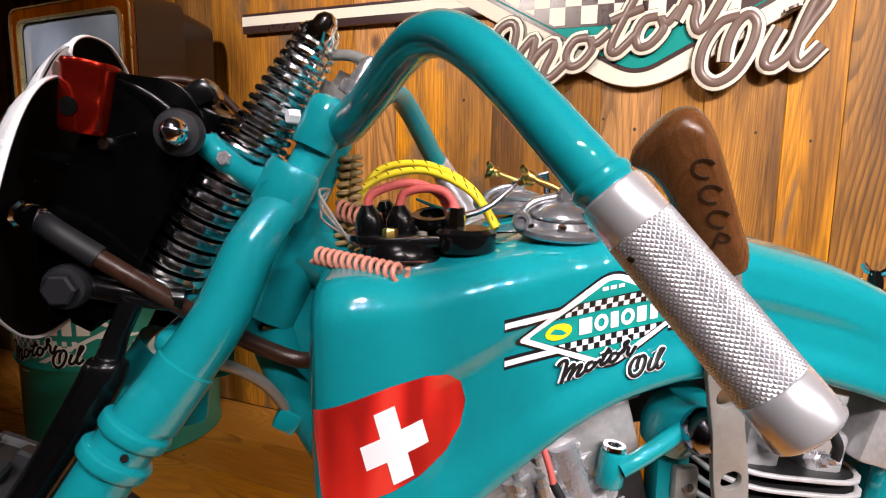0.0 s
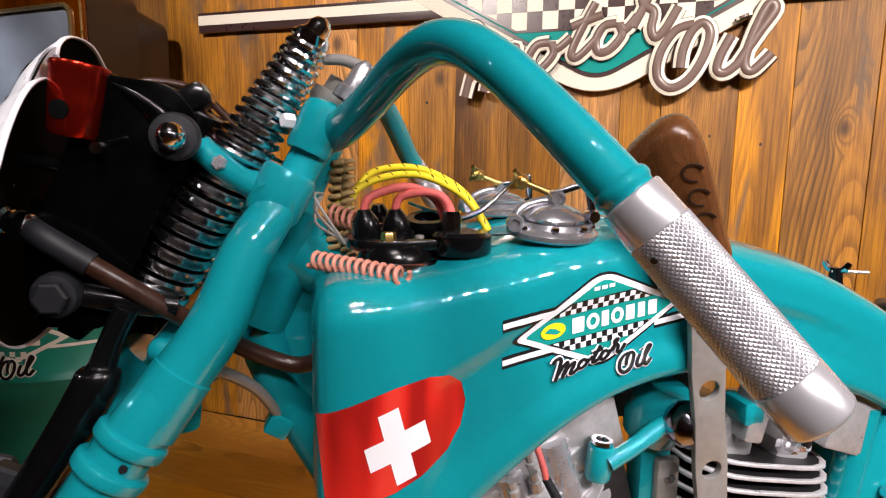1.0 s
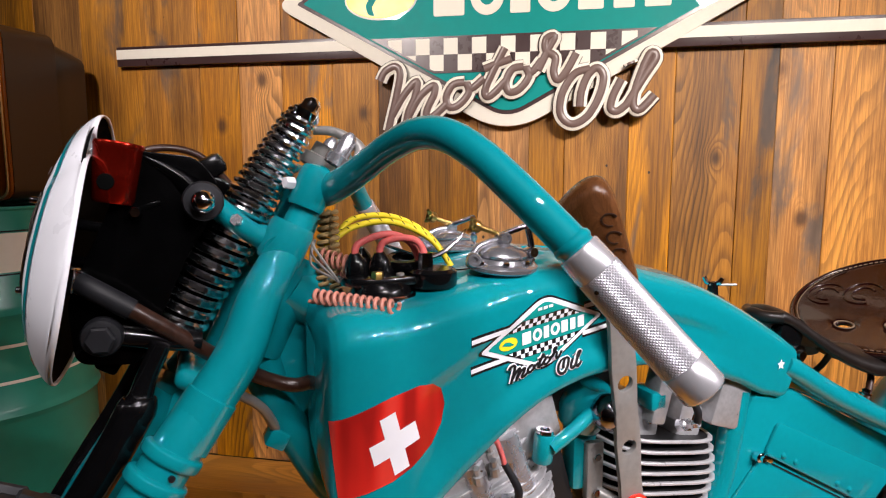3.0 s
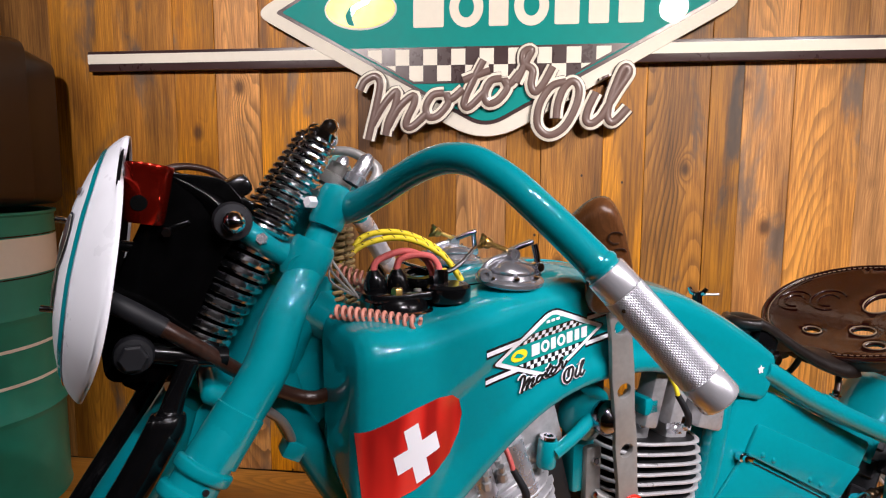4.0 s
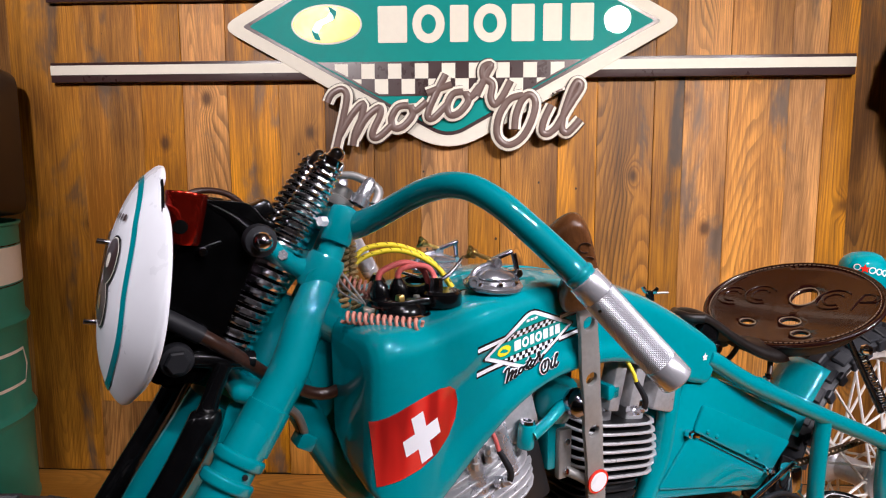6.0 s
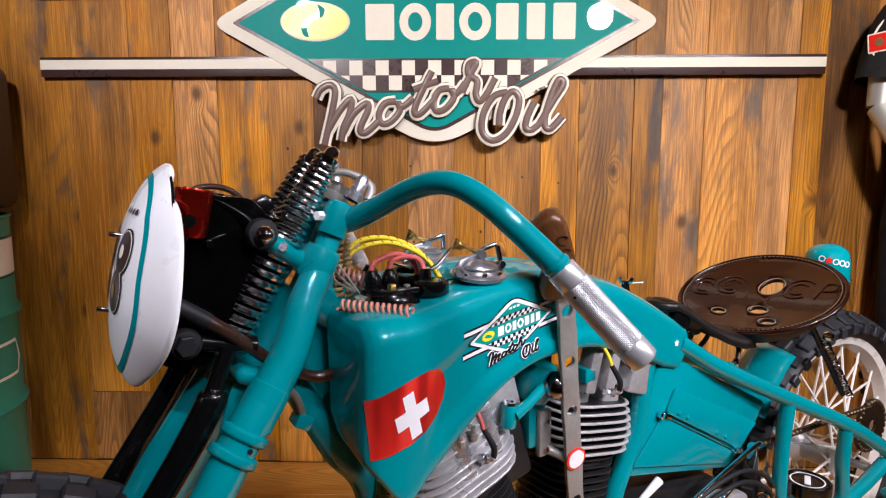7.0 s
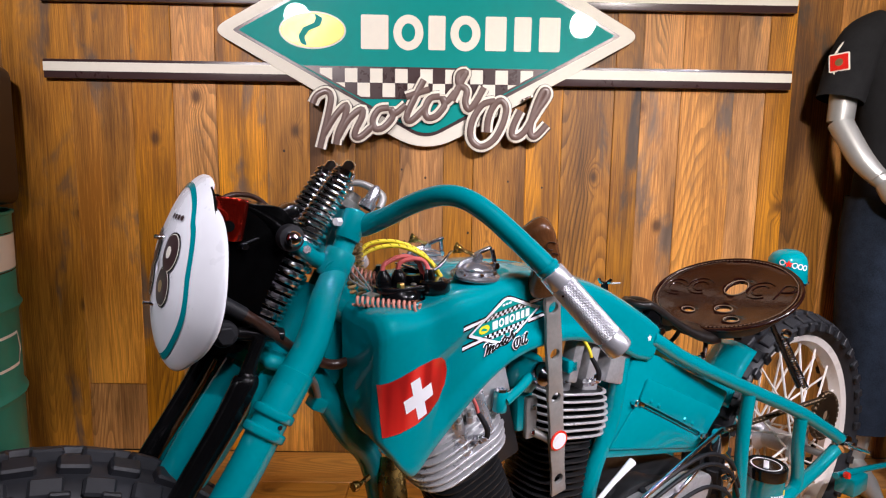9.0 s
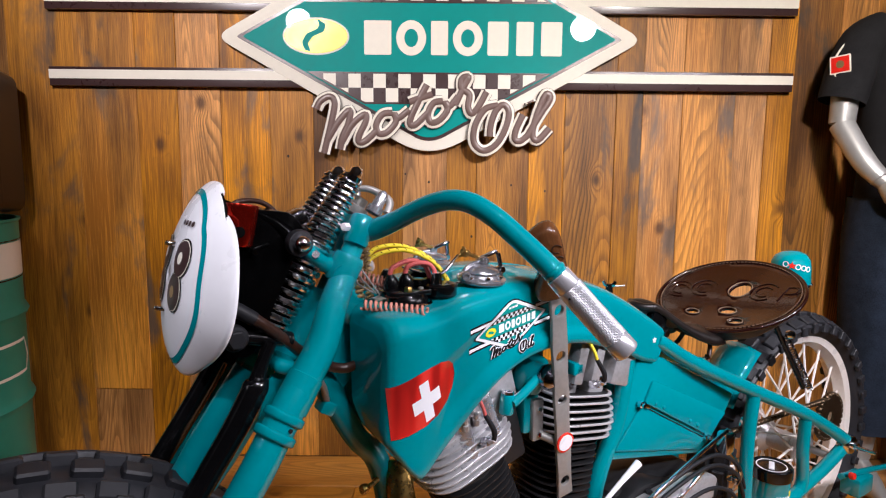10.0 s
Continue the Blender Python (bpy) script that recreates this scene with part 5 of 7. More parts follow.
    # ignition block with two plugs, a switch and cables
    base = part("ignition_plate", slab(rounded([(0.026, 0.045), (0.070, 0.030), (0.128, 0.052), (0.142, 0.076), (0.130, 0.100), (0.092, 0.096), (0.066, 0.104), (0.030, 0.096)], 0.018, 5), 0.009, Matrix.Translation((0, 0, 0.850)) @ Matrix.Scale(-1, 4, (0, 1, 0)), 0.0025, None, [circle(0.098, 0.068, 0.013, 18, 0.009)]), BLACK, BIKE, "black ignition block on the tank")
    part("foot", lathe([(0.030, 0), (0.030, 0.005), (0.028, 0.012), (0.024, 0.016), (0, 0.016)], P(0.066, 0.082, 0.838), (0, 0, 1), 30), BLACK, base, "black foot")
    part("chrome_ring", lathe([(0.030, 0), (0.0335, 0.001), (0.0335, 0.005), (0.031, 0.007), (0.029, 0.007)], P(0.068, 0.084, 0.836), (0, 0, 1), 30), CHROME, base, "chrome ring")
    part("switch_body", lathe([(0, 0), (0.023, 0), (0.0245, 0.002), (0.0245, 0.015), (0.021, 0.018), (0, 0.018)], P(0.118, 0.086, 0.846), (0, 0, 1), 26), BLACK, base, "black round switch")
    part("plate_ridge", slab(rounded([(0.062, 0.052), (0.122, 0.050), (0.122, 0.062), (0.062, 0.072)], 0.005, 3), 0.005, Matrix.Translation((0, 0, 0.8585)) @ Matrix.Scale(-1, 4, (0, 1, 0)), 0.0015), BLACK, base, "raised ridge")
    for u, v in ((0.078, 0.060), (0.098, 0.054), (0.116, 0.056), (0.084, 0.088), (0.106, 0.090)):
        part("plate_screw", lathe([(0.004, 0), (0.004, 0.002), (0, 0.003)], P(u, v, 0.859), (0, 0, 1), 10), GREYMETAL, base)
    part("switch_post", lathe([(0.008, 0), (0.008, 0.010), (0.007, 0.018), (0, 0.018)], P(0.110, 0.088, 0.862), (0, 0, 1), 8), CHROME, base, "chrome switch post")
    part("toggle", tube(PS((0.116, 0.072, 0.871), (0.140, 0.066, 0.878), (0.166, 0.058, 0.898)), [0.0028, 0.0026, 0.0016], 8, 3), CHROME, base, "chrome toggle lever")
    part("toggle", tube(PS((0.110, 0.05, 0.873), (0.085, 0.03, 0.882)), [0.0026, 0.0014], 8, 1), CHROME, base, "chrome toggle lever")
    part("bakelite_ring", lathe([(0.013, -0.004), (0.019, -0.004), (0.020, 0), (0.019, 0.005), (0.013, 0.005)], P(0.098, 0.058, 0.868), P(-0.1, 0.2, 1), 24), BLACK, base, "black ring")
    for u, v in ((0.0445, 0.0724), (0.0690, 0.0720), (0.060, 0.030)):
        part("plug_cap", lathe([(0, -0.010), (0.0105, -0.010), (0.0115, -0.006), (0.0115, 0.004), (0.0102, 0.010), (0.0072, 0.015), (0.0045, 0.019), (0, 0.019)], P(u, v, 0.862), P(-0.12, 0.10, 1), 20), BLACK, base, "glossy black plug cap")
    part("base_screw", hexbolt(P(0.059, 0.096, 0.858), (0, 0, 1), 0.006, 0.007), BRASS, base, "brass screw")
    for (u, v), (e, f), up in (((0.0445, 0.0724), (0.108, 0.072), 0.030), ((0.0690, 0.0720), (0.114, 0.082), 0.026)):
        part("red_cable", tube(PS((u - 0.002, v, 0.878), (u + 0.003, v, 0.890), ((u + e) / 2, (v + f) / 2, 0.868 + up), (e - 0.008, f, 0.888), (e + 0.002, f, 0.864)), 0.0035, 12, 7), RCABLE, base, "red cloth-covered cable")
    for k in (0, 1):
        d = 0.011 * k
        yc = [(0.036 - d, 0.000 + d, 0.880), (0.056, -0.006 + d, 0.906 - d * 0.6), (0.095, 0.010 + d, 0.911 - d * 0.5), (0.130, 0.034 + d, 0.893 - d * 0.4), (0.152 - d * 0.3, 0.048 + d, 0.860)]
        part("yellow_cable", tube(PS(*yc), 0.0033, 12, 7), YCABLE, base, "yellow cloth-covered cable with black flecks")
        path = glide(PS(*yc), 7)
        for j in range(2, len(path) - 2, 2):
            dr = (path[j + 1] - path[j]).normalized()
            part("fleck", tube([path[j] - dr * 0.0012 + Vector((0, -0.0014, 0.0031)), path[j] + Vector((0, -0.0027, 0.0021)), path[j] + dr * 0.0012 + Vector((0, -0.0033, 0.0008))], 0.0005, 5, 1), BLACKPRINT, base)
    part("pink_cord", helix(P(0.002, 0.068, 0.8405), P(0.066, 0.135, 0.8375), 0.0060, 12.5, 0.0020, 8, 14), PINK, BIKE, "pink coiled rubber cord")
    part("pink_cord", helix(P(0.020, 0.02, 0.872), P(0.055, 0.045, 0.862), 0.0075, 7, 0.0018, 7, 12), PINK, BIKE, "pink coiled rubber cord")
    for k in range(2):
        part("twisted_rope", helix(P(0.020 + 0.012 * k, 0.018 + 0.012 * k, 0.838), P(0.026 + 0.008 * k, 0.010, 0.918), 0.0052 - 0.001 * k, 11 + k, 0.0024, 7, 14), TAN, BIKE, "tan twisted cable")
    for k in range(3):
        part("thin_wire", tube(PS((0.028, 0.05 + 0.01 * k, 0.852), (0.005, 0.045 + 0.008 * k, 0.868 + 0.01 * k), (0.012, 0.03, 0.890)), 0.0013, 6, 5), GREYMETAL, BIKE, "thin wire")
    # wing nut on the rear of the tank
    b = P(0.558, 0.004, 0.778)
    nut = part("wing_nut", lathe([(0, 0), (0.016, 0), (0.016, 0.008), (0.008, 0.012), (0.006, 0.030), (0, 0.030)], b, (0, 0, 1), 14), BLACK, BIKE, "steel wing nut on the tank")
    for k in (-1, 1):
        part("wing", tube([b + P(0, 0, 0.026), b + P(0.005 * k, 0.006 * k, 0.029), b + P(0.008 * k, 0.009 * k, 0.036)], [0.003, 0.0042, 0.0028], 8, 3), CHROME, nut)
    part("pin", tube([b + P(-0.006, 0.0, 0.026), b + P(0.030, 0.012, 0.026)], 0.0018, 8, 1), GREYMETAL, nut)


def gear_lever():
    a, b = (0.310, 0.125, 0.842), (0.393, 0.072, 0.452)
    ax = (P(*b) - P(*a)).normalized()
    yv = -ax
    xv = Vector((1, 0, 0))
    xv = (xv - yv * xv.dot(yv)).normalized()
    zv = xv.cross(yv)
    M = Matrix.Translation(P(*a)) @ Matrix((xv, yv, zv)).transposed().to_4x4()
    L = (P(*b) - P(*a)).length
    w = 0.0145
    right, left = [], []
    for k in range(9):
        y = -L * k / 8
        ww = w * (1.0 if k % 2 else 1.12)
        right.append((ww, y))
        left.append((-ww, y))
    holes = [circle(0, -0.036 - 0.0835 * k, 0.0096, 20) for k in range(5)]
    lever = part("gear_lever", slab(right + left[::-1], 0.007, M @ Matrix.Translation((0, 0, -0.0035)), 0.0008, None, holes), GREYMETAL, BIKE, "grey steel gear lever with round holes")
    dm = M @ Matrix.Translation((0.001, -0.288, 0.004))
    disc = part("badge_disc", slab(circle(0, 0, 0.0185, 28), 0.0025, dm), RED, lever, "round red-edged white badge", 0)
    part("badge_centre", slab(circle(0, 0, 0.0150, 28), 0.001, dm @ Matrix.Translation((0, 0, 0.0025))), WHITE, disc, "white centre", 0)
    part("lever_link", tube(PS((0.368, 0.082, 0.556), (0.352, 0.072, 0.566), (0.337, 0.060, 0.574)), [0.007, 0.007, 0.008], 12, 4), GREYMETAL, lever, "cast linkage")
    part("lever_bracket", box(P(0.334, 0.058, 0.600), (0.024, 0.012, 0.075), None, 0.004), GREYMETAL, lever, "grey bracket")
    for z in (0.575, 0.62):
        part("bracket_bolt", hexbolt(P(0.334, 0.065, z), P(0, 1, 0), 0.005, 0.004), CHROME, lever)
    # wooden pistol-grip handle, leaning in the plane of the lever
    hx = Vector((0.80, -0.45, 0.0)).normalized()
    hy = Vector((-0.45, -0.24, 0.86)).normalized()
    hx = (hx - hy * hx.dot(hy)).normalized()
    hz = hx.cross(hy)
    H = Matrix.Translation(P(0.310, 0.134, 0.842)) @ Matrix((hx, hy, hz)).transposed().to_4x4()
    o = [(-0.044, 0.104), (-0.026, 0.120), (-0.008, 0.128), (0.006, 0.124), (0.0130, 0.106), (0.0150, 0.075), (0.0155, 0.030), (0.0165, 0.006), (0.0090, -0.005), (-0.020, -0.008), (-0.038, -0.002), (-0.040, 0.016), (-0.030, 0.040), (-0.0260, 0.066), (-0.033, 0.090)]
    loop = [q.to_2d() for q in glide([(x, y, 0) for x, y in o + o[:3]], 5)][5:5 * (len(o) + 1)]
    bm, rings, n = bmesh.new(), [], len(loop)
    for z, inset in ((-0.017, 0.0085), (-0.0150, 0.0040), (-0.010, 0.0008), (-0.004, 0.0), (0.004, 0.0), (0.010, 0.0010), (0.0145, 0.0040), (0.0165, 0.0070)):
        ring = []
        for i, q in enumerate(loop):
            d = (loop[(i + 2) % n] - loop[i - 2]).normalized()
            ring.append(bm.verts.new(H @ Vector((q.x + inset * d.y, q.y - inset * d.x, z))))
        rings.append(ring)
    for p0, p1 in zip(rings, rings[1:]):
        for i in range(n):
            bm.faces.new((p0[i], p0[(i + 1) % n], p1[(i + 1) % n], p1[i]))
    bm.faces.new(rings[0][::-1])
    bm.faces.new(rings[-1])
    bmesh.ops.recalc_face_normals(bm, faces=bm.faces)
    handle = part("wooden_handle", bm, WALNUT, BIKE, "carved walnut lever handle", 50)
    for k, ch in enumerate("CCCP"):
        tx = lettering(ch, 0.022, 0.0014, 0, 1, 0.0)
        bmesh.ops.transform(tx, matrix=H @ Matrix.Translation((-0.0085 + 0.0006 * k, 0.0895 - 0.0205 * k, 0.0157)) @ Matrix.Rotation(radians(-32), 4, "Z"), verts=tx.verts)
        part("carved_letter", tx, CARVED, handle, "", 0)


def frame_tubes():
    rail = [(0.630, 0.062, 0.700), (0.652, 0.065, 0.688), (0.741, 0.075, 0.637), (0.928, 0.095, 0.550), (1.114, 0.120, 0.464), (1.268, 0.135, 0.374)]
    for s in SIDES:
        g = lambda rows: PS(*[(u, v * s, z) for u, v, z in rows])
        r = part("upper_rail", tube(g(rail), 0.0155, 18, 6), TEAL, BIKE, "teal rear frame rail")
        part("front_post", tube(g([(0.930, 0.094, 0.545), (0.917, 0.095, 0.405), (0.930, 0.098, 0.10)]), 0.0145, 16, 5), TEAL, BIKE, "teal frame post")
        part("rear_post", tube(g([(1.105, 0.120, 0.455), (1.103, 0.120, 0.38), (1.112, 0.120, 0.300), (1.075, 0.12, 0.265)]), 0.0140, 16, 5), TEAL, BIKE, "teal frame post")
        part("lower_rail", tube(g([(1.275, 0.132, 0.355), (1.20, 0.125, 0.315), (1.13, 0.120, 0.288), (1.045, 0.120, 0.262), (0.93, 0.11, 0.20), (0.60, 0.09, 0.14), (0.15, 0.05, 0.16), (0.07, 0.03, 0.25)]), 0.0150, 16, 6), TEAL, BIKE, "teal lower frame rail")
        ax = part("axle_nut", lathe([(0.023, -0.020), (0.024, -0.016), (0.024, 0.004), (0.021, 0.008), (0.010, 0.010), (0.010, 0.020), (0, 0.020)], P(1.278, 0.142 * s, 0.362), P(0, s, 0), 24), CHROME, BIKE, "chrome axle cap")
        part("axle_stud", tube([P(1.270, 0.160 * s, 0.364), P(1.270, 0.205 * s, 0.364)], 0.005, 10, 1), CHROME, BIKE, "steel axle stud")
        part("rail_bolt", lathe([(0.008, 0), (0.008, 0.003), (0.005, 0.004), (0.005, 0.009), (0, 0.010)], P(0.775, 0.078 * s, 0.643), (0.2, 0, 1), 6), CHROME, r, "chrome bolt")
        part("rail_tab", box(P(0.768, 0.080 * s, 0.637), (0.05, 0.014, 0.008), Matrix.Rotation(radians(28), 4, "Y"), 0.003), TEAL, r)
        part("seat_tube", tube(g([(0.565, 0.050, 0.67), (0.545, 0.050, 0.55), (0.492, 0.052, 0.43), (0.46, 0.05, 0.20)]), 0.0165, 16, 5), TEAL, BIKE, "teal seat tube")
    part("down_tube", tube(PS((-0.045, 0, 0.765), (-0.027, 0.0, 0.712), (0.017, 0.0, 0.625), (0.066, 0, 0.545), (0.10, 0, 0.30)), [0.022, 0.020, 0.019, 0.019, 0.018], 18, 6), TEAL, BIKE, "teal front down tube")
    part("head_tube", tube(PS((-0.080, 0, 0.764), (-0.034, 0, 0.856)), 0.026, 28, 1), TEAL, BIKE, "teal steering head")
    part("head_lug", tube(PS((-0.047, 0, 0.775), (0.000, 0, 0.872)), 0.026, 24, 1), TEAL, BIKE)
    part("lower_clamp", box(P(-0.100, 0, 0.765), (0.050, 0.150, 0.020), Matrix.Rotation(radians(25), 4, "Y"), 0.009, None, 4), TEAL, BIKE, "teal lower fork clamp")
    for s in SIDES:
        part("fork_side_plate", slab(rounded([(-0.126, 0.757), (-0.080, 0.780), (-0.090, 0.700), (-0.146, 0.690)], 0.006, 3), 0.004, plate_uv(0.055 * s - 0.002), 0.001), TEAL, BIKE, "teal fork side plate")
    part("backbone", tube(PS((-0.01, 0, 0.84), (0.06, 0, 0.80), (0.20, 0, 0.80), (0.42, 0, 0.79), (0.58, 0, 0.70)), [0.030, 0.026, 0.022, 0.020, 0.02], 16, 5), TEAL, BIKE, "teal frame backbone")
    part("gusset", slab(rounded([(-0.050, 0.790), (0.03, 0.830), (0.05, 0.760), (-0.01, 0.690)], 0.015, 4), 0.010, plate_uv(-0.005), 0.002), TEAL, BIKE, "teal head gusset")
    part("strap", tube(PS((-0.092, 0.070, 0.757), (-0.068, 0.060, 0.748), (-0.045, 0.035, 0.722), (-0.030, 0.012, 0.688)), 0.005, 10, 5), GREYMETAL, BIKE, "grey steel strap")
    part("strap_lug", box(P(-0.030, 0.006, 0.680), (0.022, 0.03, 0.020), Matrix.Rotation(radians(30), 4, "Y"), 0.003), TEAL, BIKE)
    # toolbox with a hinged lid
    o = rounded([(0.580, 0.668), (0.655, 0.662), (0.900, 0.541), (0.872, 0.497), (0.830, 0.454), (0.790, 0.427), (0.505, 0.482)], 0.012, 4)
    tool = part("tool_box", slab(o, 0.13, plate_uv(0.065) @ Matrix.Translation((0, 0, -0.13)), 0.006), TEAL, BIKE, "teal side box with a riveted flap")
    flap = rounded([(0.622, 0.622), (0.868, 0.505), (0.812, 0.464), (0.600, 0.580)], 0.008, 4)
    part("upper_flap", slab(flap, 0.006, plate_uv(0.0652), 0.0022), TEAL, tool)
    low = rounded([(0.5915, 0.5742), (0.7985, 0.4602), (0.772, 0.443), (0.522, 0.498)], 0.008, 4)
    part("lower_flap", slab(low, 0.005, plate_uv(0.0652), 0.0022), TEAL, tool)
    part("seam", slab([(0.592, 0.5775), (0.806, 0.4595), (0.805, 0.4575), (0.591, 0.5755)], 0.001, plate_uv(0.0676)), BLACKPRINT, tool)
    for u, z in ((0.632, 0.5735), (0.656, 0.5605), (0.742, 0.513), (0.768, 0.499)):
        part("rivet", lathe([(0.0048, 0), (0.0042, 0.0025), (0.0025, 0.004), (0, 0.0044)], P(u, 0.0705, z), P(0, 1, 0), 12), TEAL, tool)
    for u, z in ((0.586, 0.580), (0.799, 0.466)):
        part("latch", lathe([(0.007, 0), (0.007, 0.008), (0.004, 0.010), (0.004, 0.014), (0, 0.014)], P(u, 0.068, z), P(0, 1, 0), 12), CHROME, tool, "chrome latch")
        part("latch_tab", box(P(u + 0.013, 0.074, z - 0.004), (0.022, 0.004, 0.008), Matrix.Rotation(radians(28), 4, "Y"), 0.0015), CHROME, tool)


def fin(c, ax, side, rx, ry, thick, mat, name, parent):
    o = rounded([(-rx, -ry), (rx, -ry), (rx, ry), (-rx, ry)], min(rx, ry) * 0.75, 5)
    z = ax
    x = side
    y = z.cross(x)
    M = Matrix.Translation(c) @ Matrix((x, y, z)).transposed().to_4x4()
    if mat is not FINMETAL:
        return part(name, slab(o, thick, M, 0.0012 if mat is FRONTFIN else 0.0), mat, parent, "", 50)
    # a dark fin with a polished edge
    f = part(name, slab([(x0 * 0.96, y0 * 0.96) for x0, y0 in o], thick * 0.5, M @ Matrix.Translation((0, 0, thick * 0.25)), 0.0), BLACKMETAL, parent, "", 50)
    part("polished_edge", slab(o, thick, M, 0.0008, None, [[(x0 * 0.93, y0 * 0.93) for x0, y0 in o]]), mat, f, "polished aluminium edge", 50)
    return f


def engine():
    crank = Vector((0.318, 0, 0.285))
    part("crankcase", lathe([(0, -0.075), (0.10, -0.075), (0.115, -0.06), (0.118, 0.0), (0.115, 0.06), (0.10, 0.075), (0.03, 0.08), (0, 0.08)], crank, (0, -1, 0), 40), CAST, BIKE, "cast aluminium crankcase")
    for tag, deg, crank in (("front", -22.5, Vector((0.318, 0, 0.285))), ("rear", 9.0, Vector((0.394, 0, 0.266)))):
        ax = Vector((math.sin(radians(deg)), 0, math.cos(radians(deg))))
        side = Vector((math.cos(radians(deg)), 0, -math.sin(radians(deg))))
        cyl = part("cylinder", lathe([(0, 0.08), (0.052, 0.08), (0.052, 0.245), (0.06, 0.25), (0.06, 0.33), (0, 0.33)], crank, ax, 32), BLACKMETAL, BIKE, "black finned cylinder")
        for k in range(13):
            fin(crank + ax * (0.118 + 0.0125 * k), ax, side, 0.067, 0.067, 0.0028, BLACKMETAL, "cylinder_fin", cyl)
        head = part("cylinder_head", box(crank + ax * 0.335, (0.10, 0.10, 0.05), Matrix.Rotation(radians(deg), 4, "Y"), 0.012), BLACKMETAL, BIKE, "finned aluminium cylinder head")
        for k in range(7):
            w = 0.094 - 0.003 * abs(k - 2)
            fin(crank + ax * (0.282 + 0.0128 * k), ax, side, w, 0.079 - 0.003 * max(0, k - 4), 0.0036, FRONTFIN if deg < 0 else FINMETAL, "head_fin", head)
        if deg < 0:
            for k in range(7):
                c = crank + ax * (0.3716 + 0.0128 * k) + side * (0.020 + 0.0045 * k)
                fin(c, ax, side, 0.074 - 0.0055 * k, 0.070 - 0.0035 * k, 0.0046, FRONTFIN, "upper_fin", head)
            part("head_cast", box(crank + ax * 0.345 + side * 0.012, (0.135, 0.135, 0.15), Matrix.Rotation(radians(deg), 4, "Y"), 0.03), CAST, head, "cast aluminium head")
        for dx in (-0.034, 0.036):
            part("rocker_box", box(crank + ax * 0.372 + side * dx, (0.042, 0.10, 0.060), Matrix.Rotation(radians(deg), 4, "Y"), 0.009), CAST, head, "cast rocker box")
        for dx in (-0.034, 0.036):
            part("rocker_nut", hexbolt(crank + ax * 0.385 + side * dx + Vector((0, -0.05, 0)), (0, -1, 0), 0.009, 0.006), CHROME, head)
        pl = Vector((0.452, -0.080, 0.648)) if deg > 0 else Vector((0.208, -0.085, 0.600))
        pd = Vector((0.1, -1.0, 0.45)).normalized()
        plug = part("spark_plug", lathe([(0.0085, -0.01), (0.0085, 0.004), (0.0055, 0.006), (0.0055, 0.020), (0.004, 0.022), (0, 0.022)], pl, pd, 6), ALU, head, "spark plug")
        pe = pl + pd * 0.018
        part("plug_boot", tube([pe, pe + Vector((-0.003, -0.004, 0.018)), pe + Vector((-0.016, 0.002, 0.044))], [0.0042, 0.0046, 0.0038], 10, 5), RUBBER, head, "black plug boot")
        top = pe + Vector((-0.016, 0.002, 0.044))
        part("plug_lead", tube([top, top + Vector((-0.004, 0.006, 0.018)), top + Vector((-0.012, 0.03, 0.05))], 0.0030, 10, 5), YCABLE if deg > 0 else RCABLE, head, "cloth-covered plug lead")
    # carburettor side: teal arm with bolts and ball joint
    arm = part("teal_arm", tube(PS((0.258, 0.085, 0.652), (0.290, 0.082, 0.668), (0.335, 0.070, 0.690)), [0.0080, 0.0080, 0.0100], 14, 4), TEAL, BIKE, "teal mounting arm")
    part("arm_boss", lathe([(0, -0.017), (0.0105, -0.017), (0.0120, -0.014), (0.0120, 0.014), (0.0110, 0.016), (0, 0.016)], P(0.254, 0.076, 0.650), (0.1, 0, 1), 20), TEAL, arm)
    part("arm_bolt", lathe([(0.010, 0), (0.010, 0.004), (0.006, 0.004), (0.006, 0.001), (0, 0.001)], P(0.2555, 0.076, 0.667), (0.1, 0, 1), 14), CHROME, arm, "recessed chrome bolt")
    part("arm_body", lathe([(0, -0.034), (0.026, -0.030), (0.031, -0.012), (0.029, 0.012), (0.020, 0.026), (0, 0.028)], P(0.328, 0.050, 0.684), (0.2, -0.3, 1), 24), TEAL, arm)
    ball = part("ball_joint", lathe([(0, -0.02), (0.012, -0.019), (0.020, -0.010), (0.022, 0), (0.020, 0.010), (0.013, 0.017), (0.0115, 0.017), (0.0095, 0.008), (0, 0.008)], P(0.334, 0.085, 0.683), P(0.3, 1, 0), 24), DCHROME, BIKE, "steel ball joint")
    part("joint_bore", lathe([(0, 0), (0.0092, 0), (0.0092, 0.003), (0, 0.003)], P(0.334, 0.085, 0.683) + P(0.3, 1, 0).normalized() * 0.0086, P(0.3, 1, 0), 18), BLACKPRINT, ball)
    part("teal_stay", box(P(0.325, 0.040, 0.625), (0.034, 0.03, 0.10), None, 0.006), TEAL, arm)
    part("teal_block", box(P(0.420, 0.050, 0.678), (0.024, 0.04, 0.024), None, 0.004), TEAL, BIKE, "teal valve fitting")
    part("exhaust_stub", tube(PS((0.09, 0.01, 0.57), (0.085, 0.03, 0.51), (0.11, 0.05, 0.40), (0.2, 0.08, 0.25)), 0.022, 16, 5), BRASS, BIKE, "bronze-tinted exhaust pipe")
    part("horn_bolt", tube(PS((0.035, 0.045, 0.565), (0.015, 0.055, 0.563)), [0.004, 0.004], 8, 1), BRASS, BIKE, "brass fitting")
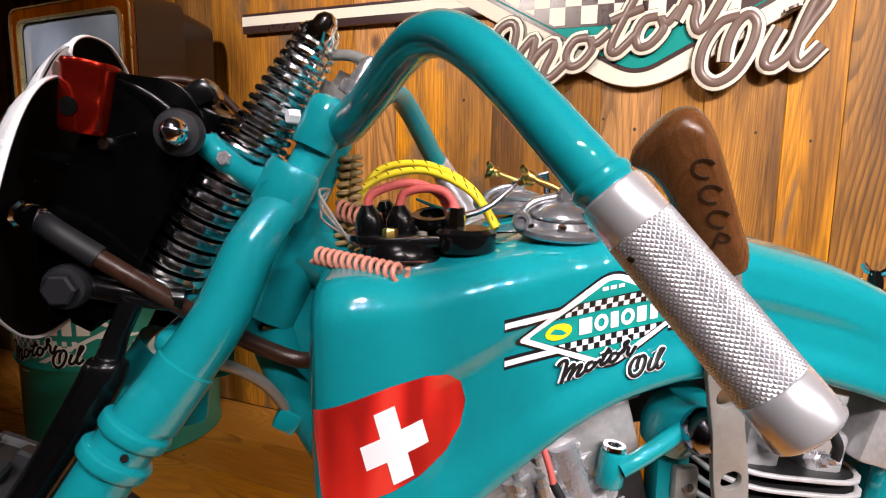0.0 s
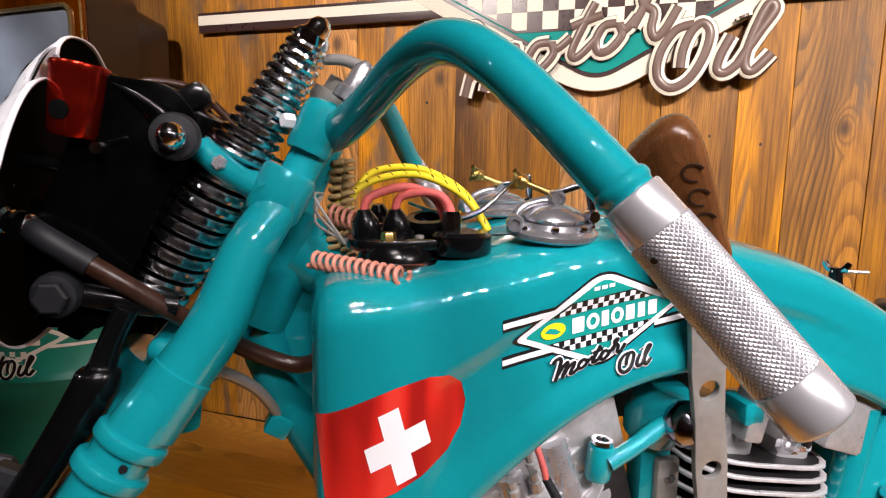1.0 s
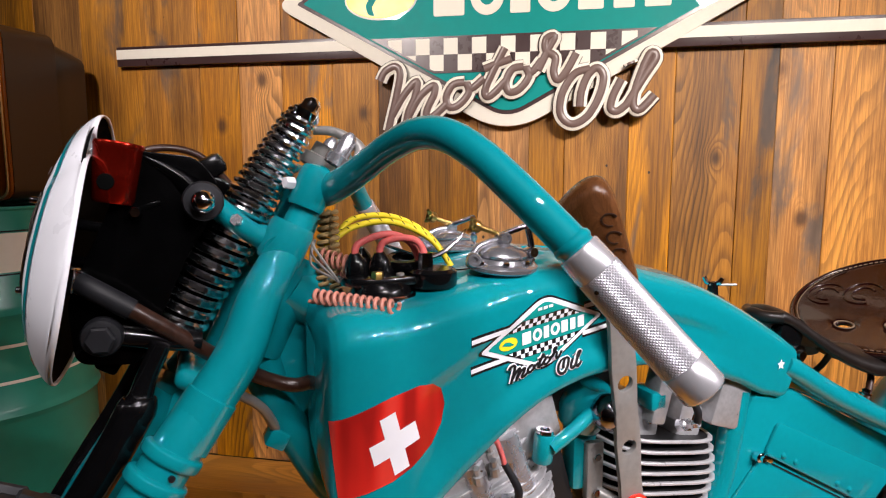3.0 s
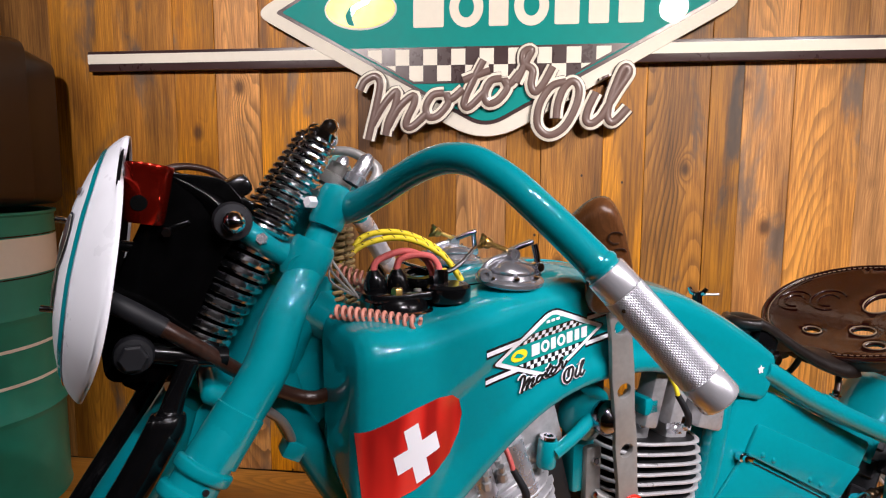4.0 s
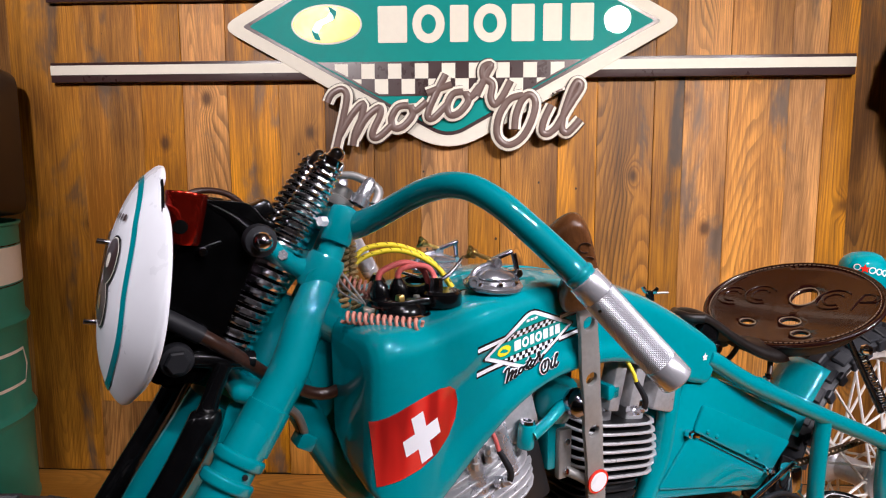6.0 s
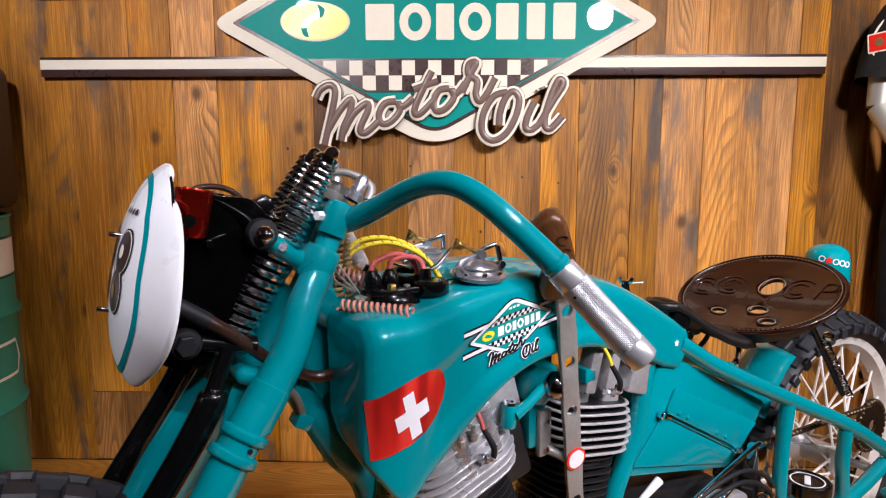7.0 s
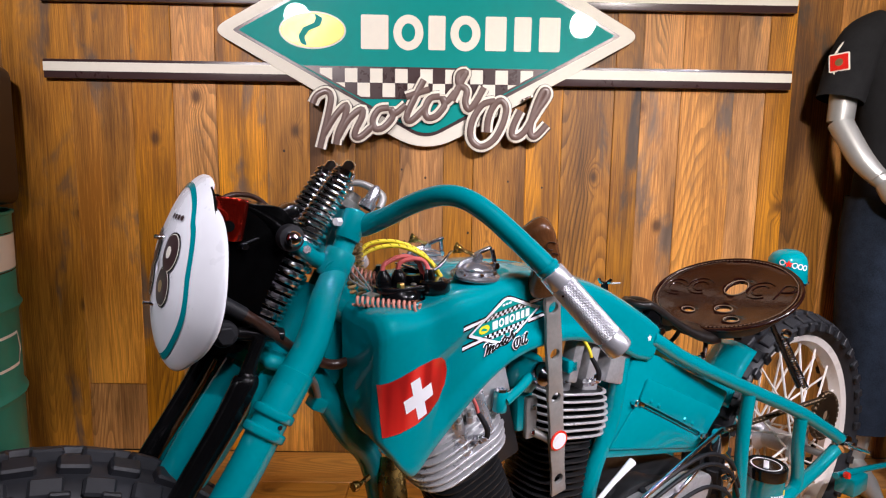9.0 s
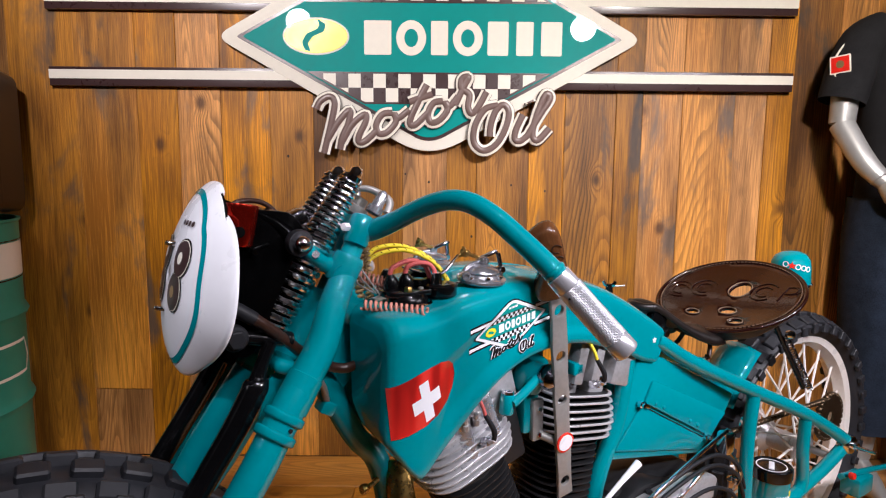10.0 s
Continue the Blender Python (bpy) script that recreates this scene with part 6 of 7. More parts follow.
    part("horn_knob", lathe([(0, 0), (0.007, 0), (0.008, 0.004), (0.007, 0.009), (0, 0.009)], P(0.012, 0.056, 0.563), P(-1, 0.2, 0), 12), BRASS, BIKE, "brass knob")
    # rocker box, pushrod covers and upper fins of the front head
    rb = part("front_rocker_box", box(P(0.247, 0.028, 0.664), (0.078, 0.070, 0.080), Matrix.Rotation(radians(-16), 4, "Y"), 0.010), CAST, BIKE, "cast front rocker box")
    part("rocker_cap", box(P(0.255, 0.028, 0.704), (0.066, 0.060, 0.016), Matrix.Rotation(radians(-16), 4, "Y"), 0.005), GREYMETAL, rb)
    for u0, z0 in ((0.212, 0.668), (0.170, 0.640)):
        part("pushrod_cover", tube(PS((u0, 0.064, z0), (u0 + 0.012, 0.064, z0 - 0.034), (u0 + 0.026, 0.062, z0 - 0.070)), [0.0135, 0.0135, 0.0150], 18, 4), ALU, rb, "aluminium pushrod cover")
    part("head_core", box(P(0.262, 0.0, 0.600), (0.085, 0.10, 0.16), Matrix.Rotation(radians(-16), 4, "Y"), 0.01), BLACKMETAL, rb, "black head core")
    # no real housing: a black block as the shade between the heads, hiding the wall
    part("rear_intake", box(P(0.345, -0.030, 0.690), (0.125, 0.05, 0.085), None, 0.012), BLACKMETAL, BIKE, "black block standing in for the shade between the heads")
    # shade under the tank, built as a black block in the tunnel
    part("tunnel_cover", box(P(0.240, 0.0, 0.735), (0.22, 0.11, 0.04), Matrix.Rotation(radians(-12), 4, "Y"), 0.01), BLACKMETAL, BIKE, "black block standing in for the shade in the tank tunnel")
    for k in range(4):
        part("valve_stud", lathe([(0.006, 0), (0.006, 0.012), (0.004, 0.013), (0.004, 0.022), (0, 0.022)], P(0.175 + 0.02 * (k % 2), 0.075 - 0.012 * (k // 2), 0.622 + 0.006 * k), P(-0.3, 0.3, 1), 8), CAST, BIKE, "steel stud")
    for u, z in ((0.428, 0.655), (0.470, 0.650)):
        part("rocker_block", box(P(u, 0.055, z + 0.030), (0.022, 0.03, 0.075), Matrix.Rotation(radians(14), 4, "Y"), 0.004), CAST, BIKE, "cast rocker support")
    part("rocker_end", box(P(0.545, 0.03, 0.660), (0.055, 0.07, 0.075), Matrix.Rotation(radians(18), 4, "Y"), 0.006), CAST, BIKE, "cast rocker housing")
    # intake and primary clutter low on the side
    part("foot_lever", tube(PS((0.44, 0.112, 0.43), (0.50, 0.105, 0.458), (0.553, 0.100, 0.481)), [0.004, 0.005, 0.008], 12, 4), WHITE, BIKE, "white painted foot lever")
    rnd = random.Random(12)
    for k in range(16):
        q = P(0.60 + 0.27 * rnd.random(), 0.085 + 0.02 * rnd.random(), 0.335 + 0.085 * rnd.random())
        r = rnd.uniform(0.006, 0.014)
        d = P(rnd.uniform(-0.6, 0.6), 1, rnd.uniform(-0.3, 0.8))
        part("fitting", lathe([(0, -r), (r * 0.8, -r), (r, -r * 0.7), (r, r * 0.4), (r * 0.6, r * 0.6), (r * 0.55, r * 1.3), (0, r * 1.4)], q, d, 6 if k % 3 == 0 else 14), (CHROME, CAST, GREYMETAL, RUBBER)[k % 4], BIKE, "small metal fitting")
    part("clutch_rod", tube(PS((0.50, 0.120, 0.39), (0.66, 0.112, 0.44), (0.80, 0.105, 0.480), (0.835, 0.100, 0.482), (0.845, 0.098, 0.465)), 0.0042, 10, 6), CHROME, BIKE, "chrome clutch rod")
    for k in range(3):
        dz = -0.030 * k + 0.012 * math.sin(2.4 * k)
        part("black_cable", tube(PS((0.50 + 0.02 * k, 0.11, 0.375 + dz), (0.62, 0.115, 0.425 + dz), (0.76, 0.112, 0.448 + dz), (0.86, 0.105, 0.405 + dz), (0.91, 0.10, 0.33 + dz)), 0.0042, 10, 6), RUBBER, BIKE, "black control cable")
    part("gearbox", box(P(0.66, 0.0, 0.33), (0.26, 0.14, 0.16), None, 0.03), BLACKMETAL, BIKE, "black gearbox housing")
    part("primary_cover", slab(rounded([(0.45, 0.22), (0.80, 0.22), (0.86, 0.36), (0.60, 0.42), (0.46, 0.36)], 0.04, 5), 0.05, plate_uv(0.030), 0.008), BLACKMETAL, BIKE, "black primary cover")
    part("gearbox_cover", slab(rounded([(0.470, 0.300), (0.760, 0.300), (0.800, 0.395), (0.700, 0.415), (0.560, 0.398), (0.470, 0.378)], 0.022, 5), 0.030, plate_uv(0.080), 0.006), CAST, BIKE, "cast aluminium gearbox cover")
    for u, z, r in ((0.510, 0.350, 0.026), (0.585, 0.362, 0.034), (0.690, 0.372, 0.028), (0.755, 0.352, 0.020)):
        boss = part("cover_boss", lathe([(0, 0), (r, 0), (r, 0.006), (r - 0.004, 0.010), (r * 0.55, 0.011), (r * 0.5, 0.016), (0, 0.016)], P(u, 0.083, z), P(0, 1, 0.1), 22), CAST, BIKE, "round cast boss")
        for k in range(4):
            a = 2 * math.pi * k / 4 + u * 30
            part("boss_screw", lathe([(0.0035, 0), (0.0035, 0.003), (0, 0.0035)], P(u + (r - 0.006) * math.cos(a), 0.0925, z + (r - 0.006) * math.sin(a)), P(0, 1, 0.1), 8), CHROME, boss)
    part("shift_rod", tube(PS((0.46, 0.118, 0.405), (0.56, 0.116, 0.372), (0.66, 0.112, 0.385), (0.74, 0.108, 0.418)), 0.0050, 10, 5), CHROME, BIKE, "chrome shift rod")
    part("clevis", box(P(0.826, 0.10, 0.458), (0.030, 0.03, 0.05), None, 0.008), CHROME, BIKE, "chrome clevis")
    part("clevis_rod", tube(PS((0.826, 0.10, 0.44), (0.87, 0.10, 0.40), (0.885, 0.102, 0.37), (0.875, 0.10, 0.35)), 0.006, 10, 5), CHROME, BIKE, "bent chrome rod")


def chain_sprocket():
    c = P(1.318, 0.070, 0.400)
    sp = part("rear_sprocket", bmesh.new(), CHAINM, BIKE, "oily rear sprocket")
    n, pts = 46, []
    for k in range(n * 2):
        r = 0.057 if k % 2 else 0.052
        a = math.pi * k / n
        pts.append((r * math.cos(a), r * math.sin(a)))
    b = slab(pts, 0.006, plate_uv(0) @ Matrix.Translation((0, 0, 0)), 0, None, [circle(0, 0, 0.016, 24)])
    bmesh.ops.translate(b, vec=c, verts=b.verts)
    b.to_mesh(sp.data)
    b.free()
    # chain: links along the upper run and round the sprocket
    path = [P(0.86 + 0.035 * k, 0.070, 0.455 - 0.0006 * k) for k in range(13)]
    ch = part("chain", tube([p for p in path], 0.006, 6, 1), CHAINM, BIKE, "oily drive chain")
    link = finish(box((0, 0, 0), (0.014, 0.013, 0.011), None, 0.003, None, 1), CHAINM, "chain_link")
    for k in range(34):
        ob = new("chain_link", link)
        ob.parent = ch
        ob.location = P(0.86 + 0.0135 * k, 0.070, 0.455 - 0.0002 * k)
    for k in range(27):
        a = radians(110 - 13.3 * k)
        ob = new("chain_link", link)
        ob.parent = ch
        ob.matrix_basis = Matrix.Translation(c + Vector((0.059 * math.cos(a), 0, 0.059 * math.sin(a)))) @ Matrix.Rotation(-a + math.pi / 2, 4, "Y")


def wheel(name, label, c, R, rim_r, width, rim_mat):
    w = part(name, lathe([(rim_r - 0.012, -0.024), (rim_r + 0.004, -0.030), (rim_r + 0.006, -0.026), (rim_r - 0.006, -0.020), (rim_r - 0.016, 0.0), (rim_r - 0.006, 0.020), (rim_r + 0.006, 0.026), (rim_r + 0.004, 0.030), (rim_r - 0.012, 0.024), (rim_r - 0.024, 0.0), (rim_r - 0.012, -0.024)], c, (0, -1, 0), 72), rim_mat, BIKE, label)
    tw = width / 2
    prof = [(rim_r - 0.002, -tw * 0.42), (rim_r + 0.015, -tw * 0.80), (rim_r + 0.035, -tw * 0.97), (R - 0.030, -tw * 0.95), (R - 0.018, -tw * 0.75), (R - 0.012, -tw * 0.35), (R - 0.011, 0), (R - 0.012, tw * 0.35), (R - 0.018, tw * 0.75), (R - 0.030, tw * 0.95), (rim_r + 0.035, tw * 0.97), (rim_r + 0.015, tw * 0.80), (rim_r - 0.002, tw * 0.42)]
    tyre = part("tyre", lathe(prof, c, (0, -1, 0), 96), TYRE, w, "black knobbly tyre")
    return w, tyre


def knobs(tyre, c, R, width, n, lw, lh, rows=((-0.62, 0.0), (0.0, 0.5), (0.62, 0.0)), share=0.26):
    """Tread blocks on the tyre, rows set off against each other; one mesh for alike blocks."""
    me = finish(box((0, 0, 0), (lw, width * share, lh), None, 0.003, None, 1), TYRE, "tread_block", 30)
    tw = width / 2
    for k in range(n):
        for row, off in rows:
            a = 2 * math.pi * (k + off) / n
            r = R - 0.008 - 0.026 * row * row
            ob = new("tread_block", me)
            ob.parent = tyre
            ob.matrix_basis = Matrix.Translation(c + Vector((r * math.sin(a), row * tw, r * math.cos(a)))) @ Matrix.Rotation(a, 4, "Y") @ Matrix.Rotation(radians(-48) * row, 4, "X")
    side = finish(box((0, 0, 0), (lw * 0.62, 0.010, lh * 1.5), None, 0.002, None, 1), TYRE, "side_block", 30)
    for k in range(n):
        for s in SIDES:
            a = 2 * math.pi * (k + 0.25) / n
            ob = new("side_block", side)
            ob.parent = tyre
            ob.matrix_basis = Matrix.Translation(c + Vector(((R - 0.034) * math.sin(a), s * tw * 0.96, (R - 0.034) * math.cos(a)))) @ Matrix.Rotation(a, 4, "Y")


def wheels():
    cr, R = P(1.240, 0.0, 0.325), 0.347
    w, tyre = wheel("rear_wheel", "rear wheel with a white rim and white spokes", cr, R, 0.283, 0.105, RIM)
    knobs(tyre, cr, R, 0.105, 40, 0.034, 0.016)
    part("hub", lathe([(0.02, -0.06), (0.045, -0.055), (0.045, -0.045), (0.028, -0.03), (0.028, 0.03), (0.045, 0.045), (0.045, 0.055), (0.02, 0.06)], cr, (0, -1, 0), 24), CAST, w, "aluminium hub")
    for k in range(36):
        a = 2 * math.pi * k / 36
        s = 1 if k % 2 else -1
        b = a + (0.62 if (k // 2) % 2 else -0.62)
        part("spoke", tube([cr + Vector((0.043 * math.cos(b), 0.048 * s, 0.043 * math.sin(b))), cr + Vector((0.272 * math.cos(a), 0.006 * s, 0.272 * math.sin(a)))], 0.0030, 6, 1), RIM, w)
    part("axle", tube([P(1.240, -0.13, 0.330), P(1.240, 0.13, 0.330)], 0.009, 12, 1), GREYMETAL, BIKE, "steel axle")
    cf, RF = P(-0.42, 0.0, 0.340), 0.345
    w2, tyre2 = wheel("front_wheel", "front wheel with a broad knobbly tyre", cf, RF, 0.245, 0.130, RIM)
    knobs(tyre2, cf, RF, 0.130, 38, 0.036, 0.020, ((-0.76, 0.0), (-0.26, 0.5), (0.26, 0.0), (0.76, 0.5)), 0.19)
    part("hub", lathe([(0.02, -0.08), (0.05, -0.075), (0.05, -0.05), (0.03, -0.03), (0.03, 0.03), (0.05, 0.05), (0.05, 0.075), (0.02, 0.08)], cf, (0, -1, 0), 24), CAST, w2, "aluminium hub")
    for k in range(36):
        a = 2 * math.pi * k / 36
        s = 1 if k % 2 else -1
        b = a + (0.6 if (k // 2) % 2 else -0.6)
        part("spoke", tube([cf + Vector((0.048 * math.cos(b), 0.055 * s, 0.048 * math.sin(b))), cf + Vector((0.232 * math.cos(a), 0.006 * s, 0.232 * math.sin(a)))], 0.0022, 6, 1), RIM, w2)
    part("axle", tube([P(-0.42, -0.15, 0.340), P(-0.42, 0.15, 0.340)], 0.010, 12, 1), GREYMETAL, BIKE, "steel axle")


SADDLE = dict(u=0.967, v=-0.010, z=0.742, L=0.128, W=0.166)


def saddle():
    d = SADDLE

    def outline(a):
        return d["L"] * math.cos(a), d["W"] * math.sin(a)

    def height(x, y):
        return 0.50 * x + 0.012 * ((x / d["L"]) ** 2 + (y / d["W"]) ** 2) - 0.008

    holes = [(0.034, 0.010, 0.024, 0.022), (-0.042, 0.030, 0.012, 0.018), (-0.074, 0.070, 0.010, 0.015), (-0.070, -0.040, 0.009, 0.014)]
    b = slab([outline(2 * math.pi * k / 64) for k in range(64)], 0, None, 0, None, [circle(x, y, rx, 20, ry) for x, y, rx, ry in holes])
    for _ in range(4):
        long = [e for e in b.edges if e.calc_length() > 0.022]
        if not long:
            break
        bmesh.ops.subdivide_edges(b, edges=long, cuts=1)
        bmesh.ops.triangulate(b, faces=b.faces)
    for v in b.verts:
        x, y = v.co.x, v.co.y
        v.co = P(d["u"] + x, d["v"] + y, d["z"] + height(x, y))
    bmesh.ops.recalc_face_normals(b, faces=b.faces)
    if sum(f.normal.z for f in b.faces) < 0:
        bmesh.ops.reverse_faces(b, faces=b.faces)
    s = part("saddle", b, LEATHER, BIKE, "dark brown stitched leather saddle with cut-out holes", 60)
    m = s.modifiers.new("thickness", "SOLIDIFY")
    m.thickness, m.offset = 0.007, -1
    rim = [P(d["u"] + x * 1.0, d["v"] + y * 1.0, d["z"] + height(x, y) - 0.003) for x, y in [outline(2 * math.pi * k / 64) for k in range(65)]]
    part("rim_roll", tube(rim, 0.0048, 10, 1, None, False), LEATHER, s, "rolled leather edge")
    n = 110
    for k in range(n):
        a = 2 * math.pi * k / n
        q = []
        for t in (a, a + 0.032):
            x, y = outline(t)
            x, y = x * 0.955, y * 0.945
            q.append(P(d["u"] + x, d["v"] + y, d["z"] + height(x, y) + 0.0015))
        part("stitch", tube(q, 0.0009, 5, 1), STITCH, s)
    for hx, hy, rx, ry in holes:
        ring = [P(d["u"] + x, d["v"] + y, d["z"] + height(x, y) + 0.001) for x, y in circle(hx, hy, rx * 1.10, 28, ry * 1.12)]
        part("hole_stitching", tube(ring + ring[:1], 0.0013, 6, 1, None, False), STITCH, s)
    # tooled letters: raised double outlines
    for ch, cx, cy in (("C", -0.008, -0.121), ("C", 0.016, -0.071), ("C", 0.037, 0.066), ("P", 0.036, 0.122)):
        for r in (0.0275, 0.0160):
            if ch == "C":
                line = [(cx + r * math.sin(t), cy + r * 1.1 * math.cos(t)) for t in [radians(48 + 264 * k / 18) for k in range(19)]]
            else:
                line = [(cx - 0.022, cy - 0.012), (cx + 0.022, cy - 0.012), (cx + 0.020, cy + r * 0.6), (cx + 0.004, cy + r * 0.7), (cx + 0.001, cy - 0.010)]
            q = [P(d["u"] + x, d["v"] + y, d["z"] + height(x, y) + 0.0008) for x, y in line]
            part("tooled_letter", tube(q, 0.0016, 8, 2), LEATHER, s)
    # the tongue that runs forward into the raised nose
    tongue = bmesh.new()
    spine = glide([Vector(q) for q in ((0.862, 0.688, 0.070), (0.835, 0.688, 0.068), (0.790, 0.702, 0.058), (0.745, 0.725, 0.047), (0.705, 0.750, 0.038), (0.675, 0.764, 0.034), (0.657, 0.760, 0.027), (0.650, 0.742, 0.018))], 5)
    rows = []
    for x, z, w in spine:
        rows.append([tongue.verts.new(P(x, -0.006 + w * math.sin(a), z - 0.35 * w * (1 - math.cos(a)) - 0.010 * (1 if abs(k) > 4 else 0))) for k, a in [(k, radians(16.0 * k)) for k in range(-5, 6)]])
    for p, q in zip(rows, rows[1:]):
        for k in range(10):
            tongue.faces.new((p[k], p[k + 1], q[k + 1], q[k]))
    bmesh.ops.recalc_face_normals(tongue, faces=tongue.faces)
    nose = part("nose", tongue, BLACKLEATHER, s, "black leather saddle nose", 60)
    nose.modifiers.new("thickness", "SOLIDIFY").thickness = 0.010
    part("nose_roll", tube(PS((0.668, -0.036, 0.752), (0.652, -0.020, 0.752), (0.647, -0.006, 0.754), (0.652, 0.010, 0.752), (0.668, 0.026, 0.752)), 0.009, 12, 4), BLACKLEATHER, s, "rolled black leather edge")
    # dark skirt along the front and sides of the seat
    sk, rows = bmesh.new(), []
    for k in range(49):
        t = radians(62 + 236 * k / 48)
        x, y = outline(t)
        dip = 0.024 * max(0.15, min(1.0, 0.4 - math.cos(t)))
        rows.append([sk.verts.new(P(d["u"] + x * f, d["v"] + y * f, d["z"] + height(x, y) - g)) for f, g in ((1.012, 0.002), (1.0, dip * 0.6), (0.94, dip), (0.90, dip * 0.9))])
    for p, q in zip(rows, rows[1:]):
        for j in range(3):
            sk.faces.new((p[j], p[j + 1], q[j + 1], q[j]))
    part("skirt", sk, BLACKLEATHER, s, "black leather skirt", 60)
    part("nose_bracket", box(P(0.690, 0.0, 0.715), (0.050, 0.05, 0.070), Matrix.Rotation(radians(14), 4, "Y"), 0.010), BLACK, BIKE, "black nose bracket")
    part("nose_bolt", lathe([(0.014, 0), (0.014, 0.004), (0.009, 0.005), (0.007, 0.010), (0, 0.010)], P(0.700, 0.026, 0.696), P(0, 1, 0), 16), CHROME, BIKE, "chrome pivot bolt")
    for v in SIDES:
        part("saddle_stay", tube(PS((0.850, 0.03 * v, 0.676), (0.840, 0.04 * v, 0.645), (0.81, 0.055 * v, 0.612)), 0.005, 10, 4), LEATHERDARK, BIKE, "bronze-coloured saddle stay")
        sp = part("saddle_strut", tube(PS((1.005, 0.085 * v, 0.690), (1.13, 0.095 * v, 0.520)), 0.006, 12, 1), BLACK, BIKE, "black saddle strut")
        part("saddle_spring", helix(P(1.045, 0.092 * v, 0.655), P(1.148, 0.102 * v, 0.516), 0.0060, 24, 0.0016, 6, 10), DCHROME, BIKE, "dark tension spring")
        part("strut_ball", lathe([(0, -0.011), (0.008, -0.008), (0.011, 0), (0.008, 0.008), (0, 0.011)], P(1.037, 0.105 * v, 0.664), P(0, v, 0), 16), CHROME, BIKE, "chrome ball end")
    part("cross_bar", tube(PS((0.80, -0.075, 0.615), (0.80, 0.075, 0.615)), 0.010, 12, 1), BRASS, BIKE, "bronze cross tube")
    # mudguard under the saddle and the tail cup
    b = bmesh.new()
    rows = []
    c, R = Vector((1.240, 0, 0.325)), 0.380
    for k in range(9):
        a = radians(152 - 3.0 * k)
        rows.append([b.verts.new(c + Vector(((R - 0.020 * (j / 4) ** 2) * math.cos(a), 0.052 * j / 4, (R - 0.020 * (j / 4) ** 2) * math.sin(a)))) for j in range(-4, 5)])
    for p, q in zip(rows, rows[1:]):
        for j in range(8):
            b.faces.new((p[j], p[j + 1], q[j + 1], q[j]))
    g = part("mudguard", b, TEAL, BIKE, "short teal rear mudguard")
    g.modifiers.new("thickness", "SOLIDIFY").thickness = 0.003
    cup = part("tail_light", lathe([(0, 0), (0.044, 0), (0.046, 0.004), (0.046, 0.050), (0.043, 0.066), (0.034, 0.078), (0.020, 0.085), (0, 0.087)], P(1.215, 0.0, 0.745), (-0.12, 0, 1), 32), TEAL, BIKE, "teal rounded tail cup with small emblems")
    part("cup_rim", lathe([(0.046, 0), (0.049, 0.003), (0.046, 0.006)], P(1.215, 0.0, 0.745), (-0.12, 0, 1), 32), CHROME, cup)
    for k in range(5):
        a = radians(195 + 17 * k)
        m = Matrix.Translation(P(1.2095, 0, 0.800) + Vector((0.0462 * math.cos(a), 0.0462 * math.sin(a), -0.003 * (k - 1)))) @ Matrix.Rotation(a + math.pi / 2, 4, "Z") @ Matrix.Rotation(radians(90), 4, "X")
        if k == 1:
            st = [((0.010 if j % 2 == 0 else 0.0045) * math.sin(j * math.pi / 5), (0.010 if j % 2 == 0 else 0.0045) * math.cos(j * math.pi / 5)) for j in range(10)]
            part("star", slab(st, 0.001, m), RED, cup, "red star", 0)
        else:
            part("ring_mark", slab(circle(0, 0, 0.007, 18), 0.001, m, 0, None, [circle(0, 0, 0.005, 18)]), WHITE, cup, "", 0)


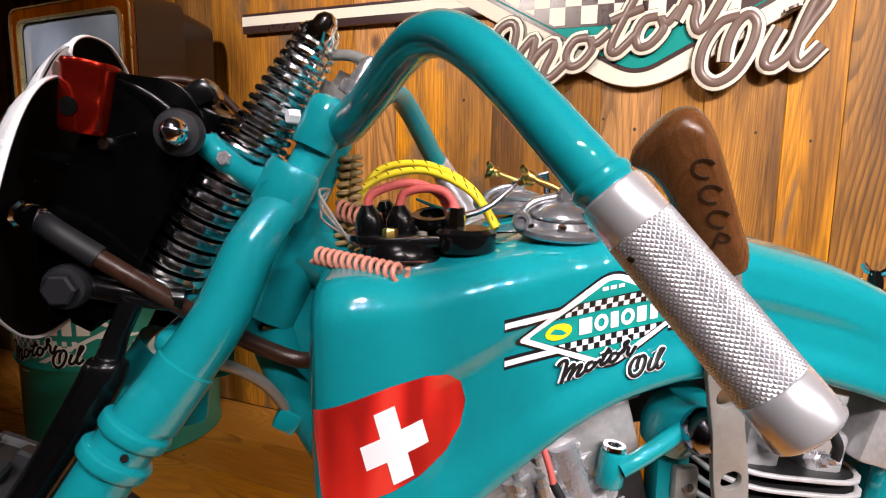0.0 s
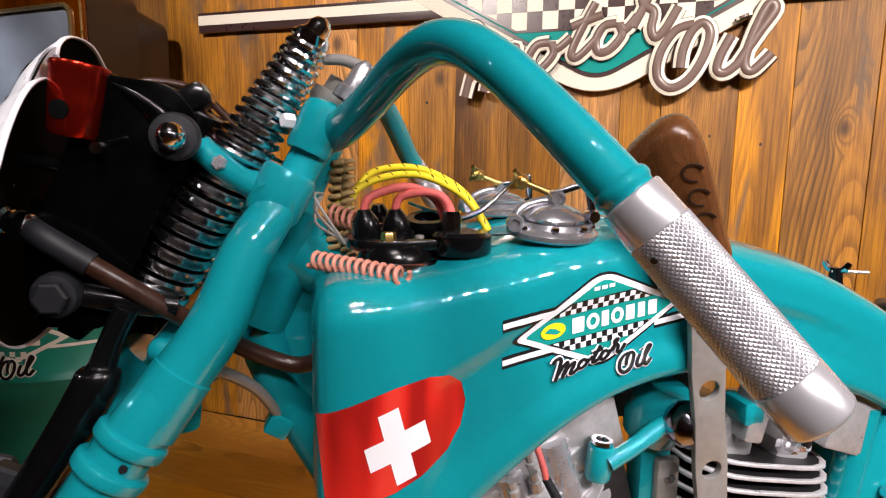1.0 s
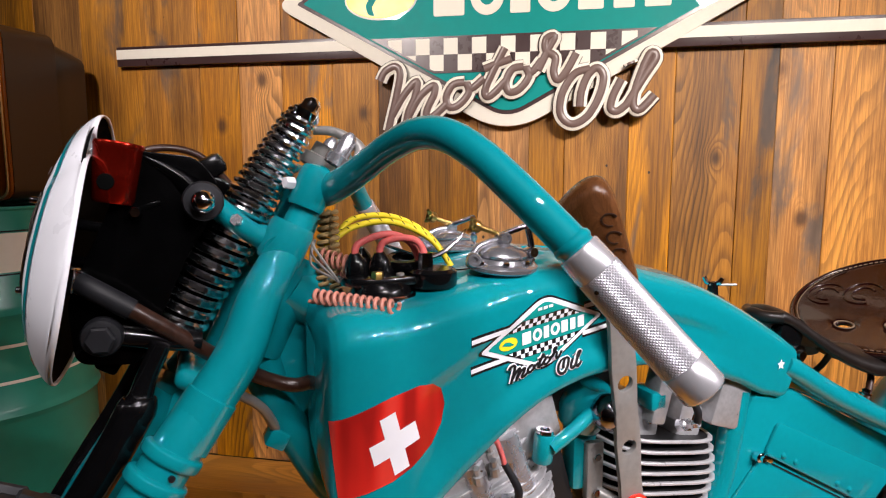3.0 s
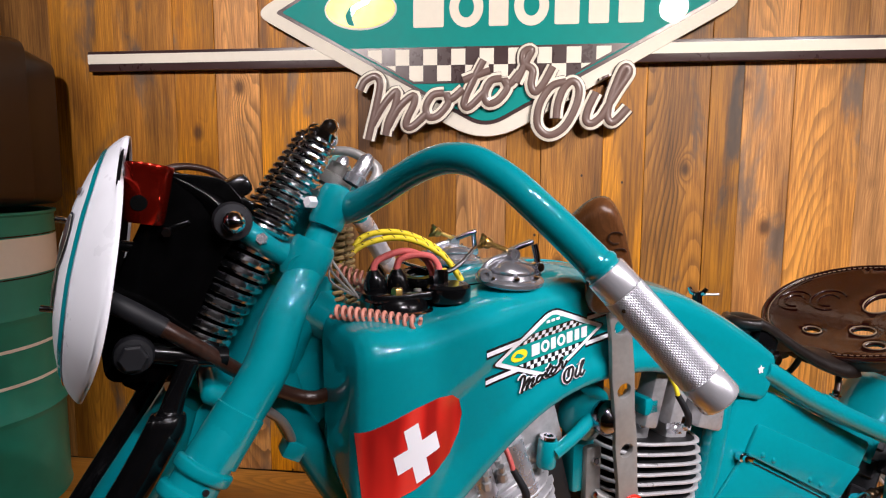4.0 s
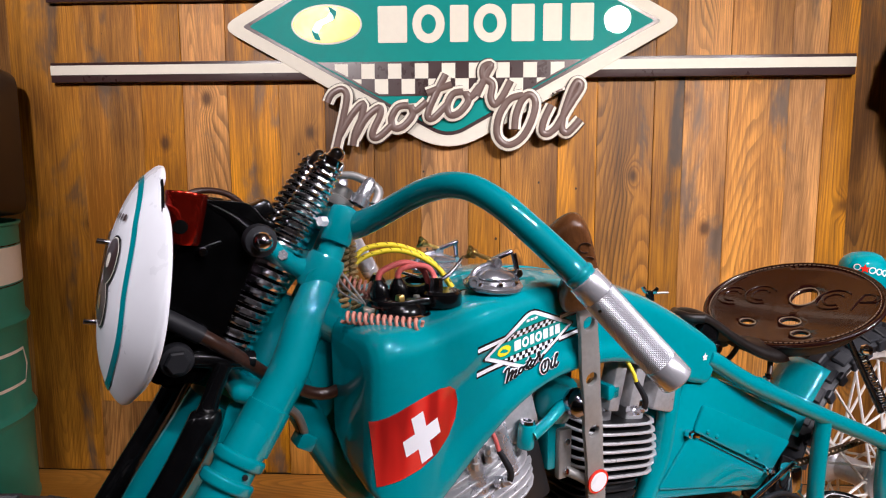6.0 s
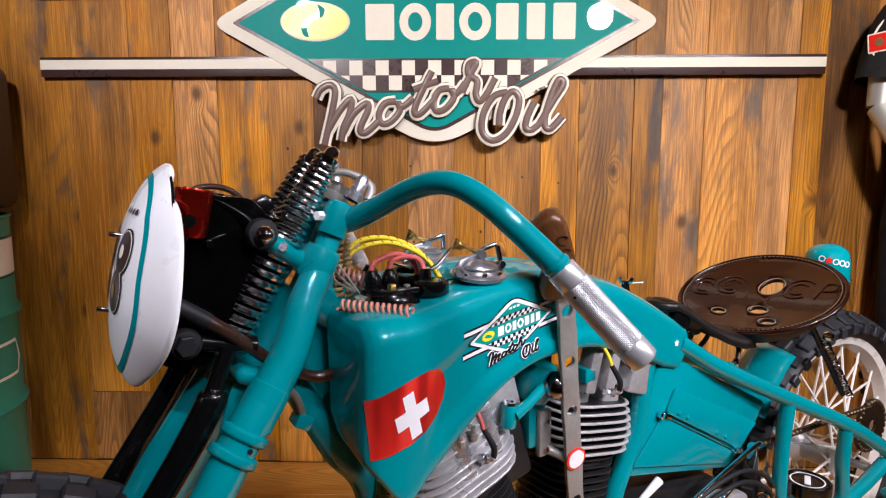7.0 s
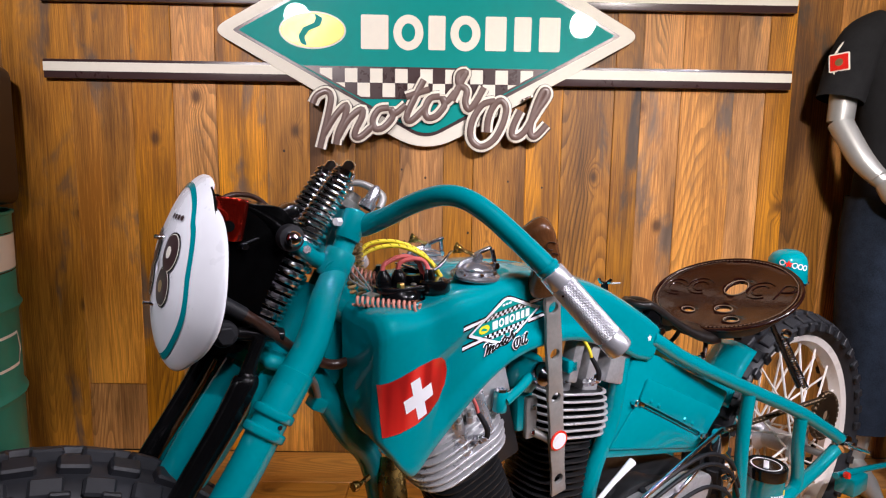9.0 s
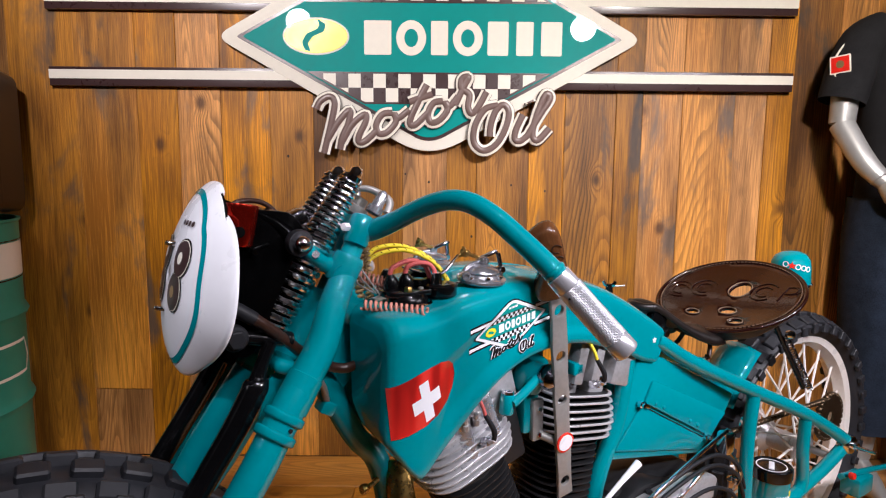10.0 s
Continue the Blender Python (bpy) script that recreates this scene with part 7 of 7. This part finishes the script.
def small_can():
    c = P(1.040, 0.085, 0.232)
    can = part("oil_can", lathe([(0, 0), (0.042, 0), (0.044, 0.003), (0.042, 0.006), (0.042, 0.085), (0.044, 0.088), (0.044, 0.092), (0.040, 0.094)], c, (0, 0, 1), 32), TEAL, BIKE, "small teal oil can with a black lid, fixed in the frame")
    part("lid", lathe([(0.0445, 0.086), (0.046, 0.090), (0.046, 0.112), (0.043, 0.115), (0.040, 0.113), (0.038, 0.110), (0, 0.110)], c, (0, 0, 1), 32), BLACK, can, "black lid")
    part("lid_ring", lathe([(0.033, 0.111), (0.034, 0.1125), (0.031, 0.1125)], c, (0, 0, 1), 28), WHITE, can)
    part("lid_bar", box(c + Vector((0, 0, 0.112)), (0.040, 0.012, 0.004), Matrix.Rotation(radians(30), 4, "Z"), 0.0015), WHITE, can)
    for k in range(6):
        a = radians(232 + 9 * k)
        part("mark", box(c + Vector((0.0422 * math.cos(a), 0.0422 * math.sin(a), 0.050)), (0.0045, 0.001, 0.009), Matrix.Rotation(a + math.pi / 2, 4, "Z"), 0), WHITE, can)
    part("yellow_mark", box(c + Vector((0.0422 * math.cos(radians(282)), 0.0422 * math.sin(radians(282)), 0.058)), (0.008, 0.001, 0.012), Matrix.Rotation(radians(12), 4, "Z"), 0), YELLOW, can)
    # drive chain lubricator and brake gear behind the rail
    part("brake_block", box(P(1.40, 0.115, 0.215), (0.075, 0.05, 0.05), None, 0.006), TEAL, BIKE, "teal brake block")
    part("brake_rod", tube(PS((1.30, 0.12, 0.262), (1.42, 0.12, 0.245), (1.60, 0.12, 0.215)), 0.008, 12, 4), TEAL, BIKE, "teal brake rod")
    part("red_knob", lathe([(0, 0), (0.008, 0), (0.010, 0.004), (0.008, 0.012), (0, 0.012)], P(1.312, 0.135, 0.268), P(0, 1, 0.2), 10), RED, BIKE, "red adjuster")


# ---------- put it together ----------
front_end()
number_plate()
handlebar()
fuel_tank = tank()
tank_graphics(fuel_tank)
tank_fittings()
gear_lever()
frame_tubes()
engine()
chain_sprocket()
saddle()
small_can()
oil_drum()
television()
mannequin()
wall_sign()
wheels()
room()
plank_wall()
plank_floor()
